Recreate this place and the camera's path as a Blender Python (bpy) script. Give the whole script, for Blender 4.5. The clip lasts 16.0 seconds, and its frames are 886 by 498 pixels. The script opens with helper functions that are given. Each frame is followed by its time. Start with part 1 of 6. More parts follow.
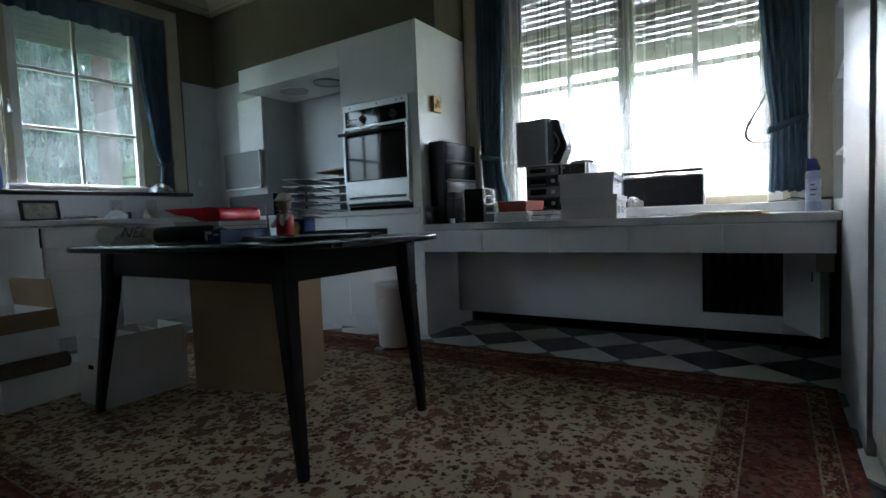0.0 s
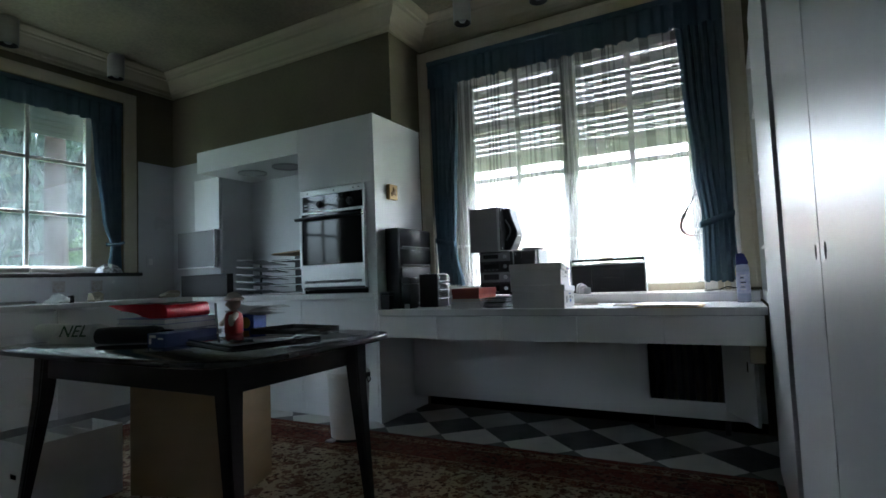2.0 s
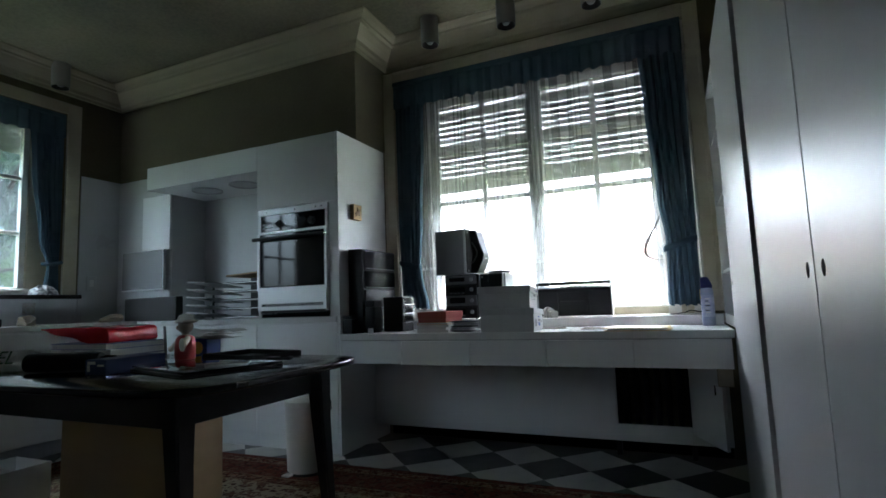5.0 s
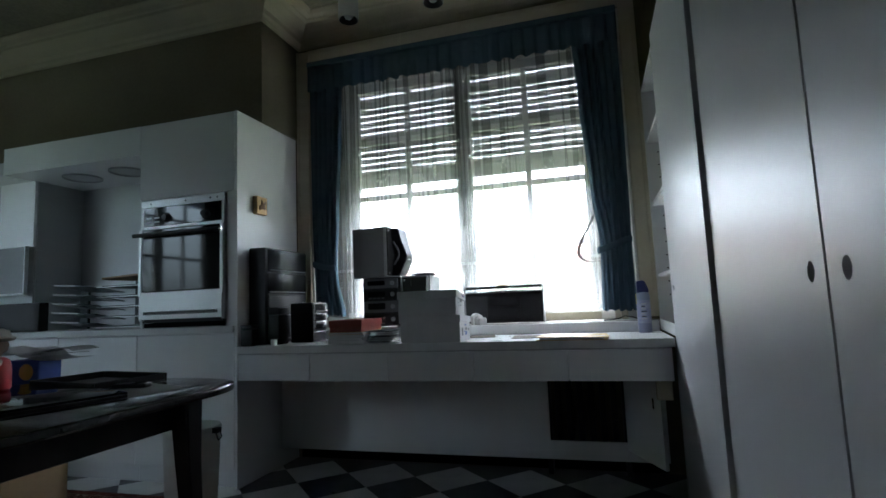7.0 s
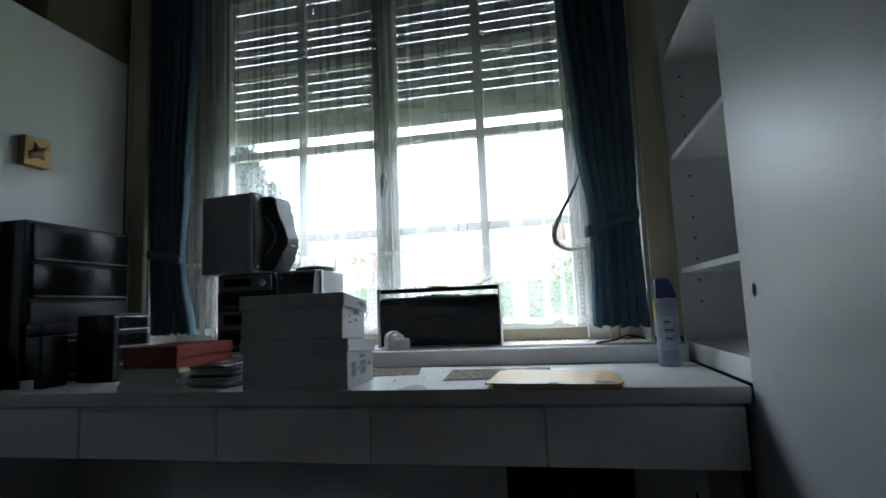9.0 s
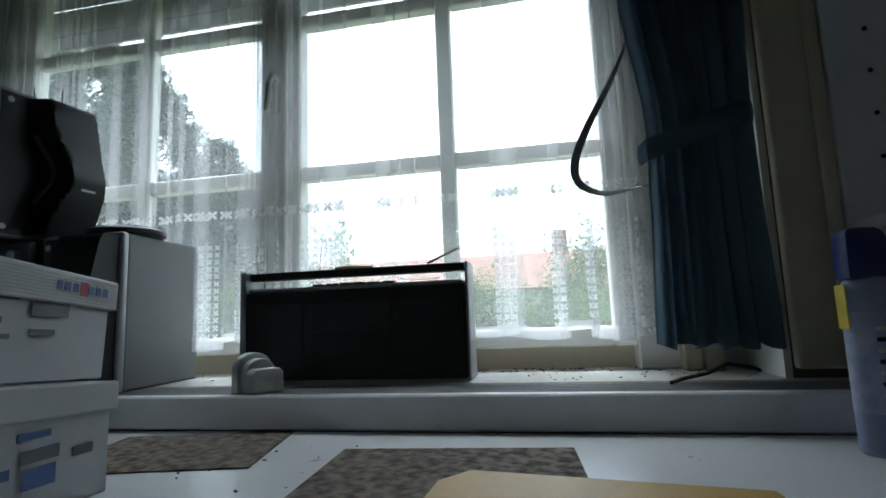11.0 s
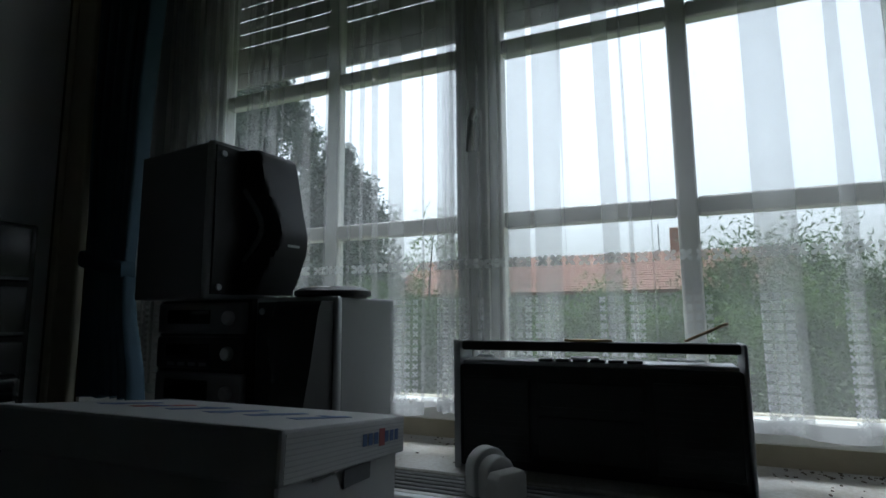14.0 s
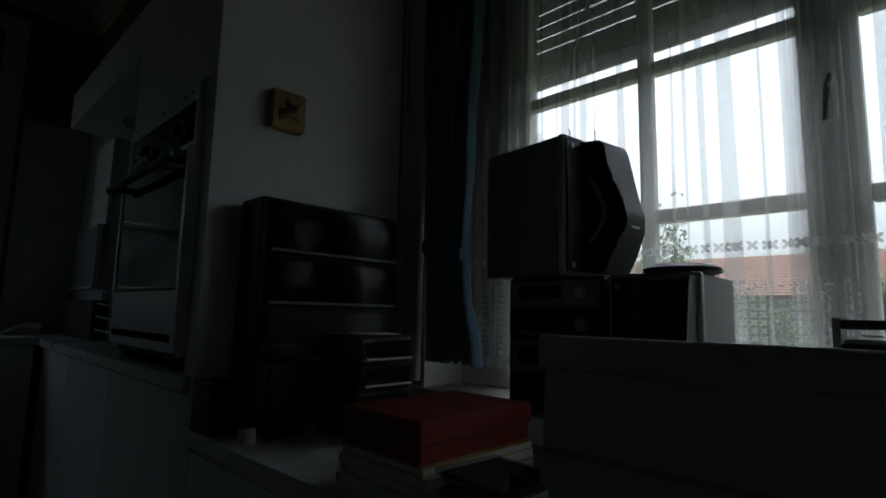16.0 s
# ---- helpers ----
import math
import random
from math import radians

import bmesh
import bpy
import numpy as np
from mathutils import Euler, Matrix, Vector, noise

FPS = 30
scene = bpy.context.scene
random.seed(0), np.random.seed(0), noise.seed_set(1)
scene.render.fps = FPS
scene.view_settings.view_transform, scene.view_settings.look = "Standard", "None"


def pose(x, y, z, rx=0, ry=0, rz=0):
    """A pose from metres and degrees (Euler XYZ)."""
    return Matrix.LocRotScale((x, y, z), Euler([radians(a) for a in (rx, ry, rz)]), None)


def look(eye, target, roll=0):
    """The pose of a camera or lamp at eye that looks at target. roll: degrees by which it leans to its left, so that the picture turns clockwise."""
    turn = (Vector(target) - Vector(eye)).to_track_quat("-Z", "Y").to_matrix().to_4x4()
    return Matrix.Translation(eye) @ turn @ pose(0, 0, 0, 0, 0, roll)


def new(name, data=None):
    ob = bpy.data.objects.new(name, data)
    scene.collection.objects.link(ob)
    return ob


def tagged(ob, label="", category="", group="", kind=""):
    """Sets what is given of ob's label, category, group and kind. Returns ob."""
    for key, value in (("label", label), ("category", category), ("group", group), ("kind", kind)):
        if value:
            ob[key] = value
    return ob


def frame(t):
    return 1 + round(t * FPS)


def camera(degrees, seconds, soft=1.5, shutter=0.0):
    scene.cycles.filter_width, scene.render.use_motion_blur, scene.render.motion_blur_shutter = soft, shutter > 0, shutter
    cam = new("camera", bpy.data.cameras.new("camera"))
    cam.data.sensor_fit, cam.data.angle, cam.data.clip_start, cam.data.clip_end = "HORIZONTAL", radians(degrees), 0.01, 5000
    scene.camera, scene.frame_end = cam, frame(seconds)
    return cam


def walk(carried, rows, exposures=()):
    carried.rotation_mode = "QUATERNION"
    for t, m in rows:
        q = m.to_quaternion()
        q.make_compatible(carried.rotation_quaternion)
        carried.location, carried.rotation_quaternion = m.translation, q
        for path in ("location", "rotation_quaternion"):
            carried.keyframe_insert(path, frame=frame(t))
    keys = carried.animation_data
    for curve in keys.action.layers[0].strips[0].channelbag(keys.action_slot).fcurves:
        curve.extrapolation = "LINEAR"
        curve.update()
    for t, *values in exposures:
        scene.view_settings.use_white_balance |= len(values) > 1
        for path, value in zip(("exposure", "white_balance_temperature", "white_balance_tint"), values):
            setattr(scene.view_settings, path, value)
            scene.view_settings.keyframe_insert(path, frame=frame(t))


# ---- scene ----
cam = camera(81.0, 16.0, soft=1.6, shutter=0.0)
# seconds, x, y, z, pitch, roll, yaw
PATH = [
    (0.0, 2.084, -2.944, 0.826, -3.44, 2.27, 33.09),
    (0.5, 2.106, -2.945, 0.889, -2.19, 2.31, 32.34),
    (1.0, 2.122, -2.962, 0.941, -0.47, 2.36, 31.28),
    (1.5, 2.144, -2.957, 0.970, 1.61, 2.38, 30.25),
    (2.0, 2.154, -2.961, 0.977, 3.38, 2.25, 28.83),
    (2.5, 2.152, -2.965, 0.971, 4.30, 2.23, 27.67),
    (3.0, 2.156, -2.972, 0.973, 5.09, 2.20, 26.80),
    (3.5, 2.147, -2.982, 0.967, 5.71, 2.21, 25.92),
    (6.0, 2.024, -2.808, 0.961, 5.99, 2.15, 21.53),
    (6.5, 2.025, -2.728, 0.995, 6.00, 2.30, 19.17),
    (7.0, 1.982, -2.549, 0.977, 6.09, 2.39, 16.36),
    (7.5, 1.944, -2.323, 0.989, 6.17, 2.45, 14.38),
    (8.0, 1.889, -2.027, 1.004, 6.45, 2.50, 12.72),
    (8.5, 1.859, -1.683, 0.998, 6.35, 2.51, 11.40),
    (9.0, 1.866, -1.349, 0.994, 6.49, 2.41, 11.62),
    (9.5, 1.838, -1.033, 0.968, 7.10, 2.16, 11.56),
    (10.0, 1.846, -0.729, 0.964, 7.23, 2.09, 11.09),
    (12.5, 1.744, -0.171, 1.029, 7.84, 2.02, 13.77),
    (13.0, 1.691, -0.179, 1.090, 7.45, 1.75, 15.26),
    (13.5, 1.610, -0.220, 1.127, 7.06, 1.04, 18.43),
    (14.0, 1.545, -0.269, 1.132, 7.12, 0.43, 22.40),
    (14.5, 1.478, -0.324, 1.122, 7.47, 0.04, 26.64),
    (15.0, 1.421, -0.385, 1.107, 7.59, -0.51, 31.61),
    (15.5, 1.357, -0.445, 1.069, 8.20, -1.02, 37.91),
    (16.0, 1.331, -0.505, 1.073, 7.17, -1.22, 44.18),
]
EXPOSURES = [(0.0, 5.2, 5720, 12), (3.5, 5.08, 5720, 12), (6.5, 4.87, 5700, 12), (8.0, 4.22, 5650, 10), (9.0, 3.72, 5600, 7), (10.0, 3.15, 5600, 6), (12.5, 2.0, 5500, 3), (13.5, 1.58, 5550, 5), (14.5, 1.18, 5750, 7), (16.0, 1.32, 5900, 8)]
walk(cam, [(t, pose(x, y, z, 90 + p, r, w)) for t, x, y, z, p, r, w in PATH], EXPOSURES)

# ---- daylight: an overcast sky and a broad, weak sun ----
world = bpy.data.worlds.new("overcast")
scene.world = world
world.use_nodes = True
wn = world.node_tree.nodes
wl = world.node_tree.links
sky = wn.new("ShaderNodeTexSky")
sky.sky_type = "NISHITA"
sky.sun_disc = False
sky.sun_elevation = radians(72)
sky.sun_rotation = radians(-40)
sky.dust_density = 6.0
sky.air_density = 1.2
grey = wn.new("ShaderNodeHueSaturation")
grey.inputs["Saturation"].default_value = 0.16
wl.new(sky.outputs[0], grey.inputs["Color"])
wl.new(grey.outputs[0], wn["Background"].inputs["Color"])
wn["Background"].inputs["Strength"].default_value = 0.15
sun_data = bpy.data.lights.new("sun", "SUN")
sun_data.energy = 0.5
sun_data.angle = radians(40)
sun_data.color = (1.0, 0.97, 0.92)
sun = new("sun", sun_data)
sun.matrix_world = look((-3.97, 4.73, 19.02), (0, 0, 0))

# ---- materials ----


def material(name, colour, rough=0.6, metal=0.0, second=None, scale=8.0, mix=0.5, bump=0.0, bump_scale=60.0, coat=0.0, spec=0.5, stretch=(1, 1, 1), rough_var=0.1):
    """Principled surface with large stains, fine grain and a fine relief, all in object space."""
    m = bpy.data.materials.new(name)
    m.use_nodes = True
    n, l = m.node_tree.nodes, m.node_tree.links
    b = n["Principled BSDF"]
    tc = n.new("ShaderNodeTexCoord")
    mp = n.new("ShaderNodeMapping")
    mp.inputs["Scale"].default_value = stretch
    l.new(tc.outputs["Object"], mp.inputs["Vector"])
    big = n.new("ShaderNodeTexNoise")
    big.inputs["Scale"].default_value = scale
    big.inputs["Detail"].default_value = 5
    l.new(mp.outputs[0], big.inputs["Vector"])
    fine = n.new("ShaderNodeTexNoise")
    fine.inputs["Scale"].default_value = bump_scale
    fine.inputs["Detail"].default_value = 4
    l.new(mp.outputs[0], fine.inputs["Vector"])
    second = second or tuple(c * 0.8 for c in colour)
    ramp = n.new("ShaderNodeValToRGB")
    ramp.color_ramp.elements[0].position, ramp.color_ramp.elements[1].position = 0.5 - mix / 2, 0.5 + mix / 2
    ramp.color_ramp.elements[0].color = (*second, 1)
    ramp.color_ramp.elements[1].color = (*colour, 1)
    both = n.new("ShaderNodeMath")
    both.operation = "MULTIPLY_ADD"
    both.inputs[1].default_value = 0.35
    l.new(fine.outputs["Fac"], both.inputs[0])
    half = n.new("ShaderNodeMath")
    half.operation = "MULTIPLY"
    half.inputs[1].default_value = 0.65
    l.new(big.outputs["Fac"], half.inputs[0])
    l.new(half.outputs[0], both.inputs[2])
    l.new(both.outputs[0], ramp.inputs[0])
    l.new(ramp.outputs[0], b.inputs["Base Color"])
    rr = n.new("ShaderNodeMapRange")
    rr.inputs["To Min"].default_value = max(0.02, rough - rough_var)
    rr.inputs["To Max"].default_value = min(1.0, rough + rough_var)
    l.new(big.outputs["Fac"], rr.inputs["Value"])
    l.new(rr.outputs[0], b.inputs["Roughness"])
    b.inputs["Metallic"].default_value = metal
    b.inputs["Specular IOR Level"].default_value = spec
    b.inputs["Coat Weight"].default_value = coat
    if bump:
        bp = n.new("ShaderNodeBump")
        bp.inputs["Strength"].default_value = bump
        bp.inputs["Distance"].default_value = 0.004
        l.new(fine.outputs["Fac"], bp.inputs["Height"])
        l.new(bp.outputs[0], b.inputs["Normal"])
    return m


def glass(name, tint=(0.95, 0.97, 0.96), gloss=0.08, rough=0.02):
    m = bpy.data.materials.new(name)
    m.use_nodes = True
    n, l = m.node_tree.nodes, m.node_tree.links
    n.remove(n["Principled BSDF"])
    tr = n.new("ShaderNodeBsdfTransparent")
    tr.inputs[0].default_value = (*tint, 1)
    gl = n.new("ShaderNodeBsdfGlossy")
    gl.inputs["Roughness"].default_value = rough
    mx = n.new("ShaderNodeMixShader")
    mx.inputs[0].default_value = gloss
    l.new(tr.outputs[0], mx.inputs[1])
    l.new(gl.outputs[0], mx.inputs[2])
    l.new(mx.outputs[0], n["Material Output"].inputs[0])
    return m


LAMINATE = material("white_laminate", (0.80, 0.81, 0.82), 0.36, second=(0.74, 0.75, 0.76), scale=3, bump=0.03, bump_scale=220)
LAMINATE_EDGE = material("grey_laminate_edge", (0.50, 0.51, 0.53), 0.45, scale=5)
# white laminate in a greyer copy: the niche's shade is in the colour
NICHE_PANEL = material("shade_greyed_panel", (0.58, 0.59, 0.60), 0.45, second=(0.50, 0.51, 0.52), scale=3, bump=0.03)
SATIN = material("satin_white_lacquer", (0.60, 0.615, 0.63), 0.36, second=(0.56, 0.575, 0.59), scale=1.6, bump=0.02, bump_scale=500, rough_var=0.04)
WORKTOP = material("white_worktop", (0.70, 0.71, 0.72), 0.30, second=(0.64, 0.64, 0.63), scale=5, mix=0.9, bump=0.03, bump_scale=300)
PLASTER = material("olive_plaster", (0.165, 0.143, 0.088), 0.85, second=(0.105, 0.090, 0.056), scale=2.2, bump=0.25, bump_scale=50)
REAR = material("bounce_white_paint", (0.82, 0.82, 0.81), 0.8, scale=2)
CEILING = material("mottled_ceiling", (0.215, 0.19, 0.130), 0.8, second=(0.10, 0.090, 0.062), scale=1.6, mix=0.35, bump=0.15, bump_scale=40)
CORNICE = material("cream_cornice", (0.34, 0.30, 0.205), 0.6, second=(0.27, 0.24, 0.165), scale=4, bump=0.1)
CREAM = material("cream_paint", (0.58, 0.53, 0.40), 0.45, second=(0.48, 0.43, 0.31), scale=7, bump=0.12, bump_scale=45)
WINDOW_PAINT = material("white_window_paint", (0.80, 0.80, 0.76), 0.42, second=(0.68, 0.67, 0.62), scale=9, bump=0.12, bump_scale=60)
WALLTILE = material("white_wall_tile", (0.54, 0.55, 0.56), 0.3, second=(0.48, 0.49, 0.50), scale=3, bump=0.02)
SILL = material("dirty_white_sill", (0.60, 0.61, 0.60), 0.32, second=(0.36, 0.33, 0.28), scale=7, mix=0.28, bump=0.08, bump_scale=120)
MARBLE_WHITE = material("white_marble", (0.74, 0.73, 0.70), 0.30, second=(0.55, 0.55, 0.53), scale=7, mix=0.5, bump=0.03)
MARBLE_BLACK = material("black_marble", (0.030, 0.031, 0.034), 0.3, second=(0.075, 0.075, 0.08), scale=9, mix=0.7, bump=0.03)
GROUT = material("grey_grout", (0.20, 0.19, 0.18), 0.9, scale=30)
# near-black that puts the shade of holes, slots and gaps into the colour
VOID = material("hollow_shade", (0.008, 0.008, 0.008), 0.95, spec=0.0)
BLACK_WOOD = material("black_stained_wood", (0.012, 0.011, 0.011), 0.36, spec=0.28, second=(0.022, 0.018, 0.016), scale=6, stretch=(1, 8, 1), bump=0.05, bump_scale=90)
BLACK_PLASTIC = material("black_plastic", (0.014, 0.014, 0.015), 0.42, spec=0.3, second=(0.020, 0.020, 0.021), scale=10, bump=0.03, bump_scale=400)
BLACK_GLOSS = material("gloss_black_plastic", (0.010, 0.010, 0.011), 0.05, scale=5, spec=0.28, rough_var=0.02)
GREY_METAL = material("brushed_aluminium", (0.80, 0.81, 0.82), 0.34, metal=0.3, second=(0.74, 0.75, 0.76), scale=5, stretch=(1, 1, 30))
CHROME = material("chrome", (0.75, 0.75, 0.76), 0.12, metal=1.0, scale=4, rough_var=0.05)
SILVER_PLASTIC = material("silver_plastic", (0.42, 0.43, 0.44), 0.38, metal=0.4, scale=8)
GREY_VINYL = material("grey_vinyl", (0.19, 0.195, 0.20), 0.5, scale=8, bump=0.05, bump_scale=300)
PAPER = material("white_paper", (0.72, 0.72, 0.71), 0.75, second=(0.64, 0.64, 0.63), scale=9, bump=0.05)
BOXBOARD = material("white_boxboard", (0.60, 0.60, 0.60), 0.6, second=(0.53, 0.53, 0.53), scale=5, bump=0.04)
CARDBOARD = material("brown_cardboard", (0.36, 0.25, 0.14), 0.8, second=(0.29, 0.20, 0.11), scale=5, stretch=(1, 1, 4), bump=0.08, bump_scale=80)
MANILA = material("yellow_manila", (0.62, 0.40, 0.105), 0.5, second=(0.50, 0.31, 0.08), scale=7, bump=0.05)
RED_BOX = material("red_box", (0.26, 0.035, 0.020), 0.6, second=(0.20, 0.028, 0.016), scale=6, bump=0.05)
RED_PLASTIC = material("red_plastic", (0.62, 0.018, 0.030), 0.22, scale=6)
BLUE_PLASTIC = material("blue_plastic", (0.035, 0.085, 0.36), 0.4, scale=8)
NAVY = material("navy_card", (0.04, 0.07, 0.20), 0.5, scale=9)
BRASS = material("brass", (0.38, 0.26, 0.12), 0.4, metal=0.7, scale=12)
WHITE_CARD = material("white_card", (0.80, 0.80, 0.79), 0.6, second=(0.73, 0.73, 0.72), scale=5, bump=0.04)
ENAMEL = material("white_enamel", (0.78, 0.79, 0.76), 0.35, scale=6)
CLEAR_PLASTIC = glass("clear_plastic", (0.80, 0.82, 0.83), 0.16)
OVEN_GLASS = material("dark_oven_glass", (0.010, 0.011, 0.012), 0.05, scale=3, rough_var=0.01, spec=0.24)
PANE = glass("window_glass", (0.95, 0.965, 0.955), 0.05)


def dusty_glass():
    m = glass("dusty_window_glass", (0.76, 0.83, 0.84), 0.05)
    n, l = m.node_tree.nodes, m.node_tree.links
    first = n["Material Output"].inputs[0].links[0].from_socket
    tc = n.new("ShaderNodeTexCoord")
    mp = n.new("ShaderNodeMapping")
    mp.inputs["Scale"].default_value = (1, 1, 0.5)
    nz = n.new("ShaderNodeTexNoise")
    nz.inputs["Scale"].default_value = 3.5
    nz.inputs["Detail"].default_value = 7
    nz.inputs["Roughness"].default_value = 0.65
    l.new(tc.outputs["Object"], mp.inputs["Vector"])
    l.new(mp.outputs[0], nz.inputs["Vector"])
    mr = n.new("ShaderNodeMapRange")
    mr.inputs["From Min"].default_value, mr.inputs["From Max"].default_value = 0.35, 0.75
    mr.inputs["To Min"].default_value, mr.inputs["To Max"].default_value = 0.015, 0.075
    l.new(nz.outputs["Fac"], mr.inputs["Value"])
    tl = n.new("ShaderNodeBsdfTranslucent")
    tl.inputs[0].default_value = (0.62, 0.70, 0.74, 1)
    mx = n.new("ShaderNodeMixShader")
    l.new(mr.outputs[0], mx.inputs[0])
    l.new(first, mx.inputs[1])
    l.new(tl.outputs[0], mx.inputs[2])
    l.new(mx.outputs[0], n["Material Output"].inputs[0])
    return m


DUSTY = dusty_glass()
CERAMIC = material("grey_plastic_cap", (0.56, 0.56, 0.54), 0.45, scale=12)
STRAP = material("grey_webbing", (0.24, 0.235, 0.215), 0.8, scale=60, bump=0.2, bump_scale=400)
DUST = material("dust_and_debris", (0.13, 0.105, 0.08), 0.95, scale=60)
OLIVE_PHOTO = material("faded_photo", (0.16, 0.15, 0.13), 0.4, second=(0.35, 0.33, 0.29), scale=20, mix=0.3)


def cloth(name, colour, second, through_light=0.15):
    m = material(name, colour, 0.92, second=second, scale=14, bump=0.3, bump_scale=260, spec=0.15)
    n, l = m.node_tree.nodes, m.node_tree.links
    tl = n.new("ShaderNodeBsdfTranslucent")
    tl.inputs[0].default_value = (*colour, 1)
    mx = n.new("ShaderNodeMixShader")
    mx.inputs[0].default_value = through_light
    l.new(n["Principled BSDF"].outputs[0], mx.inputs[1])
    l.new(tl.outputs[0], mx.inputs[2])
    l.new(mx.outputs[0], n["Material Output"].inputs[0])
    return m


BLUE_CLOTH = cloth("blue_curtain_cloth", (0.098, 0.150, 0.192), (0.070, 0.110, 0.145), 0.16)
SHUTTER = cloth("grey_shutter_plastic", (0.56, 0.56, 0.53), (0.46, 0.46, 0.43), 0.045)
FILM = cloth("white_plastic_film", (0.88, 0.90, 0.89), (0.78, 0.82, 0.80), 0.08)
WHITE_CLOTH = cloth("white_cloth", (0.6, 0.6, 0.57), (0.45, 0.44, 0.40))


def plain_sheer():
    """Net curtain: thin white threads that let most of the light straight through, woven flowers in its lower part."""
    m = bpy.data.materials.new("white_net_curtain")
    m.use_nodes = True
    n, l = m.node_tree.nodes, m.node_tree.links
    n.remove(n["Principled BSDF"])
    uv = n.new("ShaderNodeUVMap")
    uv.uv_map = "cloth"
    sep = n.new("ShaderNodeSeparateXYZ")
    l.new(uv.outputs[0], sep.inputs[0])

    def mth(op, a, b=None, c=None):
        k = n.new("ShaderNodeMath")
        k.operation = op
        for i, v in enumerate((a, b, c)):
            if v is None:
                continue
            if isinstance(v, (int, float)):
                k.inputs[i].default_value = v
            else:
                l.new(v, k.inputs[i])
        return k.outputs[0]

    def flower(size, r0):
        # four-petalled flowers on a square grid, by polar distance in each cell
        px = mth("SUBTRACT", mth("FRACT", mth("DIVIDE", sep.outputs[0], size)), 0.5)
        py = mth("SUBTRACT", mth("FRACT", mth("DIVIDE", sep.outputs[1], size)), 0.5)
        ang = mth("ARCTAN2", py, px)
        rad = mth("SQRT", mth("ADD", mth("MULTIPLY", px, px), mth("MULTIPLY", py, py)))
        petal = mth("MULTIPLY", mth("ABSOLUTE", mth("SINE", mth("MULTIPLY", ang, 2.0))), r0)
        return mth("LESS_THAN", rad, mth("ADD", petal, 0.06))
    body = mth("LESS_THAN", sep.outputs[1], 0.252)
    # flower columns with plain net between
    col = mth("LESS_THAN", mth("FRACT", mth("DIVIDE", sep.outputs[0], 0.1246)), 0.43)
    low = mth("MULTIPLY", mth("MULTIPLY", mth("MAXIMUM", flower(0.0178, 0.36), flower(0.0089, 0.18)), body), col)
    row = mth("MULTIPLY", mth("GREATER_THAN", sep.outputs[1], 0.308), mth("LESS_THAN", sep.outputs[1], 0.336))
    top = mth("MULTIPLY", flower(0.028, 0.42), row)
    weave = n.new("ShaderNodeTexNoise")
    weave.inputs["Scale"].default_value = 240
    weave.inputs["Detail"].default_value = 3
    l.new(uv.outputs[0], weave.inputs["Vector"])
    hem = mth("LESS_THAN", sep.outputs[1], 0.025)
    cover = mth("MULTIPLY_ADD", weave.outputs["Fac"], 0.20, 0.15)
    cover = mth("MAXIMUM", cover, mth("ADD", mth("MULTIPLY", low, 0.56), mth("MULTIPLY", top, 0.74)))
    cover = mth("MAXIMUM", cover, mth("MULTIPLY", hem, 0.5))
    tr = n.new("ShaderNodeBsdfTransparent")
    df = n.new("ShaderNodeBsdfDiffuse")
    df.inputs[0].default_value = (0.78, 0.79, 0.78, 1)
    tl = n.new("ShaderNodeBsdfTranslucent")
    tl.inputs[0].default_value = (0.78, 0.79, 0.78, 1)
    fab = n.new("ShaderNodeMixShader")
    fab.inputs[0].default_value = 0.54
    l.new(df.outputs[0], fab.inputs[1])
    l.new(tl.outputs[0], fab.inputs[2])
    mx = n.new("ShaderNodeMixShader")
    l.new(cover, mx.inputs[0])
    l.new(tr.outputs[0], mx.inputs[1])
    l.new(fab.outputs[0], mx.inputs[2])
    l.new(mx.outputs[0], n["Material Output"].inputs[0])
    return m


SHEER = plain_sheer()

# ---- mesh helpers ----


def box(x0, y0, z0, x1, y1, z1, bevel=0.0, seg=1, bm=None):
    """A bevelled block between two corners, added to bm or to a new bmesh."""
    own = bmesh.new()
    bmesh.ops.create_cube(own, size=1)
    for v in own.verts:
        v.co = Vector(((x0 + x1) / 2 + v.co.x * (x1 - x0), (y0 + y1) / 2 + v.co.y * (y1 - y0), (z0 + z1) / 2 + v.co.z * (z1 - z0)))
    if bevel:
        bmesh.ops.bevel(own, geom=own.edges[:], offset=bevel, segments=seg, affect="EDGES", profile=0.5)
    return join(bm, own)


def join(bm, own):
    if bm is None:
        return own
    tmp = bpy.data.meshes.new("tmp")
    own.to_mesh(tmp)
    own.free()
    bm.from_mesh(tmp)
    bpy.data.meshes.remove(tmp)
    return bm


def lathe(profile, seg=24, bm=None, at=(0, 0, 0), axis="z", caps=True):
    """A turned body from (radius, height) pairs."""
    own = bmesh.new()
    rings = []
    for r, h in profile:
        ring = []
        for i in range(seg):
            a = 2 * math.pi * i / seg
            c, s = r * math.cos(a), r * math.sin(a)
            co = (c, s, h) if axis == "z" else ((h, c, s) if axis == "x" else (c, h, -s))
            ring.append(own.verts.new(Vector(co) + Vector(at)))
        rings.append(ring)
    for a, b in zip(rings, rings[1:]):
        for i in range(seg):
            own.faces.new((a[i], a[(i + 1) % seg], b[(i + 1) % seg], b[i]))
    if caps:
        own.faces.new(rings[0][::-1])
        own.faces.new(rings[-1])
    bmesh.ops.recalc_face_normals(own, faces=own.faces[:])
    return join(bm, own)


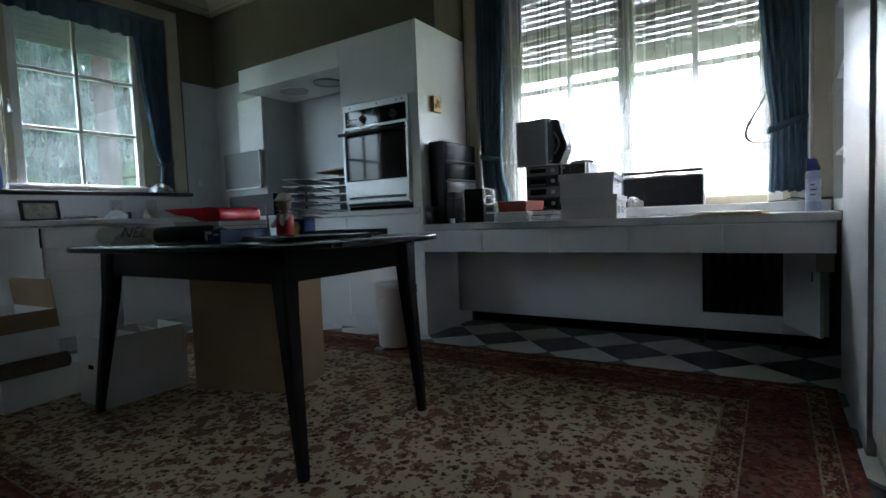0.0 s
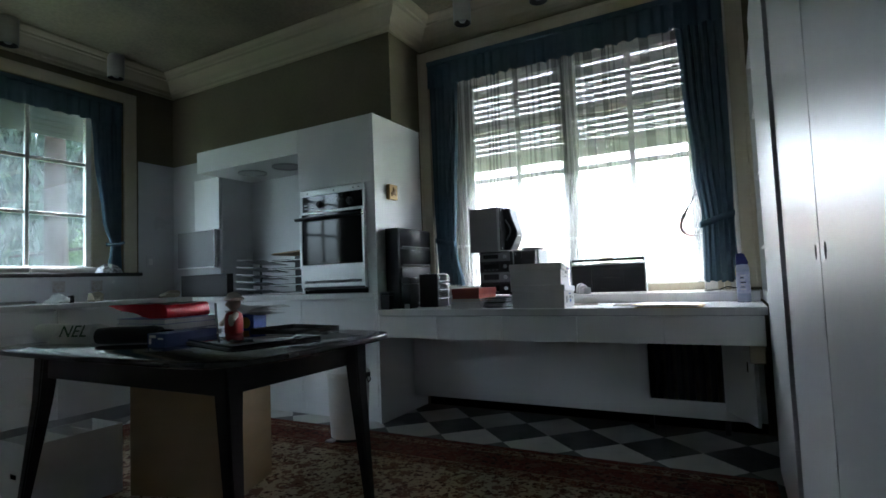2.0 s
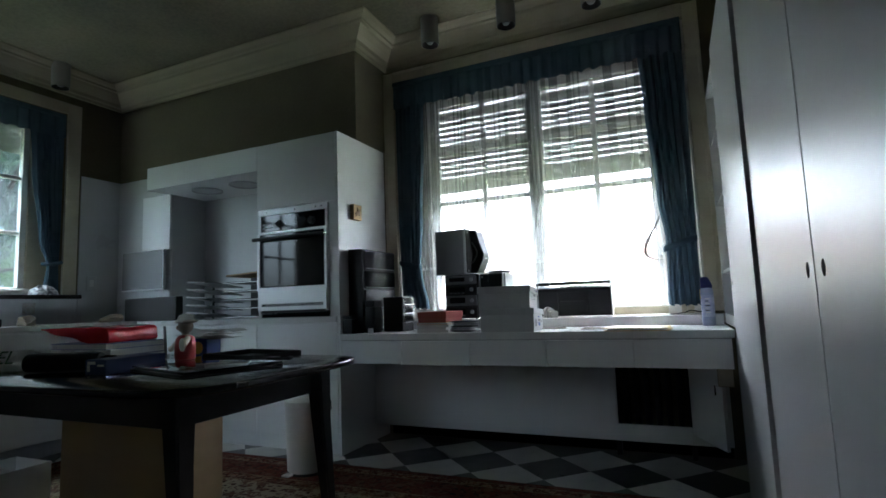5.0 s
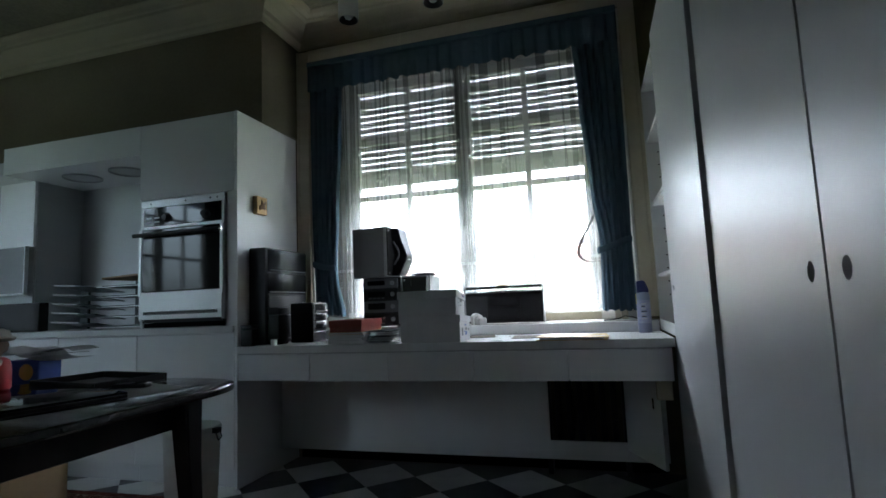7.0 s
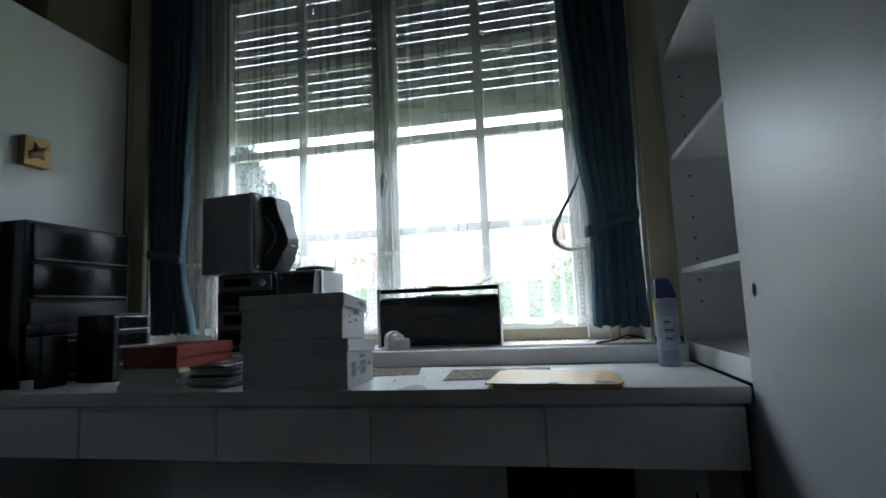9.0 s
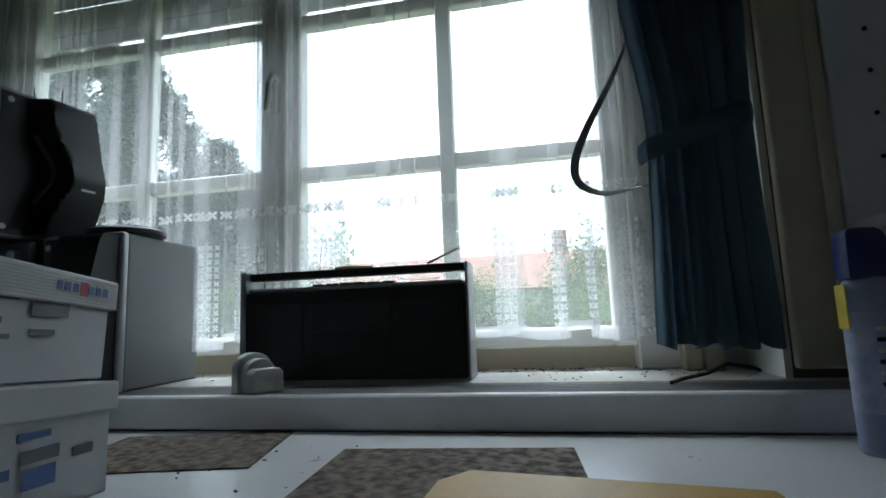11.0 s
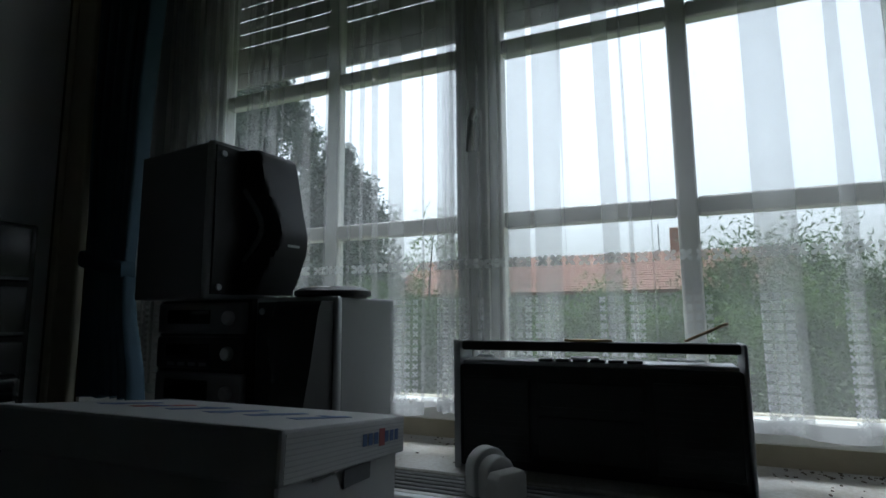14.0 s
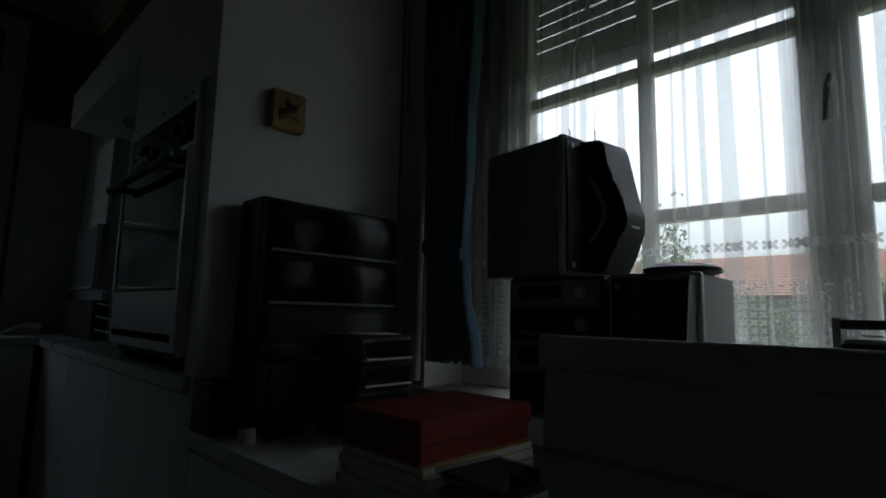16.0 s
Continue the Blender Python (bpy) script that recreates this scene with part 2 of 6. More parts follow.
def prism(outline, h0, h1, bm=None, axis="z", bevel=0.0):
    """An outline in two coordinates, drawn out along an axis."""
    own = bmesh.new()

    def co(u, v, h):
        return (u, v, h) if axis == "z" else ((h, u, v) if axis == "x" else (u, h, v))
    a = [own.verts.new(co(u, v, h0)) for u, v in outline]
    b = [own.verts.new(co(u, v, h1)) for u, v in outline]
    own.faces.new(a)
    own.faces.new(b[::-1])
    k = len(a)
    for i in range(k):
        own.faces.new((a[i], b[i], b[(i + 1) % k], a[(i + 1) % k]))
    bmesh.ops.recalc_face_normals(own, faces=own.faces[:])
    if bevel:
        bmesh.ops.bevel(own, geom=own.edges[:], offset=bevel, segments=2, affect="EDGES", profile=0.5)
    return join(bm, own)


def tube(points, r, seg=8, bm=None):
    """A round bar along a line of points."""
    own = bmesh.new()
    pts = [Vector(p) for p in points]
    rings = []
    for i, p in enumerate(pts):
        d = (pts[min(i + 1, len(pts) - 1)] - pts[max(i - 1, 0)]).normalized()
        q = d.to_track_quat("Z", "Y")
        rings.append([own.verts.new(p + q @ Vector((r * math.cos(2 * math.pi * j / seg), r * math.sin(2 * math.pi * j / seg), 0))) for j in range(seg)])
    for a, b in zip(rings, rings[1:]):
        for j in range(seg):
            own.faces.new((a[j], a[(j + 1) % seg], b[(j + 1) % seg], b[j]))
    own.faces.new(rings[0][::-1])
    own.faces.new(rings[-1])
    bmesh.ops.recalc_face_normals(own, faces=own.faces[:])
    return join(bm, own)


def moved(bm, m):
    bmesh.ops.transform(bm, matrix=m, verts=bm.verts[:])
    return bm


def smooth(bm, angle=40):
    for f in bm.faces:
        f.smooth = True
    for e in bm.edges:
        if len(e.link_faces) == 2 and e.calc_face_angle(0) > radians(angle):
            e.smooth = False
    return bm


def mesh_of(name, bm, mat):
    me = bpy.data.meshes.new(name)
    bm.to_mesh(me)
    bm.free()
    me.materials.append(mat)
    return me


def part(name, bm, mat, parent, label=""):
    ob = new(name, mesh_of(name, bm, mat))
    ob.parent = parent
    return tagged(ob, label)


def thing(name, at, label, category, group="", turn=0.0):
    ob = new(name)
    ob.empty_display_size = 0.1
    ob.matrix_world = pose(*at, 0, 0, turn)
    return tagged(ob, label, category, group)


def single(name, bm, mat, label, category, at=(0, 0, 0), turn=0.0, group="", kind=""):
    ob = new(name, mesh_of(name, bm, mat))
    ob.matrix_world = pose(*at, 0, 0, turn)
    return tagged(ob, label, category, group, kind)


def structure(name, bm, mat, label=""):
    ob = new(name, mesh_of(name, bm, mat))
    return tagged(ob, label, "", "", "structure")


def piece(name, mesh, parent, at=(0, 0, 0), turn=0.0):
    ob = new(name, mesh)
    ob.parent = parent
    ob.matrix_local = pose(*at, 0, 0, turn)
    return ob


# ---- the room: x to the wardrobe, y to the large window, z up ----
XL, XR, YN, YB, YF, ZC = -2.60, 2.95, 0.668, 0.224, -4.6, 3.02
WX0, WX1, WZ0, WZ1 = 0.10, 2.23, 0.843, 2.745     # large window's opening
LY0, LY1, LZ0, LZ1 = -3.05, -0.26, 1.15, 2.70     # left window's opening

structure("floor", box(XL - 0.3, YF - 0.2, -0.12, XR + 0.3, YN + 0.02, -0.012), GROUT, "diagonal black and white checkered tile floor")
structure("ceiling", box(XL - 0.3, YF - 0.2, ZC, XR + 0.3, YN + 0.3, ZC + 0.15), CEILING, "mottled olive and cream painted ceiling")
wall = box(-0.6, YN, -0.14, WX0, YN + 0.3, ZC)
box(WX1, YN, -0.14, XR + 0.3, YN + 0.3, ZC, bm=wall)
box(WX0, YN, -0.14, WX1, YN + 0.3, WZ0 - 0.03, bm=wall)
box(WX0, YN, WZ1, WX1, YN + 0.3, ZC, bm=wall)
wall_north = structure("wall_north", wall, PLASTER, "olive plastered wall with the large window")
wall = box(XL - 0.3, YF, -0.14, XL, LY0, ZC)
box(XL - 0.3, LY1, -0.14, XL, YN + 0.3, ZC, bm=wall)
box(XL - 0.3, LY0, -0.14, XL, LY1, LZ0 - 0.03, bm=wall)
box(XL - 0.3, LY0, LZ1, XL, LY1, ZC, bm=wall)
structure("wall_west", wall, PLASTER, "olive plastered wall with the kitchen window")
wall = box(XL, YB, 2.185, 0.012, YN, ZC)
structure("wall_chimney_breast", wall, PLASTER, "olive plastered chimney breast above the kitchen units")
structure("wall_niche_side", box(XL, YB, -0.14, -1.90, YN, 2.184), PLASTER, "plastered wall beside the cooking niche")
structure("wall_niche_back", box(-1.899, 0.58, -0.14, -0.72, YN, 2.184), PLASTER, "plastered wall behind the cooking niche")
structure("wall_east", box(XR, YF, -0.14, XR + 0.2, YN, ZC), PLASTER, "olive plastered wall behind the wardrobe")
# unseen wall closing the room; white so that it reflects fill light forward
structure("wall_south", box(XL - 0.3, YF - 0.2, -0.14, XR + 0.2, YF, ZC), REAR, "unseen rear wall, white to bounce fill light")
# white tiled wainscot of the kitchen corner
tiles = box(XL, LY1 + 0.135, 0.90, XL + 0.008, YB - 0.004, 2.185)
box(XL, YF, 0.90, XL + 0.008, LY1 + 0.131, 1.12, bm=tiles)
box(XL + 0.012, YB - 0.008, 0.90, -1.90, YB, 2.181, bm=tiles)
structure("trim_wall_tiles", tiles, WALLTILE, "white wall covering above the kitchen worktop")


def cornice_run(a, b, inward, name):
    """A moulded plaster cornice from a to b, mitred, its profile towards the room."""
    prof = [(0.0, 2.865), (0.022, 2.868), (0.03, 2.885), (0.05, 2.892), (0.062, 2.915), (0.10, 2.935), (0.135, 2.96), (0.15, 2.975), (0.175, 2.978), (0.18, 2.99), (0.215, 2.996), (0.24, 3.01), (0.24, ZC), (0.0, ZC)]
    own = bmesh.new()
    (ax, ay, am), (bx, by, bmit) = a, b
    d = Vector((bx - ax, by - ay, 0)).normalized()
    w = Vector((*inward, 0))
    ring = []
    for (px, py, mit) in (a, b):
        ring.append([own.verts.new(Vector((px, py, z)) + w * u + d * (u * mit)) for u, z in prof])
    k = len(prof)
    for i in range(k):
        own.faces.new((ring[0][i], ring[1][i], ring[1][(i + 1) % k], ring[0][(i + 1) % k]))
    own.faces.new(ring[0][::-1])
    own.faces.new(ring[1])
    bmesh.ops.recalc_face_normals(own, faces=own.faces[:])
    structure(name, own, CORNICE, "moulded cream plaster cornice")


cornice_run((XL, YB, 1), (0.012, YB, 1), (0, -1), "trim_cornice_breast")
cornice_run((0.012, YB, -1), (0.012, YN, -1), (1, 0), "trim_cornice_return")
cornice_run((0.012, YN, 1), (XR, YN, -1), (0, -1), "trim_cornice_north")
cornice_run((XL, YF, 1), (XL, YB, -1), (1, 0), "trim_cornice_west")
cornice_run((XR, YF, 1), (XR, YN, -1), (-1, 0), "trim_cornice_east")

# ---- large window ----


def sash(parent, side, lo, hi, bars_h, muntin, z0, z1, depth, plane, axis, bar=0.038, glazing=None):
    """A casement with glazing bars; axis 'x' for a window in a y-plane, 'y' for one in an x-plane."""
    def slab(a0, a1, zz0, zz1, d=depth, off=0.0, bm=None, bev=0.004):
        p0, p1 = plane - d / 2 + off, plane + d / 2 + off
        if axis == "x":
            return box(a0, p0, zz0, a1, p1, zz1, bev, bm=bm)
        return box(p0, a0, zz0, p1, a1, zz1, bev, bm=bm)
    st = 0.075
    s = part("sash", slab(lo - st, lo, z0 - 0.042, z1 + 0.06), WINDOW_PAINT, parent)
    fr = slab(hi, hi + 0.045, z0 - 0.042, z1 + 0.06)
    part("stile", fr, WINDOW_PAINT, s)
    part("rail", slab(lo, hi, z0 - 0.042, z0), WINDOW_PAINT, s)
    part("rail", slab(lo, hi, z1, z1 + 0.06), WINDOW_PAINT, s)
    levels = [z0, *bars_h, z1]
    part("glazing_bar", slab(muntin - bar / 2, muntin + bar / 2, z0, z1, 0.034), WINDOW_PAINT, s)
    for h in bars_h:
        part("glazing_bar", slab(lo, muntin - bar / 2, h - bar / 2, h + bar / 2, 0.032), WINDOW_PAINT, s)
        part("glazing_bar", slab(muntin + bar / 2, hi, h - bar / 2, h + bar / 2, 0.032), WINDOW_PAINT, s)
    for a0, a1 in ((lo, muntin - bar / 2), (muntin + bar / 2, hi)):
        for b0, b1 in zip(levels, levels[1:]):
            c0 = b0 + (bar / 2 if b0 != z0 else 0)
            c1 = b1 - (bar / 2 if b1 != z1 else 0)
            pn = part("pane", slab(a0, a1, c0, c1, 0.004, bev=0), glazing or PANE, s)
            pn.visible_shadow = False
    return s


window_1 = tagged(new("window_1"), "large white casement window with glazing bars, shutter half down", "window", "", "structure")
BARS = (1.343, 1.759, 2.172)
sash(window_1, 0, 0.386, 1.120, BARS, 0.764, 0.935, 2.55, 0.05, 0.877, "x")
right = sash(window_1, 1, 1.232, 1.966, BARS, 1.611, 0.935, 2.55, 0.05, 0.877, "x")
part("window_frame", box(WX0, 0.845, WZ0, 0.311, 0.925, WZ1, 0.004), WINDOW_PAINT, window_1)
part("window_frame", box(2.011, 0.845, WZ0, WX1, 0.925, WZ1, 0.004), WINDOW_PAINT, window_1)
part("window_frame", box(0.311, 0.845, 2.61, 2.011, 0.925, WZ1, 0.004), WINDOW_PAINT, window_1)
part("window_frame", box(0.311, 0.946, 0.80, 2.011, 0.975, 0.93, 0.004), CREAM, window_1)
part("window_frame", box(0.28, 0.903, 0.80, 2.05, 0.944, 0.899, 0.003), CREAM, window_1)
cover = box(1.150, 0.835, 0.875, 1.202, 0.852, 2.60, 0.006, 2)
part("meeting_strip", cover, WINDOW_PAINT, window_1)
PALE_METAL = material("pale_worn_handle", (0.62, 0.62, 0.58), 0.4, second=(0.5, 0.5, 0.46), scale=20)
han = box(1.170, 0.825, 1.50, 1.192, 0.836, 1.60, 0.004)
tube([(1.181, 0.83, 1.585), (1.181, 0.80, 1.588), (1.178, 0.79, 1.56), (1.174, 0.79, 1.49)], 0.008, bm=han)
part("window_handle", smooth(han), PALE_METAL, window_1, "pale lever handle")


def casing(parent, pieces, mat):
    for b in pieces:
        part("casing", b, mat, parent)


cas = []
for x0, x1, lip in ((0.006, WX0, 0.006), (WX1, 2.322, 2.298)):
    b = box(x0, 0.642, 0.86, x1, YN, WZ1 + 0.095, 0.006, 2)
    box(lip, 0.632, 0.86, lip + 0.024, 0.6425, WZ1 + 0.095, 0.004, bm=b)
    cas.append(b)
b = box(WX0, 0.642, WZ1, WX1, YN, WZ1 + 0.095, 0.006, 2)
box(WX0, 0.632, WZ1 + 0.071, WX1, 0.6425, WZ1 + 0.095, 0.004, bm=b)
cas.append(b)
casing(window_1, cas, CREAM)
lining = box(WX0, YN + 0.002, WZ0, WX0 + 0.012, 0.845, WZ1)
part("reveal", lining, WINDOW_PAINT, window_1)
part("reveal", box(WX1 - 0.012, YN + 0.002, WZ0, WX1, 0.845, WZ1), WINDOW_PAINT, window_1)
part("reveal", box(WX0 + 0.012, YN + 0.002, WZ1 - 0.012, WX1 - 0.012, 0.845, WZ1), WINDOW_PAINT, window_1)
# sill with slots for the warm air of the radiator below
sill = box(0.01, 0.652, 0.79, 2.322, 0.945, WZ0, 0.003)
part("window_sill", sill, SILL, window_1, "dusty white window sill with air slots")
part("sill_front", box(0.01, 0.512, 0.785, 2.304, 0.532, WZ0, 0.003), LAMINATE, window_1)
part("slot_bed", box(0.012, 0.533, 0.79, 2.303, 0.651, 0.808), VOID, window_1)
part("sill_lip", box(0.012, 0.533, 0.809, 2.303, 0.548, WZ0 - 0.001, 0.002), SILL, window_1)
SLOT_BAR = material("grey_slot_bar", (0.28, 0.285, 0.29), 0.5, scale=6)
for k in range(5):
    y0 = 0.558 + k * 0.0185
    part("slot_bar", box(0.012, y0, 0.809, 2.303, y0 + 0.007, WZ0 - 0.001, 0.002), SLOT_BAR, window_1)
part("worn_post", box(2.090, 0.80, WZ0, 2.125, 0.844, 0.925, 0.005, 2), CREAM, window_1, "worn white wooden post with flaking paint")
part("worn_post", box(2.127, 0.79, WZ0, 2.165, 0.844, 0.915, 0.006, 2), CREAM, window_1)
# roller shutter outside the panes
shutter = tagged(new("roller_shutter"), "grey slatted roller shutter lowered halfway outside the window", "roller shutter")


def slat_mesh(x0, x1, rng, axis="x"):
    bm = box(x0, -0.0018, 0.0, x1, 0.0018, 0.0446, 0.001)
    x = x0
    while x < x1 - 0.02:
        w = rng.uniform(0.005, 0.016)
        gap = rng.choice((0.05, 0.10, 0.14, 0.21, 0.3))
        box(x, -0.0012, 0.0441, min(x + w, x1), 0.0012, 0.0472, bm=bm)
        x += w + gap
    if axis == "y":
        moved(bm, pose(0, 0, 0, 0, 0, 90))
    return bm


rng = random.Random(4)
shapes = [mesh_of("slat", slat_mesh(0.28, 2.06, rng), SHUTTER) for _ in range(5)]
closed = mesh_of("slat", box(0.28, -0.006, 0, 2.06, 0.006, 0.047, 0.003), SHUTTER)
for i in range(19):
    z = 1.856 + i * 0.047
    shut = i in (0, 1, 7, 13)
    piece("slat", closed if shut else shapes[i % 5], shutter, (0, 0.965, z))
part("guide_rail", box(0.25, 0.945, 0.86, 0.285, 0.985, 2.75), SHUTTER, shutter)
part("guide_rail", box(2.055, 0.945, 0.86, 2.09, 0.985, 2.75), SHUTTER, shutter)


def drape(rows, folds, depth, name, mat, label, category, y, axis="x", nu=90, seed=1, uvs=False, jit=0.3, lap=0.0):
    """A hanging cloth. rows: (height, edge, edge, fold depth); the folds run down between the edges."""
    rg = random.Random(seed)
    phase = [rg.uniform(-jit, jit) for _ in range(folds * 2 + 2)]
    own = bmesh.new()
    lay = own.loops.layers.uv.new("cloth") if uvs else None
    grid = []
    zs = rows
    fine = []
    for (za, a0, a1, da), (zb, b0, b1, db) in zip(zs, zs[1:]):
        k = max(2, int(abs(za - zb) / 0.06))
        for j in range(k):
            f = j / k
            s = f * f * (3 - 2 * f)
            fine.append((za + (zb - za) * f, a0 + (b0 - a0) * s, a1 + (b1 - a1) * s, da + (db - da) * f))
    fine.append(zs[-1])
    ztop = fine[0][0]
    for z, e0, e1, dd in fine:
        line = []
        for i in range(nu + 1):
            u = i / nu
            ph = u * folds
            k = int(ph)
            sw = phase[k] + (phase[k + 1] - phase[k]) * (ph - k)
            w = math.sin(2 * math.pi * ph + sw * 4) + 0.35 * math.sin(4.3 * math.pi * ph + sw * 7 + (ztop - z) * 1.1)
            off = dd * depth * w * (0.7 + 0.6 * abs(sw))
            a = e0 + (e1 - e0) * u + 0.25 * dd * depth * math.cos(2 * math.pi * ph + sw * 5) + lap * (0.3 + 1.2 * abs(sw)) * math.sin(2 * math.pi * ph + sw * 4)
            drop = 0.006 * math.sin(ph * 5.1) if z == fine[-1][0] else 0
            line.append(own.verts.new((a, y + off, z + drop) if axis == "x" else (y - off, a, z + drop)))
        grid.append(line)
    for j, (r0, r1) in enumerate(zip(grid, grid[1:])):
        for i in range(nu):
            f = own.faces.new((r0[i], r0[i + 1], r1[i + 1], r1[i]))
            f.smooth = True
            if uvs:
                width = abs(fine[0][2] - fine[0][1]) * 1.25
                for lp, (ii, jj) in zip(f.loops, ((i, j), (i + 1, j), (i + 1, j + 1), (i, j + 1))):
                    lp[lay].uv = (ii / nu * width, fine[jj][0] - fine[-1][0])
    return own


VAL = [(2.725, 0.115, 2.215, 0.5), (2.62, 0.115, 2.215, 0.8), (2.515, 0.115, 2.215, 1.1)]
part_val = drape(VAL, 26, 0.014, "valance", BLUE_CLOTH, "", "", 0.615, nu=340, seed=3)
val = thing("valance", (1.165, 0.64, 2.5), "gathered blue cloth valance above the large window", "valance")
part("frill", moved(part_val, pose(-1.165, -0.64, -2.5)), BLUE_CLOTH, val)
part("heading_tape", box(-1.05, -0.046, 0.195, 1.05, -0.006, 0.232, 0.004), BLUE_CLOTH, val)


def band_of(points, h=0.021, t=0.004):
    """A flat cloth band along a line of points, upright, with rounded edges."""
    own = bmesh.new()
    pts = [Vector(p) for p in points]
    rings = []
    for i, p in enumerate(pts):
        d = pts[min(i + 1, len(pts) - 1)] - pts[max(i - 1, 0)]
        n = Vector((d.y, -d.x, 0)).normalized()
        rings.append([own.verts.new(p + n * a * t + Vector((0, 0, c * h))) for a, c in ((-1, -0.8), (0, -1), (1, -0.8), (1.6, 0), (1, 0.8), (0, 1), (-1, 0.8))])
    for r0, r1 in zip(rings, rings[1:]):
        for j in range(7):
            own.faces.new((r0[j], r0[(j + 1) % 7], r1[(j + 1) % 7], r1[j]))
    own.faces.new(rings[0])
    own.faces.new(rings[-1][::-1])
    bmesh.ops.recalc_face_normals(own, faces=own.faces[:])
    return own


cur = thing("curtain", (2.1, 0.64, 0.86), "blue cloth curtain tied back beside the large window", "curtain", "blue curtains")
b = drape([(2.66, 1.935, 2.215, 1.0), (2.2, 1.955, 2.214, 1.0), (1.6, 1.992, 2.21, 0.9), (1.30, 2.026, 2.205, 0.6), (1.18, 2.022, 2.205, 0.75), (0.90, 2.012, 2.212, 1.0)], 6, 0.026, "", None, "", "", 0.665, seed=5)
part("cloth", moved(b, pose(-2.1, -0.64, -0.86)), BLUE_CLOTH, cur)
tie = band_of([(-0.084, 0.03, 0.396), (-0.076, 0.002, 0.398), (-0.02, -0.010, 0.412), (0.03, -0.010, 0.432), (0.08, -0.004, 0.448), (0.108, 0.02, 0.455)])
part("tieback", smooth(tie), BLUE_CLOTH, cur)
cur = thing("curtain", (0.22, 0.64, 0.86), "blue cloth curtain tied back beside the large window", "curtain", "blue curtains")
b = drape([(2.66, 0.112, 0.345, 1.0), (2.2, 0.112, 0.335, 1.0), (1.6, 0.112, 0.305, 0.9), (1.27, 0.12, 0.288, 0.6), (1.18, 0.125, 0.295, 0.75), (0.93, 0.13, 0.345, 1.0)], 6, 0.026, "", None, "", "", 0.66, seed=8)
part("cloth", moved(b, pose(-0.22, -0.64, -0.86)), BLUE_CLOTH, cur)
tie = band_of([(-0.108, 0.02, 0.43), (-0.09, -0.006, 0.425), (-0.04, -0.012, 0.412), (0.03, -0.012, 0.398), (0.062, 0.0, 0.392), (0.07, 0.03, 0.39)])
part("tieback", smooth(tie), BLUE_CLOTH, cur)


def net(e0, e1, y, seed, folds, ztop=2.64, zlow=0.918):
    """A net curtain; at each fold, given as its edge and width, the cloth doubles back over itself."""
    rg = random.Random(seed)
    pts, x, s, k = [(e0, y, 0.0, 0)], e0, 0.0, 0
    for fx, w in (*folds, (e1, 0.0)):
        g = fx - x
        n = max(2, int(g / 0.02))
        wob = rg.uniform(-0.010, 0.010)
        for i in range(1, n + 1):
            pts.append((x + g * i / n, y + wob * math.sin(math.pi * i / n), s + g * i / n, k))
        x, s = fx, s + g
        if w:
            pts.append((x - w * 0.5, y - 0.007, s + w * 0.5, k + 1))
            pts.append((x - w, y - 0.006, s + w, k + 1))
            pts.append((x - w * 0.5, y - 0.012, s + w * 1.5, k + 1))
            pts.append((x, y - 0.010, s + w * 2, k + 1))
            s += 2 * w
            k += 1
    own = bmesh.new()
    lay = own.loops.layers.uv.new("cloth")
    sway = [rg.uniform(-1, 1) for _ in range(k + 3)]
    nz = 30
    grid = []
    for j in range(nz + 1):
        f = j / nz
        z = ztop + (zlow - ztop) * f
        line = []
        for (px, py, ps, pk) in pts:
            dx = 0.014 * (f - 0.7) * sway[pk] + 0.004 * math.sin(5 * f + pk)
            drop = 0.008 * sway[pk + 1] + 0.007 * math.sin(ps * 24) if j == nz else 0
            line.append(own.verts.new((px + dx, py + 0.012 * f * math.sin(ps * 30 + pk), z + drop)))
        grid.append(line)
    for j in range(nz):
        za, zb = (ztop - zlow) * (1 - j / nz), (ztop - zlow) * (1 - (j + 1) / nz)
        for i in range(len(pts) - 1):
            fc = own.faces.new((grid[j][i], grid[j][i + 1], grid[j + 1][i + 1], grid[j + 1][i]))
            fc.smooth = True
            for lp, uv in zip(fc.loops, ((pts[i][2], za), (pts[i + 1][2], za), (pts[i + 1][2], zb), (pts[i][2], zb))):
                lp[lay].uv = uv
    return own


def crowded(a, b, seed):
    """Close, uneven gathers from a to b."""
    rg, x, out = random.Random(seed), a, []
    while x < b:
        out.append((x, rg.choice((0.005, 0.010, 0.016, 0.022))))
        x += rg.uniform(0.018, 0.045)
    return out


LEFT_FOLDS = crowded(0.17, 0.66, 11) + [(0.728, 0.018), (0.81, 0.034), (0.860, 0.006), (0.889, 0.003), (0.939, 0.014), (1.0, 0.036), (1.056, 0.010), (1.106, 0.014), (1.130, 0.020)] + crowded(1.16, 1.2, 5)
RIGHT_FOLDS = crowded(1.13, 1.24, 15) + [(1.297, 0.040), (1.369, 0.052), (1.380, 0.003), (1.483, 0.034), (1.506, 0.010), (1.540, 0.003), (1.778, 0.062), (1.872, 0.020), (1.936, 0.026)] + crowded(1.975, 2.18, 21)
for e0, e1, y, sd, fd in ((0.13, 1.21, 0.808, 11, LEFT_FOLDS), (1.10, 2.20, 0.815, 15, RIGHT_FOLDS)):
    single("net_curtain", net(e0, e1, y, sd, fd), SHEER, "sheer white net curtain with woven flowers along its hem", "net curtain", group="net curtains")

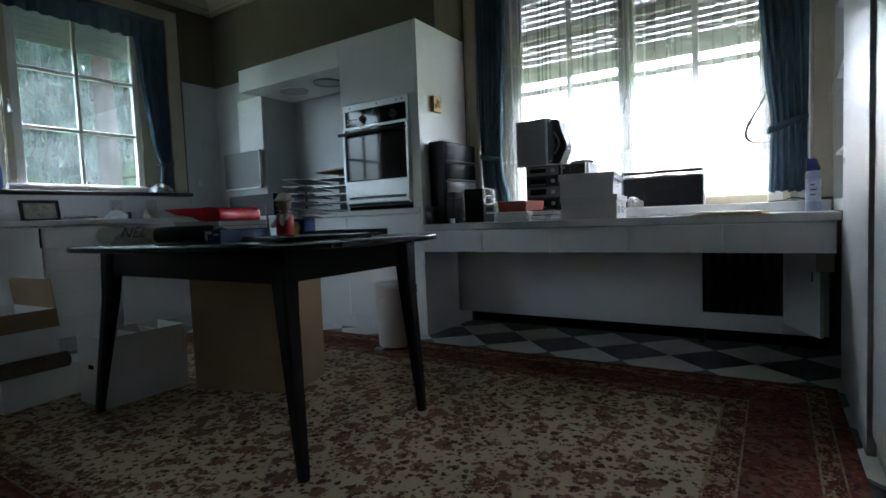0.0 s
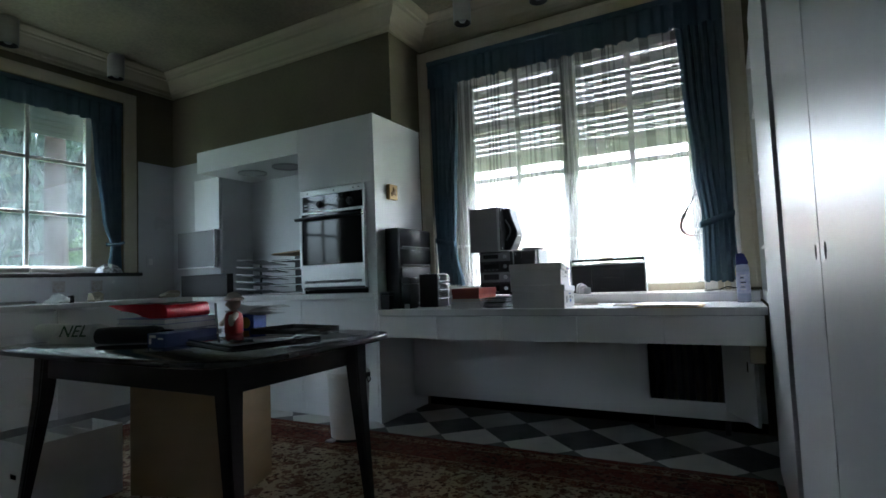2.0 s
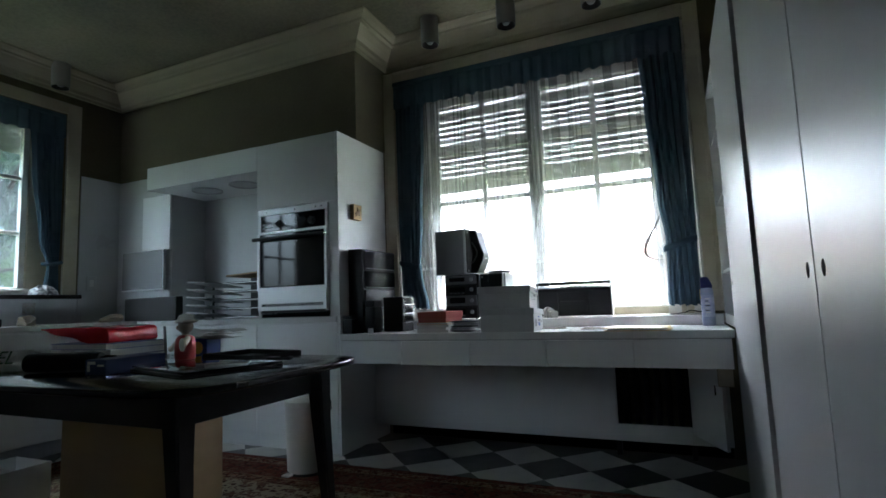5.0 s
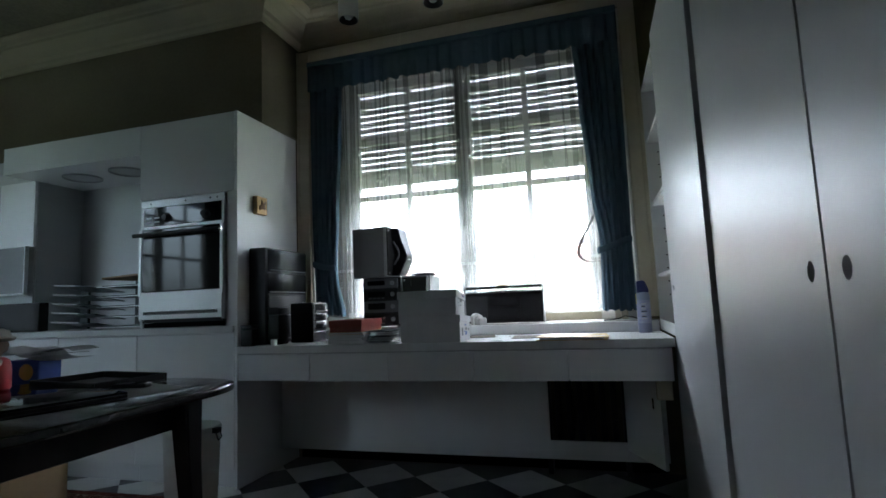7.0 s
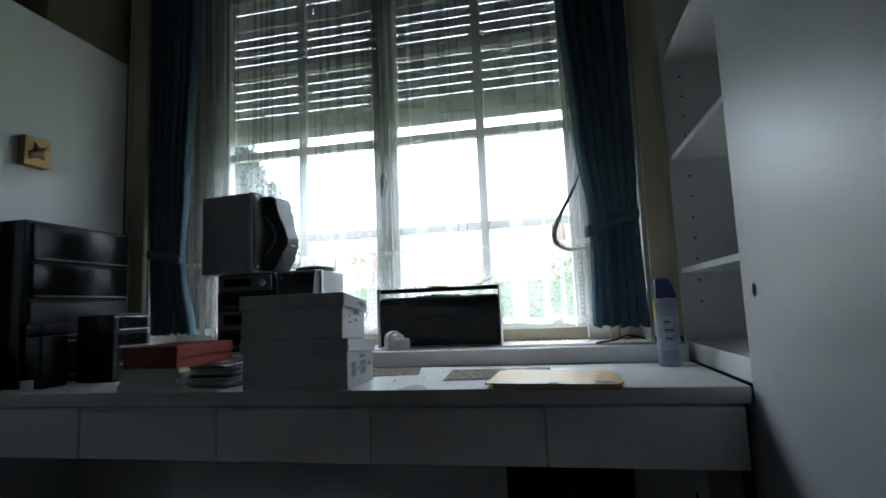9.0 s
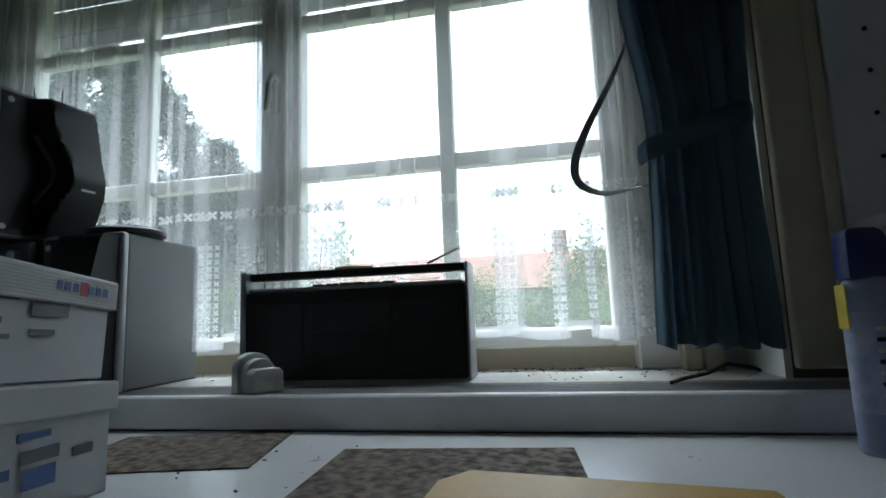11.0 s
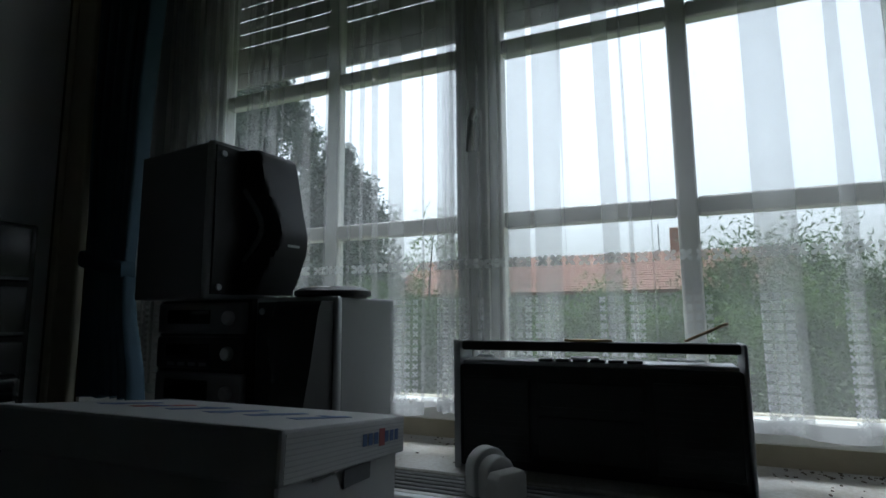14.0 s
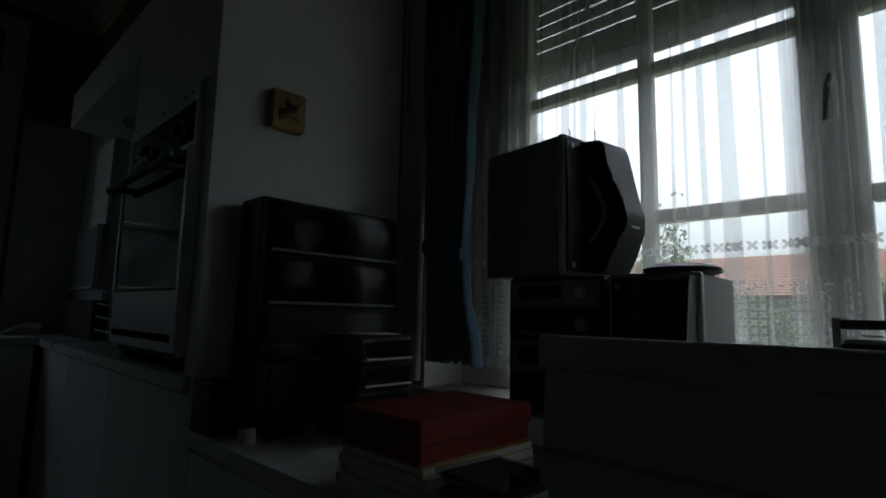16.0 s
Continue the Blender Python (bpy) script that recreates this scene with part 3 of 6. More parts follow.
# ---- kitchen window ----
window_2 = tagged(new("window_2"), "white casement kitchen window with glazing bars", "window", "", "structure")
LB = (1.65, 2.10)
sash(window_2, 0, -1.335, -0.51, LB, -0.94, 1.215, 2.56, 0.05, -2.75, "y", 0.03, DUSTY)
sash(window_2, 1, -2.150, -1.50, LB, -1.825, 1.215, 2.56, 0.05, -2.75, "y", 0.03, DUSTY)
sash(window_2, 1, -2.900, -2.270, LB, -2.585, 1.215, 2.56, 0.05, -2.75, "y", 0.03, DUSTY)
part("window_frame", box(-2.80, -0.462, LZ0, -2.72, LY1, LZ1, 0.004), CREAM, window_2)
part("window_frame", box(-2.80, LY0, LZ0, -2.72, -2.976, LZ1, 0.004), CREAM, window_2)
part("window_frame", box(-2.80, -2.976, 2.622, -2.72, -0.462, LZ1, 0.004), WINDOW_PAINT, window_2)
part("meeting_strip", box(-2.722, -1.452, 1.16, -2.705, -1.398, 2.62, 0.005), CREAM, window_2)
hb = box(-2.705, -1.435, 1.73, -2.695, -1.415, 1.83, 0.003)
tube([(-2.70, -1.425, 1.80), (-2.67, -1.425, 1.80), (-2.665, -1.425, 1.74), (-2.665, -1.40, 1.73)], 0.008, bm=hb)
part("window_handle", smooth(hb), CHROME, window_2)
cas = [box(XL, LY1, 1.12, XL + 0.026, LY1 + 0.11, LZ1 + 0.095, 0.006, 2), box(XL, LY0 - 0.11, 1.12, XL + 0.026, LY0, LZ1 + 0.095, 0.006, 2), box(XL, LY0, LZ1, XL + 0.026, LY1, LZ1 + 0.095, 0.006, 2)]
casing(window_2, cas, CREAM)
part("window_sill", box(-2.72, LY0 - 0.16, 1.118, -2.52, LY1 + 0.13, 1.15, 0.006), BLACK_WOOD, window_2, "dark stone window sill")
shutter = tagged(new("roller_shutter"), "grey roller shutter raised to the top of the kitchen window", "roller shutter")
lshape = mesh_of("slat", slat_mesh(-2.98, -0.45, rng, "y"), SHUTTER)
for i in range(7):
    piece("slat", lshape, shutter, (-2.835, 0, 2.325 + i * 0.047))
b = drape([(2.68, LY0 + 0.02, LY1 - 0.01, 0.5), (2.58, LY0 + 0.02, LY1 - 0.01, 0.9), (2.48, LY0 + 0.02, LY1 - 0.01, 1.1)], 29, 0.014, "", None, "", "", XL + 0.01, axis="y", nu=340, seed=7)
val = thing("valance", (XL, -1.3, 2.48), "gathered blue cloth valance above the kitchen window", "valance")
part("frill", moved(b, pose(-XL, 1.3, -2.48)), BLUE_CLOTH, val)
part("heading_tape", box(-0.006, -1.73, 0.17, 0.028, 1.02, 0.205, 0.004), BLUE_CLOTH, val)
cur = thing("curtain", (XL, -0.36, 1.16), "blue cloth curtain tied back beside the kitchen window", "curtain", "blue curtains")
b = drape([(2.62, -0.53, -0.27, 1.0), (2.2, -0.50, -0.27, 1.0), (1.6, -0.43, -0.27, 0.8), (1.38, -0.36, -0.275, 0.55), (1.16, -0.39, -0.27, 0.9)], 6, 0.022, "", None, "", "", XL - 0.02, axis="y", seed=9)
part("cloth", moved(b, pose(-XL, 0.36, -1.16)), BLUE_CLOTH, cur)
part("tieback", tube([(0.02, -0.06, 0.24), (0.05, -0.02, 0.235), (0.055, 0.03, 0.24), (0.03, 0.085, 0.26)], 0.015), BLUE_CLOTH, cur)

# ---- desk under the window ----
desk = thing("desk", (1.16, 0.25, 0), "white laminate desk with five shallow drawers under the window", "desk")


def L(bm, o=(1.16, 0.25, 0)):
    return moved(bm, pose(-o[0], -o[1], -o[2]))


part("desktop", L(box(0.004, -0.006, 0.745, 2.309, 0.510, 0.785, 0.002)), WORKTOP, desk)
part("apron", L(box(0.004, 0.012, 0.738, 2.296, 0.03, 0.745)), LAMINATE_EDGE, desk)
for k in range(5):
    x0 = 0.004 + k * 0.4582
    part("drawer_front", L(box(x0 + 0.0015, 0.0, 0.594, x0 + 0.4567, 0.02, 0.737, 0.0015)), LAMINATE, desk)
part("carcass", L(box(0.01, 0.0205, 0.60, 2.294, 0.42, 0.737)), LAMINATE, desk)
part("back_panel", L(box(0.004, 0.432, 0.112, 1.69, 0.45, 0.60, 0.001)), LAMINATE, desk)
part("back_panel", L(box(1.69, 0.432, 0.112, 2.09, 0.45, 0.208, 0.001)), LAMINATE, desk)
part("back_panel", L(box(2.0905, 0.432, 0.112, 2.294, 0.45, 0.60, 0.001)), LAMINATE, desk)
flap = part("access_flap", moved(box(0, -0.36, 0.172, 0.018, 0.0, 0.585, 0.0015), pose(2.09 - 1.16, 0.43 - 0.25, 0, 0, 0, 24)), LAMINATE, desk, "small white access door standing open")
part("slot", moved(box(-0.001, -0.30, 0.44, 0.0, -0.288, 0.49), pose(2.089 - 1.16, 0.43 - 0.25, 0, 0, 0, 24)), VOID, flap)
part("bracket", L(box(2.22, 0.05, 0.50, 2.29, 0.09, 0.594, 0.004)), material("bare_wood", (0.42, 0.36, 0.27), 0.7, scale=9), desk)
rad = thing("radiator", (1.9, 0.56, 0.05), "dark cast-iron radiator behind the desk panel", "radiator")
for k in range(8):
    part("radiator_fin", box(-0.24 + k * 0.06, -0.05, 0.10, -0.205 + k * 0.06, 0.04, 0.58, 0.012, 2), BLACK_PLASTIC, rad)
for sx in (-0.225, 0.195):
    part("foot", box(sx - 0.015, -0.03, -0.05, sx + 0.015, 0.02, 0.102, 0.004), BLACK_PLASTIC, rad)
# dark sheet at the wall's foot; its colour is the shade under the panel
structure("recess_shade_sheet", box(0.02, YN - 0.03, 0, 2.30, YN - 0.002, 0.09), VOID, "dark sheet standing in for the shade below the desk panel")

# ---- wardrobe ----
ward = thing("wardrobe", (2.64, -1.5, 0), "tall satin white built-in wardrobe with finger-hole doors", "wardrobe")


def W(bm):
    return moved(bm, pose(-2.669, 1.5, 0))


def holed_panel(x, y0, y1, z0, z1, hy, hz, r=0.019, t=0.02):
    """A door leaf facing the room with a real round finger hole."""
    own = bmesh.new()
    seg = 24
    sets = []
    for xx in (x, x + t):
        circ = [own.verts.new((xx, hy + r * math.cos(2 * math.pi * i / seg), hz + r * 1.15 * math.sin(2 * math.pi * i / seg))) for i in range(seg)]
        sets.append(circ)
    rect = [[own.verts.new((xx, *c)) for c in ((y1, z0), (y1, z1), (y0, z1), (y0, z0))] for xx in (x, x + t)]
    for k in (0, 1):
        c, q = sets[k], rect[k]
        # four corner fans between the hole and the leaf's edges; corners at angles -45, 45, 135, 225 degrees
        for j in range(4):
            s = (-3 + j * 6) % seg
            for i in range(6):
                own.faces.new((q[j], c[(s + i + 0) % seg], c[(s + i + 1) % seg])) if i < 3 else own.faces.new((q[(j + 1) % 4], c[(s + i) % seg], c[(s + i + 1) % seg]))
            own.faces.new((q[j], c[(s + 3) % seg], q[(j + 1) % 4]))
    for i in range(seg):
        own.faces.new((sets[0][i], sets[0][(i + 1) % seg], sets[1][(i + 1) % seg], sets[1][i]))
    for j in range(4):
        own.faces.new((rect[0][j], rect[0][(j + 1) % 4], rect[1][(j + 1) % 4], rect[1][j]))
    bmesh.ops.recalc_face_normals(own, faces=own.faces[:])
    return own


part("carcass", W(box(2.385, -3.7, 0.0, 2.93, -0.81, 2.21)), VOID, ward)
part("plinth", W(box(2.372, -3.7, 0.0, 2.384, -0.81, 0.075)), LAMINATE_EDGE, ward)
DO = [(-0.852, -1.610, -1.555), (-1.620, -2.378, -1.685), (-2.384, -3.03, -2.97), (-3.036, -3.68, -3.10)]
for y1, y0, hy in DO:
    d = part("door", W(holed_panel(2.355, y0, y1, 0.08, 2.21, hy, 1.005, 0.0155)), SATIN, ward)
    part("finger_hole_cup", W(lathe([(0.018, 0), (0.018, 0.015)], 16, at=(2.376, hy, 1.005), axis="x")), VOID, d)
side = part("door", W(holed_panel(2.342, -0.83, -0.004, 0.0, 2.21, -0.075, 1.005, 0.014, 0.026)), SATIN, ward)
part("finger_hole_cup", W(lathe([(0.017, 0), (0.017, 0.0006)], 16, at=(2.3682, -0.075, 1.005), axis="x")), VOID, side)
part("edge_band", W(box(2.343, -0.833, 0.0, 2.368, -0.8305, 2.21)), LAMINATE_EDGE, side)
part("carcass", W(box(2.369, -0.798, 0.0, 2.93, -0.02, 2.20)), LAMINATE, ward)
part("filler", W(box(2.343, -0.002, 0.0, 2.361, 0.05, 0.74)), LAMINATE_EDGE, ward)
niche = thing("wall_shelf_unit", (2.6, 0.33, 0.86), "white open shelf niche with peg holes beside the window", "shelf unit")


def N(bm):
    return moved(bm, pose(-2.613, -0.33, -0.86))


end = part("side_panel", N(box(2.336, 0.628, 0.786, 2.90, 0.650, 2.19, 0.001)), LAMINATE, niche)
for k in range(14):
    for xx in (2.40, 2.80):
        part("peg_hole", N(lathe([(0.004, 0), (0.004, 0.002)], 8, at=(xx, 0.6265, 0.98 + k * 0.075), axis="y")), VOID, end)
part("side_panel", N(box(2.360, -0.018, 0.786, 2.90, -0.002, 2.19, 0.001)), LAMINATE, niche)
part("back_panel", N(box(2.90, -0.018, 0.786, 2.915, 0.65, 2.19)), LAMINATE, niche)
part("base", N(box(2.336, -0.001, 0.786, 2.90, 0.627, 0.845, 0.001)), LAMINATE, niche)
for z in (1.08, 1.49, 1.86):
    part("shelf", N(box(2.345, 0.0, z, 2.899, 0.627, z + 0.019, 0.001)), LAMINATE, niche)
part("top_panel", N(box(2.336, -0.001, 2.172, 2.90, 0.627, 2.19)), LAMINATE, niche)

# ---- oven tower, hood and worktops ----
tower = thing("oven_tower", (-0.36, 0.3, 0), "tall white built-in oven cabinet", "cabinet")


def O(bm):
    return moved(bm, pose(0.36, -0.3, 0))


part("side_panel", O(box(-0.019, 0.0, 0.0, 0.0, 0.632, 2.185, 0.001)), LAMINATE, tower)
part("side_panel", O(box(-0.722, 0.02, 0.906, -0.703, 0.58, 2.185, 0.001)), LAMINATE, tower)
part("door", O(box(-0.720, 0.0, 1.70, -0.0205, 0.019, 2.183, 0.001)), LAMINATE, tower)
part("carcass", O(box(-0.702, 0.0195, 1.69, -0.0195, 0.60, 2.18)), LAMINATE, tower)
part("filler", O(box(-0.0795, 0.004, 0.906, -0.0195, 0.02, 1.699)), LAMINATE, tower)
# shelf coloured near-black, as the shaded recess below the oven
part("oven_shelf", O(box(-0.702, 0.03, 0.906, -0.0795, 0.60, 0.935)), VOID, tower)
ovn = thing("oven", (-0.388, 0.0, 0.936), "built-in electric oven with dark glass door and aluminium panels", "oven")


def V(bm):
    return moved(bm, pose(0.388, 0, -0.936))


part("housing", V(box(-0.69, 0.012, 0.94, -0.09, 0.55, 1.685)), BLACK_PLASTIC, ovn)
part("trim_frame", V(box(-0.697, -0.012, 0.949, -0.676, 0.012, 1.645, 0.002)), GREY_METAL, ovn)
part("trim_frame", V(box(-0.101, -0.012, 0.949, -0.080, 0.012, 1.645, 0.002)), GREY_METAL, ovn)
panel = part("control_panel", V(box(-0.675, -0.008, 1.528, -0.102, 0.011, 1.645, 0.002)), BLACK_GLOSS, ovn)
part("trim_strip", V(box(-0.675, -0.012, 1.508, -0.102, 0.011, 1.527, 0.002)), GREY_METAL, ovn)
part("top_strip", V(box(-0.697, -0.012, 1.646, -0.080, 0.011, 1.690, 0.003)), GREY_METAL, ovn)
for x, r in ((-0.50, 0.026), (-0.215, 0.028)):
    k = lathe([(r, 0.0), (r, -0.006), (r * 0.72, -0.008), (r * 0.66, -0.026), (0.001, -0.027)], 20, at=(x, -0.008, 1.575), axis="y")
    kn = part("knob", V(smooth(k)), BLACK_PLASTIC, panel)
    part("ring", V(smooth(lathe([(r + 0.001, -0.008), (r + 0.005, -0.011), (r + 0.006, -0.008)], 24, at=(x, 0, 1.575), axis="y", caps=False))), CHROME, kn, "chrome ring")
for i in range(4):
    part("button", V(box(-0.655 + (i % 2) * 0.06, -0.013, 1.55 + (i // 2) * 0.025, -0.615 + (i % 2) * 0.06, -0.008, 1.558 + (i // 2) * 0.025, 0.001)), SILVER_PLASTIC, panel)
for x in (-0.62, -0.36, -0.18, -0.13):
    part("screw", V(lathe([(0.006, -0.012), (0.005, -0.014)], 10, at=(x, 0, 1.668), axis="y")), BLACK_PLASTIC, panel)
odoor = part("oven_door", V(box(-0.674, -0.022, 1.125, -0.103, 0.010, 1.505, 0.003)), OVEN_GLASS, ovn, "dark glass oven door")
part("door_frame", V(box(-0.696, -0.026, 1.10, -0.675, 0.009, 1.508, 0.002)), GREY_METAL, odoor)
part("door_frame", V(box(-0.102, -0.026, 1.10, -0.081, 0.009, 1.508, 0.002)), GREY_METAL, odoor)
hb = lathe([(0.012, -0.70), (0.013, -0.695), (0.013, -0.075), (0.012, -0.07)], 14, at=(0, -0.062, 1.468), axis="x")
for x in (-0.66, -0.12):
    box(x - 0.012, -0.062, 1.458, x + 0.012, -0.02, 1.478, 0.003, bm=hb)
part("handle", V(smooth(hb)), BLACK_PLASTIC, odoor, "black bar handle")
part("handle_cap", V(lathe([(0.0135, -0.07), (0.0135, -0.055)], 14, at=(0, -0.062, 1.468), axis="x")), CHROME, odoor)
apron = part("lower_panel", V(box(-0.690, -0.024, 0.958, -0.087, 0.010, 1.122, 0.003)), GREY_METAL, ovn, "brushed aluminium panel with a vent slot")
for k in range(48):
    x = -0.65 + k * 0.0112
    box_b = box(x, -0.0265, 0.985, x + 0.005, -0.0238, 1.005)
    part("vent_slot", V(box_b), VOID, apron)
# black strip painting the shadow under the aluminium panel
part("recess_shade_strip", V(box(-0.69, 0.004, 0.937, -0.087, 0.012, 0.957)), BLACK_PLASTIC, ovn)
hood = thing("hood_cabinet", (-1.32, 0.3, 2.0), "white cabinet housing two round extractor inlets", "cooker hood")
part("front_panel", moved(box(-1.925, 0.0, 1.998, -0.7235, 0.018, 2.185, 0.001), pose(1.32, -0.3, -2.0)), LAMINATE, hood)
part("underside", moved(box(-1.925, 0.0185, 2.0, -0.7235, 0.579, 2.019), pose(1.32, -0.3, -2.0)), LAMINATE, hood)
part("side_panel", moved(box(-1.925, 0.0185, 2.0195, -1.907, 0.2235, 2.185), pose(1.32, -0.3, -2.0)), LAMINATE, hood)
part("top_panel", moved(box(-1.906, 0.0185, 2.165, -0.7235, 0.2235, 2.184), pose(1.32, -0.3, -2.0)), LAMINATE, hood)
for x in (-1.53, -1.11):
    ring = lathe([(0.125, 2.0), (0.125, 1.990), (0.118, 1.988), (0.112, 1.992), (0.108, 1.999)], 40, at=(x, 0.27, 0), caps=False)
    inlet = part("extractor_inlet", moved(smooth(ring), pose(1.32, -0.3, -2.0)), SILVER_PLASTIC, hood)
    part("filter", moved(lathe([(0.108, 1.997), (0.02, 1.9985)], 32, at=(x, 0.27, 0)), pose(1.32, -0.3, -2.0)), LAMINATE_EDGE, inlet)
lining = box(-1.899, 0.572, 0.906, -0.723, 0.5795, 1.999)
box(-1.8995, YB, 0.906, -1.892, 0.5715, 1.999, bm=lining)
structure("trim_niche_lining", lining, NICHE_PANEL, "white panels lining the cooking niche, greyed for its shade")
single("wall_panel", box(-2.24, 0.196, 1.52, -1.89, 0.2155, 1.999, 0.002), LAMINATE, "white laminate panel beside the cooking niche", "wall panel")
flapc = thing("wall_cabinet", (-2.1, 0.16, 1.17), "shallow grey wall cabinet with white edging", "cabinet")
part("body", box(-0.36, 0.012, 0.012, 0.165, 0.035, 0.345, 0.002), material("grey_cabinet_face", (0.20, 0.20, 0.205), 0.5, scale=4), flapc)
part("edge_band", box(0.166, 0.008, 0.0, 0.176, 0.035, 0.35, 0.001), LAMINATE, flapc)
part("edge_band", box(-0.36, 0.008, 0.0, 0.1655, 0.035, 0.0115, 0.001), LAMINATE, flapc)
single("worktop", join(box(-2.58, -0.015, 0.868, -0.02, 0.571, 0.905, 0.003), box(-2.58, YF + 0.4, 0.876, -1.985, -0.0155, 0.913, 0.003)), WORKTOP, "continuous white kitchen worktop", "worktop")
COUNT = [(-1.98, -1.36), (-1.358, -0.722), (-0.72, -0.021)]
for x0, x1 in COUNT:
    c = thing("base_cabinet", ((x0 + x1) / 2, 0.3, 0), "white laminate base cabinet under the worktop", "cabinet", "kitchen base cabinets")
    w = (x1 - x0) / 2
    part("door", box(-w + 0.001, -0.3, 0.105, w - 0.001, -0.281, 0.860, 0.0015), LAMINATE, c)
    part("body", box(-w, -0.2805, 0.105, w, 0.27, 0.866), LAMINATE, c)
    part("plinth", box(-w, -0.262, 0.0, w, -0.245, 0.104), LAMINATE, c)
UNITS = [(-1.056, -0.03, 0), (-1.53, -1.058, 4), (-2.13, -1.532, 0), (-2.73, -2.132, 0), (-3.33, -2.732, 0), (-3.93, -3.332, 0)]
for y0, y1, drawers in UNITS:
    c = thing("base_cabinet", (-2.3, (y0 + y1) / 2, 0), "white drawer cabinet under the kitchen worktop" if drawers else "white laminate base cabinet under the worktop", "cabinet", "kitchen base cabinets")
    w = (y1 - y0) / 2
    part("body", box(-0.28, -w, 0.105, 0.252 if drawers else 0.279, w, 0.874), LAMINATE, c)
    part("plinth", box(0.20, -w, 0.0, 0.24, w, 0.104), LAMINATE_EDGE, c)
    if drawers:
        zz = [0.11, 0.256, 0.43, 0.573, 0.72, 0.868]
        for a, b2 in zip(zz, zz[1:]):
            part("drawer_box", box(0.2525, -w + 0.02, a + 0.03, 0.2795, w - 0.02, b2 - 0.03), LAMINATE_EDGE, c)
            part("drawer_front", box(0.28, -w + 0.0015, a + 0.003, 0.30, w - 0.0015, b2 - 0.006, 0.0015), LAMINATE, c)
        part("recess_handle", box(0.281, -w - 0.012, 0.73, 0.3005, -w + 0.0005, 0.86), VOID, c)
    else:
        part("door", box(0.28, -w + 0.0015, 0.11, 0.30, w - 0.0015, 0.864, 0.0015), LAMINATE, c)

# ---- dining table ----
table = thing("dining_table", (0.14, -1.5, 0.01), "black stained wooden dining table with tapered legs", "table")
outline = []
for i in range(64):
    a = 2 * math.pi * i / 64
    c, s = math.cos(a), math.sin(a)
    outline.append((-0.022 + 0.787 * math.copysign(abs(c) ** 0.28, c), -0.008 + 0.465 * math.copysign(abs(s) ** 0.34, s)))
top = prism(outline, 0.728, 0.752, bevel=0.006)
part("tabletop", smooth(top, 50), material("worn_black_tabletop", (0.017, 0.016, 0.015), 0.13, second=(0.030, 0.027, 0.024), scale=5, stretch=(1, 6, 1), bump=0.03, bump_scale=90, coat=0.3), table)
for x0, y0, x1, y1 in ((-0.52, -0.335, 0.55, -0.313), (-0.52, 0.313, 0.55, 0.335), (-0.545, -0.313, -0.523, 0.313), (0.553, -0.313, 0.575, 0.313)):
    part("apron", box(x0, y0, 0.620, x1, y1, 0.727, 0.002), BLACK_WOOD, table)
for fx, fy, tx, ty in ((0.672, -0.362, 0.585, -0.322), (0.655, 0.31, 0.585, 0.322), (-0.635, -0.382, -0.545, -0.322), (-0.635, 0.34, -0.545, 0.322)):
    own = bmesh.new()
    rings = []
    for z, h, px, py in ((0.0, 0.016, fx, fy), (0.03, 0.017, fx, fy), (0.52, 0.029, tx + (fx - tx) * 0.2, ty + (fy - ty) * 0.2), (0.726, 0.036, tx, ty)):
        rings.append([own.verts.new((px + sx * h, py + sy * h, z)) for sx, sy in ((-1, -1), (1, -1), (1, 1), (-1, 1))])
    for r0, r1 in zip(rings, rings[1:]):
        for i in range(4):
            own.faces.new((r0[i], r0[(i + 1) % 4], r1[(i + 1) % 4], r1[i]))
    own.faces.new(rings[0][::-1])
    own.faces.new(rings[-1])
    bmesh.ops.bevel(own, geom=[e for e in own.edges if abs(e.verts[0].co.z - e.verts[1].co.z) > 0.02], offset=0.006, segments=2, affect="EDGES")
    part("leg", smooth(own), BLACK_WOOD, table)

# ---- things on the desk and the sill ----
D0 = 0.785
S0 = WZ0


def rounded(x0, y0, z0, x1, y1, z1, r, seg=3):
    return smooth(box(x0, y0, z0, x1, y1, z1, r, seg), 60)


BLUE_PRINT = material("faded_blue_print", (0.13, 0.20, 0.42), 0.6, scale=20)
RED_PRINT = material("faded_red_print", (0.50, 0.13, 0.13), 0.6, scale=20)


def crushed(bm, d, h, sag):
    """Lets the rear of a tired cardboard box sink."""
    for v in bm.verts:
        v.co.z -= sag * v.co.y / d * v.co.z / h
    return bm


def shoe_box(at, turn, w, d, h, lid, sag, tilt, label):
    t = thing("document_box", at, label, "box", "stacked white boxes", turn)
    t.matrix_world = pose(*at, -tilt, 0, turn)
    part("body", crushed(box(0.006, 0.006, 0, w - 0.006, d - 0.006, h - 0.002, 0.002), d, h, sag), BOXBOARD, t)
    ld = part("lid", crushed(box(0, 0, h - lid, w, d, h, 0.003, 2), d, h, sag), BOXBOARD, t)
    return t, ld


low, lid = shoe_box((0.985, 0.012, D0), -1.5, 0.335, 0.205, 0.137, 0.036, 0.014, 0, "white cardboard box with a printed end, under another")
for k, (y0, y1, z0, z1, dark) in enumerate(((0.03, 0.06, 0.03, 0.07, 1), (0.075, 0.085, 0.045, 0.055, 1), (0.095, 0.135, 0.055, 0.068, 1), (0.098, 0.132, 0.03, 0.05, 1), (0.15, 0.175, 0.05, 0.06, 1), (0.09, 0.125, 0.078, 0.085, 1))):
    part("print", box(0.3312, y0, z0, 0.3318, y1, z1), BLUE_PRINT if k % 2 else GREY_VINYL, low)
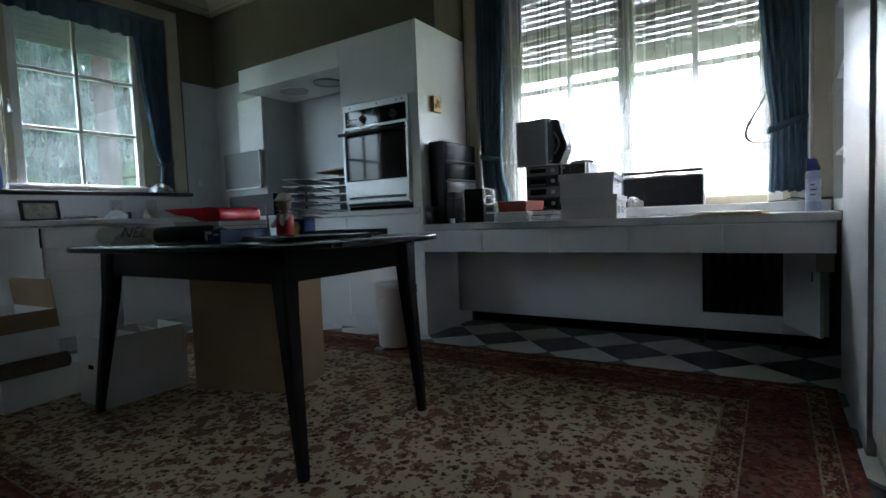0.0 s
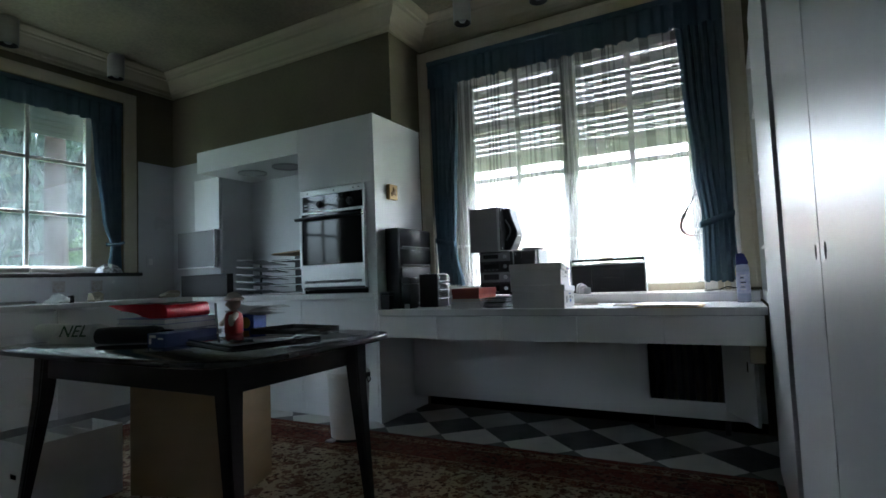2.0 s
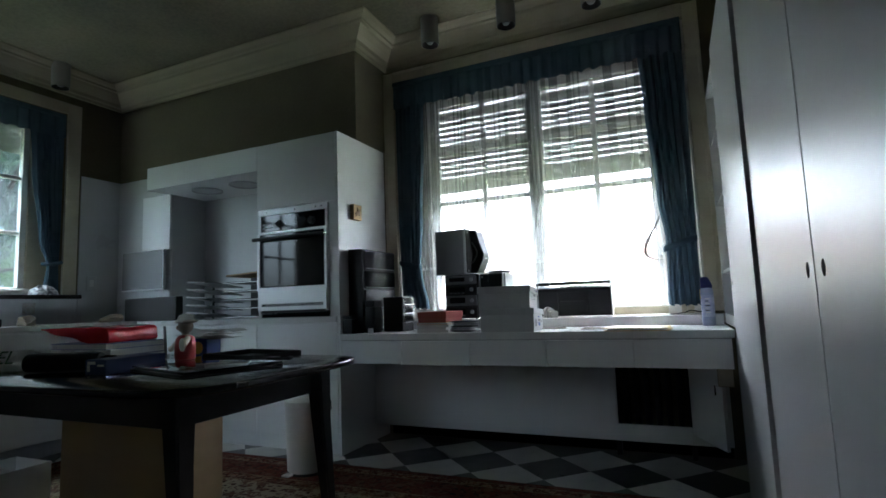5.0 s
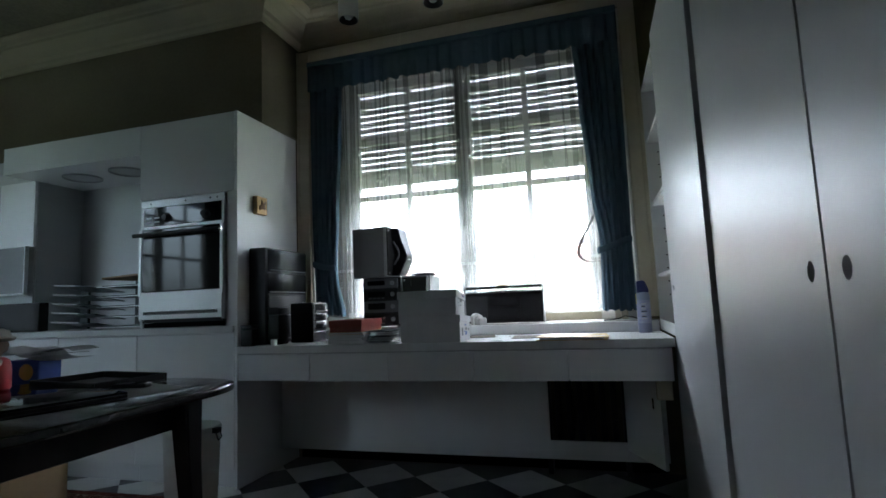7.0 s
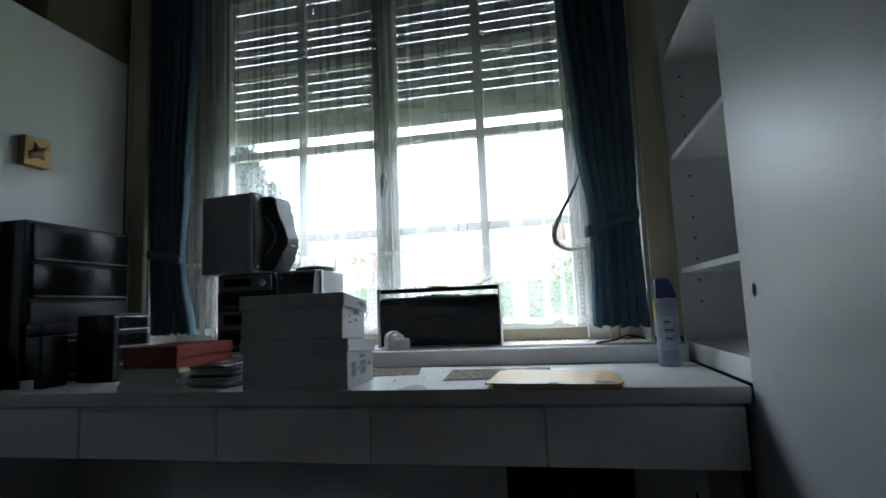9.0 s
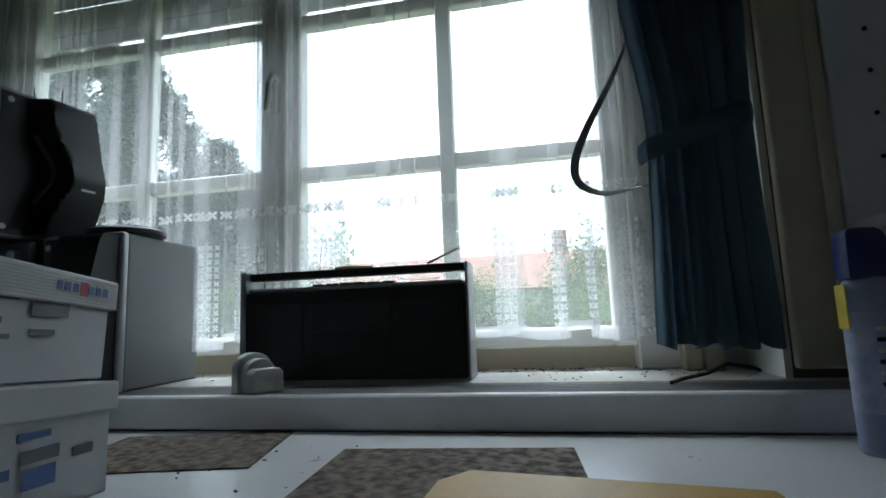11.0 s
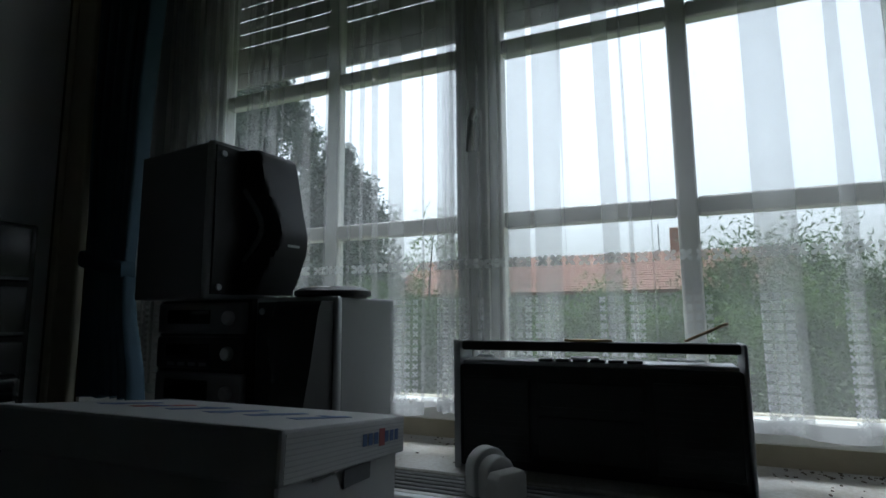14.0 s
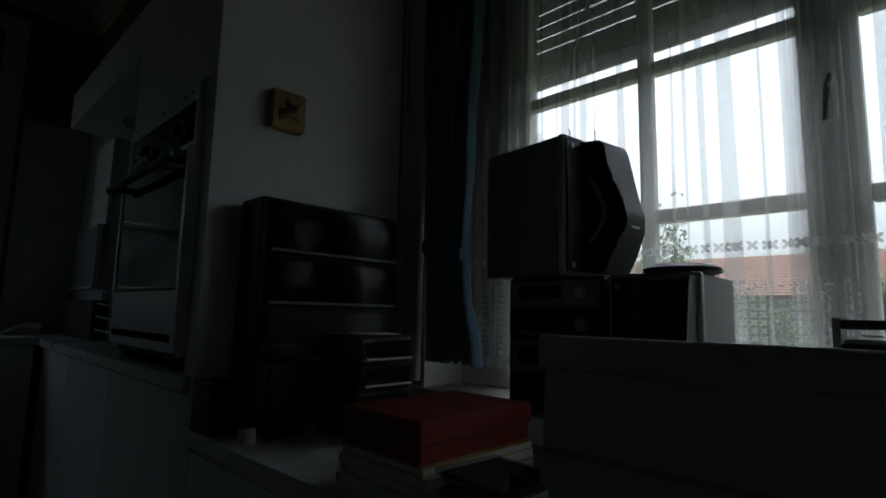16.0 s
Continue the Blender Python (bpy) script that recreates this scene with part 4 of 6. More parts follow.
upp, lid = shoe_box((0.972, 0.022, D0 + 0.1375), 1.0, 0.325, 0.20, 0.130, 0.040, 0.012, 3.9, "white cardboard box with a ribbed lid, on another box")
for k, (y0, y1, z0, z1) in enumerate(((0.045, 0.075, 0.085, 0.09), (0.05, 0.06, 0.06, 0.067), (0.09, 0.135, 0.07, 0.085), (0.05, 0.07, 0.045, 0.05), (0.09, 0.12, 0.05, 0.056))):
    part("print", box(0.3212, y0, z0, 0.3218, y1, z1), GREY_VINYL, upp)
for k in range(9):
    part("rib", crushed(box(0.3245, 0.004, 0.0925 + k * 0.0039, 0.3256, 0.196, 0.0950 + k * 0.0039), 0.20, 0.13, 0.012), PAPER, lid)
for k in range(7):
    big = k == 3
    part("print", crushed(box(0.3258, 0.112 + k * 0.0105 - 0.001 * big, 0.106 - 0.003 * big, 0.3262, 0.119 + k * 0.0105 + 0.003 * big, 0.117 + 0.003 * big), 0.20, 0.13, 0.012), RED_PRINT if big else BLUE_PRINT, lid)
for k in range(6):
    part("print", crushed(prism([(0.03 + k * 0.048, 0.075), (0.045 + k * 0.048, 0.070), (0.064 + k * 0.048, 0.128), (0.052 + k * 0.048, 0.135)], 0.1302, 0.1306), 0.20, 0.13, 0.012), RED_PRINT if k == 1 else BLUE_PRINT, lid)
    part("print", crushed(box(0.036 + k * 0.048, 0.070 + 0.02 * (k % 3), 0.1307, 0.062 + k * 0.048, 0.082 + 0.02 * (k % 3), 0.1309), 0.20, 0.13, 0.012), BLUE_PRINT, lid)

# hi-fi: main unit and one loudspeaker stand on the sill, the other loudspeaker on top
hifi = thing("stereo_system", (0.66, 0.65, S0), "black and silver compact stereo unit standing on the sill", "stereo")
part("body", rounded(-0.13, -0.09, 0.008, 0.128, 0.10, 0.322, 0.008), BLACK_PLASTIC, hifi)
for z0, z1 in ((0.02, 0.09), (0.098, 0.172), (0.18, 0.245), (0.252, 0.315)):
    dk = part("deck", rounded(-0.12, -0.104, z0, 0.118, -0.088, z1, 0.005), GREY_VINYL if z0 in (0.098, 0.252) else BLACK_PLASTIC, hifi)
    part("window", box(-0.09, -0.1065, z0 + 0.02, 0.03, -0.1035, z1 - 0.014, 0.002), BLACK_GLOSS, dk)
    kb = lathe([(0.014, 0), (0.014, -0.008), (0.011, -0.012)], 16, at=(0.082, -0.104, (z0 + z1) / 2), axis="y")
    part("knob", smooth(kb), SILVER_PLASTIC, dk)
    for i in range(4):
        part("button", box(-0.085 + i * 0.03, -0.1065, z0 + 0.006, -0.065 + i * 0.03, -0.1035, z0 + 0.013, 0.001), GREY_VINYL, dk)
for sx in (-0.10, 0.10):
    part("foot", lathe([(0.012, 0), (0.012, 0.009)], 12, at=(sx, -0.06, 0)), BLACK_PLASTIC, hifi)
    part("foot", lathe([(0.012, 0), (0.012, 0.009)], 12, at=(sx, 0.07, 0)), BLACK_PLASTIC, hifi)


def loudspeaker(at, turn, label):
    """A cabinet whose dark front swells out; its front looks along -y before it is turned."""
    t = thing("loudspeaker", at, label, "loudspeaker", "stereo loudspeakers", turn)
    part("cabinet", box(-0.092, 0.0, 0.0, 0.092, 0.235, 0.322, 0.004, 2), GREY_VINYL, t)
    part("rim", rounded(-0.095, -0.018, -0.001, 0.095, 0.001, 0.324, 0.007), SILVER_PLASTIC, t)

    def wing(v):
        # edge of the swelling wing, hollowed round the driver
        return -0.34 + 0.34 * math.exp(-((v - 0.45) / 0.20) ** 2)
    own = bmesh.new()
    rows = []
    nz, nx = 24, 26
    for j in range(nz + 1):
        z = 0.008 + 0.306 * j / nz
        v = j / nz
        line = []
        for i in range(nx + 1):
            u = -1 + 2 * i / nx
            prof = ((0.0, 0.045), (0.12, 0.066), (0.30, 0.088), (0.42, 0.090), (0.6, 0.074), (0.95, 0.050), (1.0, 0.040))
            for (va, pa), (vb, pb2) in zip(prof, prof[1:]):
                if va <= v <= vb:
                    bulge = pa + (pb2 - pa) * (v - va) / (vb - va)
            ramp = min(1.0, max(0.0, (u - wing(v)) / 0.16))
            bulge *= 0.08 + 0.92 * ramp * ramp * (3 - 2 * ramp)
            line.append(own.verts.new((0.086 * u, -0.018 - bulge, z)))
        rows.append(line)
    for r0, r1 in zip(rows, rows[1:]):
        for i in range(nx):
            own.faces.new((r0[i], r0[i + 1], r1[i + 1], r1[i]))
    edge = [e for e in own.edges if e.is_boundary]
    ret = bmesh.ops.extrude_edge_only(own, edges=edge)
    for v in (g for g in ret["geom"] if isinstance(g, bmesh.types.BMVert)):
        v.co.y = -0.004
    bmesh.ops.recalc_face_normals(own, faces=own.faces[:])
    fr = part("grille", smooth(own, 60), BLACK_PLASTIC, t, "swelling black front")
    hollow = [(0.086 * (wing(k / 40) + 0.05), -0.026 - 0.030 * math.sin(math.pi * (k / 40 - 0.2) / 0.55), 0.008 + 0.306 * k / 40) for k in range(9, 30)]
    part("driver_rim", smooth(tube(hollow, 0.0062, 10)), GREY_VINYL, fr, "curved grey edge round the driver")
    for zz in (0.022, 0.296):
        part("screw", lathe([(0.007, -0.026), (0.006, -0.0285)], 12, at=(-0.072, 0, zz), axis="y"), SILVER_PLASTIC, fr)
    part("badge", box(0.030, -0.1085, 0.108, 0.062, -0.106, 0.113), SILVER_PLASTIC, fr)
    part("port", lathe([(0.012, -0.0195), (0.010, -0.021)], 14, at=(-0.07, 0, 0.30), axis="y"), BLACK_PLASTIC, fr)
    return t


loudspeaker((0.895, 0.575, S0), 2, "grey loudspeaker with a black front, standing on the sill")
loudspeaker((0.722, 0.592, S0 + 0.323), 82, "grey loudspeaker with a black front, on top of the stereo")
an = thing("wire_antenna", (0.70, 0.62, S0 + 0.647), "thin wire antenna rods on the loudspeaker", "antenna")
part("rod", tube([(-0.02, 0.0, 0), (-0.03, 0.0, 0.055)], 0.0015, 6), BLACK_PLASTIC, an)
part("rod", tube([(0.03, 0.02, 0), (0.03, 0.02, 0.045)], 0.0015, 6), BLACK_PLASTIC, an)
rem = thing("portable_disc_player", (0.925, 0.64, S0 + 0.324), "flat black portable disc player on the loudspeaker", "disc player")
part("body", smooth(lathe([(0.07, 0), (0.078, 0.004), (0.078, 0.012), (0.066, 0.018)], 36)), BLACK_PLASTIC, rem)
part("lid", smooth(lathe([(0.066, 0.0182), (0.060, 0.021), (0.01, 0.022)], 36)), BLACK_GLOSS, rem)
# radio cassette recorder with a carrying handle
rc = thing("radio_cassette_recorder", (1.424, 0.73, S0), "black portable radio cassette recorder with a carrying handle", "radio")
part("body", rounded(-0.243, -0.035, 0.004, 0.243, 0.042, 0.192, 0.006), BLACK_PLASTIC, rc)
part("top_deck", box(-0.238, -0.03, 0.1925, 0.238, 0.04, 0.200, 0.003), SILVER_PLASTIC, rc)
for sx in (-1, 1):
    part("end_cheek", rounded(sx * 0.2435, -0.037, 0.0, sx * 0.250, 0.043, 0.236, 0.003), SILVER_PLASTIC, rc)
part("handle", rounded(-0.243, -0.02, 0.218, 0.243, 0.006, 0.236, 0.004), BLACK_PLASTIC, rc)
for x0 in (-0.235, 0.105):
    gr = part("speaker_grille", box(x0, -0.038, 0.02, x0 + 0.13, -0.0345, 0.17, 0.003), BLACK_PLASTIC, rc)
    for k in range(12):
        part("grille_bar", box(x0 + 0.008, -0.0388, 0.03 + k * 0.0115, x0 + 0.122, -0.0378, 0.034 + k * 0.0115), BLACK_PLASTIC, gr)
part("cassette_door", rounded(-0.09, -0.040, 0.03, 0.09, -0.0345, 0.105, 0.003), BLACK_PLASTIC, rc)
part("dial", box(-0.09, -0.0385, 0.12, 0.09, -0.0345, 0.165, 0.002), BLACK_PLASTIC, rc)
for k in range(6):
    part("key", box(-0.09 + k * 0.031, -0.025, 0.2002, -0.064 + k * 0.031, 0.0, 0.205, 0.001), BLACK_PLASTIC, rc)
for x, w in ((-0.21, 0.03), (-0.03, 0.05), (0.12, 0.07)):
    part("paper_scrap", moved(box(0, 0, 0, w, 0.03, 0.001), pose(x, -0.028, 0.2053, 4, 0, 8)), PAPER, rc)
single("stick", moved(box(0, 0, 0, 0.075, 0.012, 0.004, 0.001), pose(0, 0, 0, 0, -24, 0)), CARDBOARD, "thin wooden stick lying over the radio handle", "stick", (1.585, 0.722, S0 + 0.2365), 5)
single("dry_leaf", moved(prism([(0, 0), (0.03, 0.012), (0.07, 0.008), (0.085, -0.002), (0.05, -0.012), (0.02, -0.01)], 0, 0.004), pose(0, 0, 0)), MANILA, "curled dry leaf on the radio handle", "leaf", (1.38, 0.723, S0 + 0.2365))
# moulded cap on the sill: a ridged arch
cap = thing("plug_adapter", (1.292, 0.567, S0), "small grey moulded plastic cap on the sill", "cap", "", -32)


def arch(w, h, k=14):
    """A round-topped outline of half-width w and height h."""
    return [(-w, 0.0)] + [(-w * math.cos(math.pi * i / k), h - w * 0.9 + w * 0.9 * math.sin(math.pi * i / k)) for i in range(k + 1)] + [(w, 0.0)]


part("shell", smooth(prism(arch(0.036, 0.072), -0.038, -0.014, axis="x", bevel=0.003), 50), CERAMIC, cap)
part("rim", smooth(prism(arch(0.029, 0.062), -0.0138, 0.010, axis="x", bevel=0.003), 50), CERAMIC, cap)
part("nose", smooth(prism([(-0.031, 0.0), (0.031, 0.0), (0.031, 0.036), (0.024, 0.044), (-0.024, 0.044), (-0.031, 0.036)], 0.0102, 0.036, axis="x", bevel=0.003), 50), CERAMIC, cap)
# drawer cabinets for small parts, their clear drawers to the room
SMOKY = glass("smoked_clear_plastic", (0.36, 0.37, 0.38), 0.02, 0.18)
tow = thing("drawer_tower", (0.08, 0.305, D0), "black plastic tower with clear drawers, against the oven cabinet", "drawer tower")
part("shell", box(-0.062, -0.223, 0, 0.050, 0.223, 0.572, 0.006, 2), BLACK_PLASTIC, tow)
for z0, z1 in ((0.43, 0.562), (0.30, 0.42), (0.16, 0.29), (0.02, 0.15)):
    dr = part("clear_drawer", rounded(0.0505, -0.205, z0, 0.064, 0.205, z1, 0.006), SMOKY if z0 > 0.25 else BLACK_PLASTIC, tow)
    part("grip", box(0.0645, -0.20, z0 + 0.004, 0.071, 0.20, z0 + 0.012, 0.002), GREY_VINYL, dr)
cdr = thing("small_drawer_unit", (0.29, 0.305, D0), "small black unit with three clear drawers", "drawer unit")
part("shell", box(-0.085, -0.082, 0, 0.066, 0.082, 0.235, 0.006, 2), BLACK_PLASTIC, cdr)
for k in range(3):
    z0 = 0.055 + k * 0.06
    dr = part("clear_drawer", rounded(0.0665, -0.078, z0, 0.082, 0.078, z0 + 0.052, 0.005), CLEAR_PLASTIC, cdr)
    part("lip", box(0.0825, -0.07, z0 + 0.004, 0.086, 0.07, z0 + 0.009, 0.001), PAPER, dr)
part("top_card", box(-0.03, -0.04, 0.2355, 0.05, 0.06, 0.2385), PAPER, cdr)
for at, hx, hy, h, lab in (((0.185, 0.13, D0), 0.035, 0.05, 0.215, "upright black plastic case on the desk"), ((0.055, 0.035, D0), 0.04, 0.03, 0.12, "low black plastic case beside the oven cabinet")):
    bc = thing("black_case", at, lab, "case")
    part("body", rounded(-hx, -hy, 0, hx, hy, h * 0.8, 0.006), BLACK_PLASTIC, bc)
    part("lid", rounded(-hx, -hy, h * 0.8 + 0.001, hx, hy, h, 0.006), BLACK_PLASTIC, bc)
single("small_tin", smooth(lathe([(0.018, 0), (0.018, 0.034)], 18)), GREY_METAL, "small pale metal tin on the desk", "tin", (0.215, 0.04, D0))
z = D0
for k, (w, d, h, t, m) in enumerate(((0.215, 0.29, 0.017, 1, PAPER), (0.205, 0.28, 0.016, -3, BOXBOARD), (0.21, 0.285, 0.015, 2, PAPER), (0.205, 0.275, 0.014, -1, MANILA))):
    bk = thing("book", (0.66, 0.185, z), "pale paperback in the stack under the red box", "book", "books on the desk", t)
    part("page_block", box(-w / 2 + 0.003, -d / 2 + 0.003, 0.002, w / 2 - 0.001, d / 2 - 0.003, h - 0.002), PAPER, bk)
    cv = box(-w / 2, -d / 2, 0, w / 2, d / 2, 0.0018)
    box(-w / 2, -d / 2, h - 0.0018, w / 2, d / 2, h, bm=cv)
    box(-w / 2, -d / 2, 0.0018, -w / 2 + 0.002, d / 2, h - 0.0018, bm=cv)
    part("cover", cv, m, bk)
    z += h + 0.0002
rb = thing("red_box", (0.658, 0.185, z), "flat red cardboard box on a stack of books", "box", "", 0)
part("base", box(-0.095, -0.138, 0, 0.095, 0.138, 0.06, 0.002), RED_BOX, rb)
part("lid", box(-0.099, -0.142, 0.028, 0.099, 0.142, 0.066, 0.003, 2), RED_BOX, rb)
zz = D0
for k in range(7):
    c = thing("disc_case", (0.855 + rng.uniform(-0.008, 0.008), 0.115 + rng.uniform(-0.01, 0.01), zz), "clear plastic disc case in an untidy stack", "disc case", "stack of disc cases", rng.uniform(-9, 9))
    part("case", box(-0.07, -0.062, 0, 0.07, 0.062, 0.0095, 0.001), CLEAR_PLASTIC, c)
    part("insert", box(-0.058, -0.059, 0.0025, 0.066, 0.059, 0.007), PAPER if k % 3 else BLACK_PLASTIC, c)
    zz += 0.0098
# bottle of cleaner
bt = thing("spray_bottle", (2.222, 0.405, D0), "white and blue cleaner bottle with a blue cap", "bottle")
body = lathe([(0.030, 0), (0.034, 0.004), (0.034, 0.19), (0.031, 0.205), (0.022, 0.216)], 28)
for v in body.verts:
    v.co.y *= 0.72
part("body", smooth(body), material("pale_blue_plastic", (0.34, 0.38, 0.54), 0.35, second=(0.28, 0.32, 0.48), scale=12), bt)
lb = lathe([(0.0345, 0.05), (0.0345, 0.17)], 28, caps=False)
for v in lb.verts:
    v.co.y *= 0.725
label = part("label", smooth(lb), material("printed_label", (0.36, 0.40, 0.58), 0.4, second=(0.50, 0.54, 0.66), scale=30, mix=0.2), bt)
for k in range(7):
    part("print", box(-0.014, -0.0258, 0.07 + k * 0.013, 0.012 - 0.004 * (k % 3), -0.0252, 0.075 + k * 0.013), BLACK_PLASTIC if k % 2 else PAPER, label)
part("yellow_mark", box(-0.0352, -0.012, 0.15, -0.0335, 0.010, 0.204), material("yellow_label", (0.70, 0.55, 0.04), 0.5), bt)
capb = prism([(-0.030, 0.210), (0.030, 0.210), (0.030, 0.226), (0.014, 0.268), (0.006, 0.274), (-0.024, 0.274), (-0.029, 0.268)], -0.018, 0.018, axis="y", bevel=0.004)
part("cap", smooth(capb), material("navy_plastic", (0.020, 0.030, 0.17), 0.35, scale=8), bt, "blue cap")
# yellow folder, mats, crumbs
fo = thing("folder", (1.868, 0.105, D0), "worn yellow card folder lying on the desk edge", "folder", "", -3)
part("back_cover", prism([(-0.165, -0.14), (0.155, -0.14), (0.163, -0.10), (0.16, 0.125), (-0.15, 0.14), (-0.165, 0.11)], 0.0, 0.003), MANILA, fo)
part("page_block", box(-0.15, -0.13, 0.0032, 0.14, 0.12, 0.012), PAPER, fo)
part("front_cover", moved(prism([(-0.168, -0.142), (0.150, -0.140), (0.166, -0.11), (0.150, 0.12), (-0.14, 0.14), (-0.166, 0.10)], 0.0, 0.003, bevel=0.0008), pose(0, 0, 0.0125, 0, 0.6, 0)), MANILA, fo)
part("torn_patch", moved(box(0.09, -0.118, 0, 0.14, -0.096, 0.0008), pose(0, 0, 0.0160, 0, 0, 4)), PAPER, fo)
part("elastic", moved(box(-0.012, -0.135, 0, 0.012, -0.128, 0.001), pose(0, 0, 0.0160)), BLACK_PLASTIC, fo)
MAT = material("brown_printed_mat", (0.06, 0.045, 0.036), 0.85, spec=0.2, second=(0.22, 0.18, 0.14), scale=60, mix=0.25, bump=0.1)
single("place_mat", box(-0.16, -0.12, 0, 0.16, 0.12, 0.002), MAT, "brown patterned paper mat on the desk", "mat", (1.70, 0.285, D0), 4)
single("place_mat", box(-0.14, -0.11, 0, 0.14, 0.11, 0.002), MAT, "brown patterned paper mat on the desk", "mat", (1.28, 0.375, D0), 12)
own = bmesh.new()
for k in range(190):
    x, y, zb = rng.uniform(1.35, 1.6), rng.uniform(0.05, 0.42), D0
    q = rng.uniform(0.0008, 0.0022)
    if k > 18:
        # most of the sill's dirt has gathered along the frame
        x, zb = rng.uniform(0.9, 2.18), S0
        y = 0.90 - abs(rng.gauss(0, 0.028)) if k < 130 else rng.uniform(0.68, 0.89)
        if k % 3 == 0:
            x = rng.gauss(1.86, 0.10)
    a = rng.uniform(0, 180)
    join(own, moved(box(-q * rng.uniform(1, 2.2), -q * 0.7, 0, q * rng.uniform(1, 2.2), q * 0.7, q * 0.8), pose(x, y, zb, 0, 0, a)))
single("crumbs", own, DUST, "dark crumbs and dust on desk and sill", "debris", kind="stuff")
single("cable", smooth(tube([(2.02, 0.60, S0 + 0.004), (2.05, 0.65, S0 + 0.004), (2.10, 0.69, S0 + 0.008), (2.14, 0.71, S0 + 0.022), (2.19, 0.73, S0 + 0.012), (2.21, 0.76, S0 + 0.004)], 0.0035, 8)), BLACK_PLASTIC, "thin black cable lying on the sill", "cable")
single("cable", smooth(tube([(0.45, 0.72, S0 + 0.003), (0.50, 0.67, S0 + 0.003), (0.53, 0.66, S0 + 0.012), (0.56, 0.68, S0 + 0.03), (0.57, 0.71, S0 + 0.02)], 0.003, 8)), BLACK_PLASTIC, "thin black cable lying on the sill", "cable")
# shutter strap hanging from the window frame behind the curtain
knots = [Vector(p) for p in ((2.06, 0.70, 1.62), (2.03, 0.70, 1.54), (1.985, 0.72, 1.44), (1.935, 0.742, 1.355), (1.903, 0.755, 1.285), (1.905, 0.752, 1.235), (1.945, 0.73, 1.203), (2.0, 0.70, 1.20), (2.06, 0.67, 1.206), (2.09, 0.66, 1.21))]
pts = []
for i in range(25):
    f = i / 24 * 6.999 + 1
    k = int(f)
    f -= k
    p0, p1, p2, p3 = knots[k - 1:k + 3]
    pts.append(tuple(0.5 * (2 * p1 + (p2 - p0) * f + (2 * p0 - 5 * p1 + 4 * p2 - p3) * f * f + (3 * p1 - p0 - 3 * p2 + p3) * f ** 3)))
own = bmesh.new()
rings = []
for i, p in enumerate(pts):
    q, r = Vector(pts[max(0, i - 1)]), Vector(pts[min(24, i + 1)])
    side = (r - q).normalized().cross(Vector((0, 1, 0))).normalized()
    tw = math.cos(math.pi * i / 24 * 1.1)
    wv = Vector((0, 1, 0)) * 0.008 * abs(tw) + side * 0.008 * math.sin(math.pi * i / 24)
    nv = side * 0.001
    rings.append([own.verts.new(Vector(p) + a * wv + b * nv) for a, b in ((-1, -1), (1, -1), (1, 1), (-1, 1))])
for r0, r1 in zip(rings, rings[1:]):
    for j in range(4):
        own.faces.new((r0[j], r0[(j + 1) % 4], r1[(j + 1) % 4], r1[j]))
bmesh.ops.recalc_face_normals(own, faces=own.faces[:])
single("shutter_strap", smooth(own, 60), STRAP, "grey webbing shutter strap hanging in a loop", "strap")
# small gilt holder on the side of the oven tower
gh = thing("wall_ornament", (0.001, 0.19, 1.578), "small gilt box with a raised bird, on the cabinet side", "ornament")
part("box", box(0.0, -0.048, 0, 0.034, 0.052, 0.11, 0.003, 2), BRASS, gh)
part("relief", moved(smooth(prism([(-0.03, 0.02), (0.0, 0.035), (0.028, 0.03), (0.02, 0.055), (0.036, 0.085), (0.01, 0.07), (-0.012, 0.088), (-0.01, 0.06), (-0.034, 0.05)], 0.0345, 0.041, axis="x", bevel=0.002)), pose(0, 0, 0)), material("dark_bronze", (0.16, 0.10, 0.05), 0.4, metal=0.6), gh)

# ---- ceiling spots ----
for x, y in ((0.58, 0.34), (1.15, 0.345), (1.71, 0.355), (-2.37, -0.45), (-2.37, -1.215)):
    s = thing("ceiling_spotlight", (x, y, 2.82), "grey cylindrical ceiling spotlight, switched off", "ceiling light", "ceiling spotlights")
    cyl = lathe([(0.062, 0.0), (0.064, 0.004), (0.064, 0.199)], 28, caps=False)
    lathe([(0.064, 0.196), (0.01, 0.199)], 28, bm=cyl)
    part("shade", smooth(cyl), material("grey_lacquer", (0.26, 0.26, 0.23), 0.45), s)
    part("reflector", smooth(lathe([(0.061, 0.001), (0.045, 0.05), (0.02, 0.07)], 24, caps=False)), BLACK_PLASTIC, s)
    part("bulb", smooth(lathe([(0.016, 0.07), (0.03, 0.03), (0.02, 0.012), (0.002, 0.008)], 18)), GREY_VINYL, s)

# ---- on and under the dining table ----
T0 = 0.7625
fl = thing("writing_case", (0.46, -1.52, T0), "dark glossy folded writing case on the table", "case", "", -16)
part("back", rounded(-0.26, -0.18, 0, 0.26, 0.18, 0.010, 0.004), BLACK_WOOD, fl)
part("front", moved(rounded(-0.25, -0.175, 0, 0.25, 0.175, 0.009, 0.004), pose(0.005, 0.004, 0.0102, 0, 0.6, 1)), BLACK_GLOSS, fl)
tr = thing("serving_tray", (0.40, -1.20, T0), "dark shallow tray on the table", "tray", "", -10)
part("base", box(-0.17, -0.12, 0, 0.17, 0.12, 0.004, 0.001), BLACK_WOOD, tr)
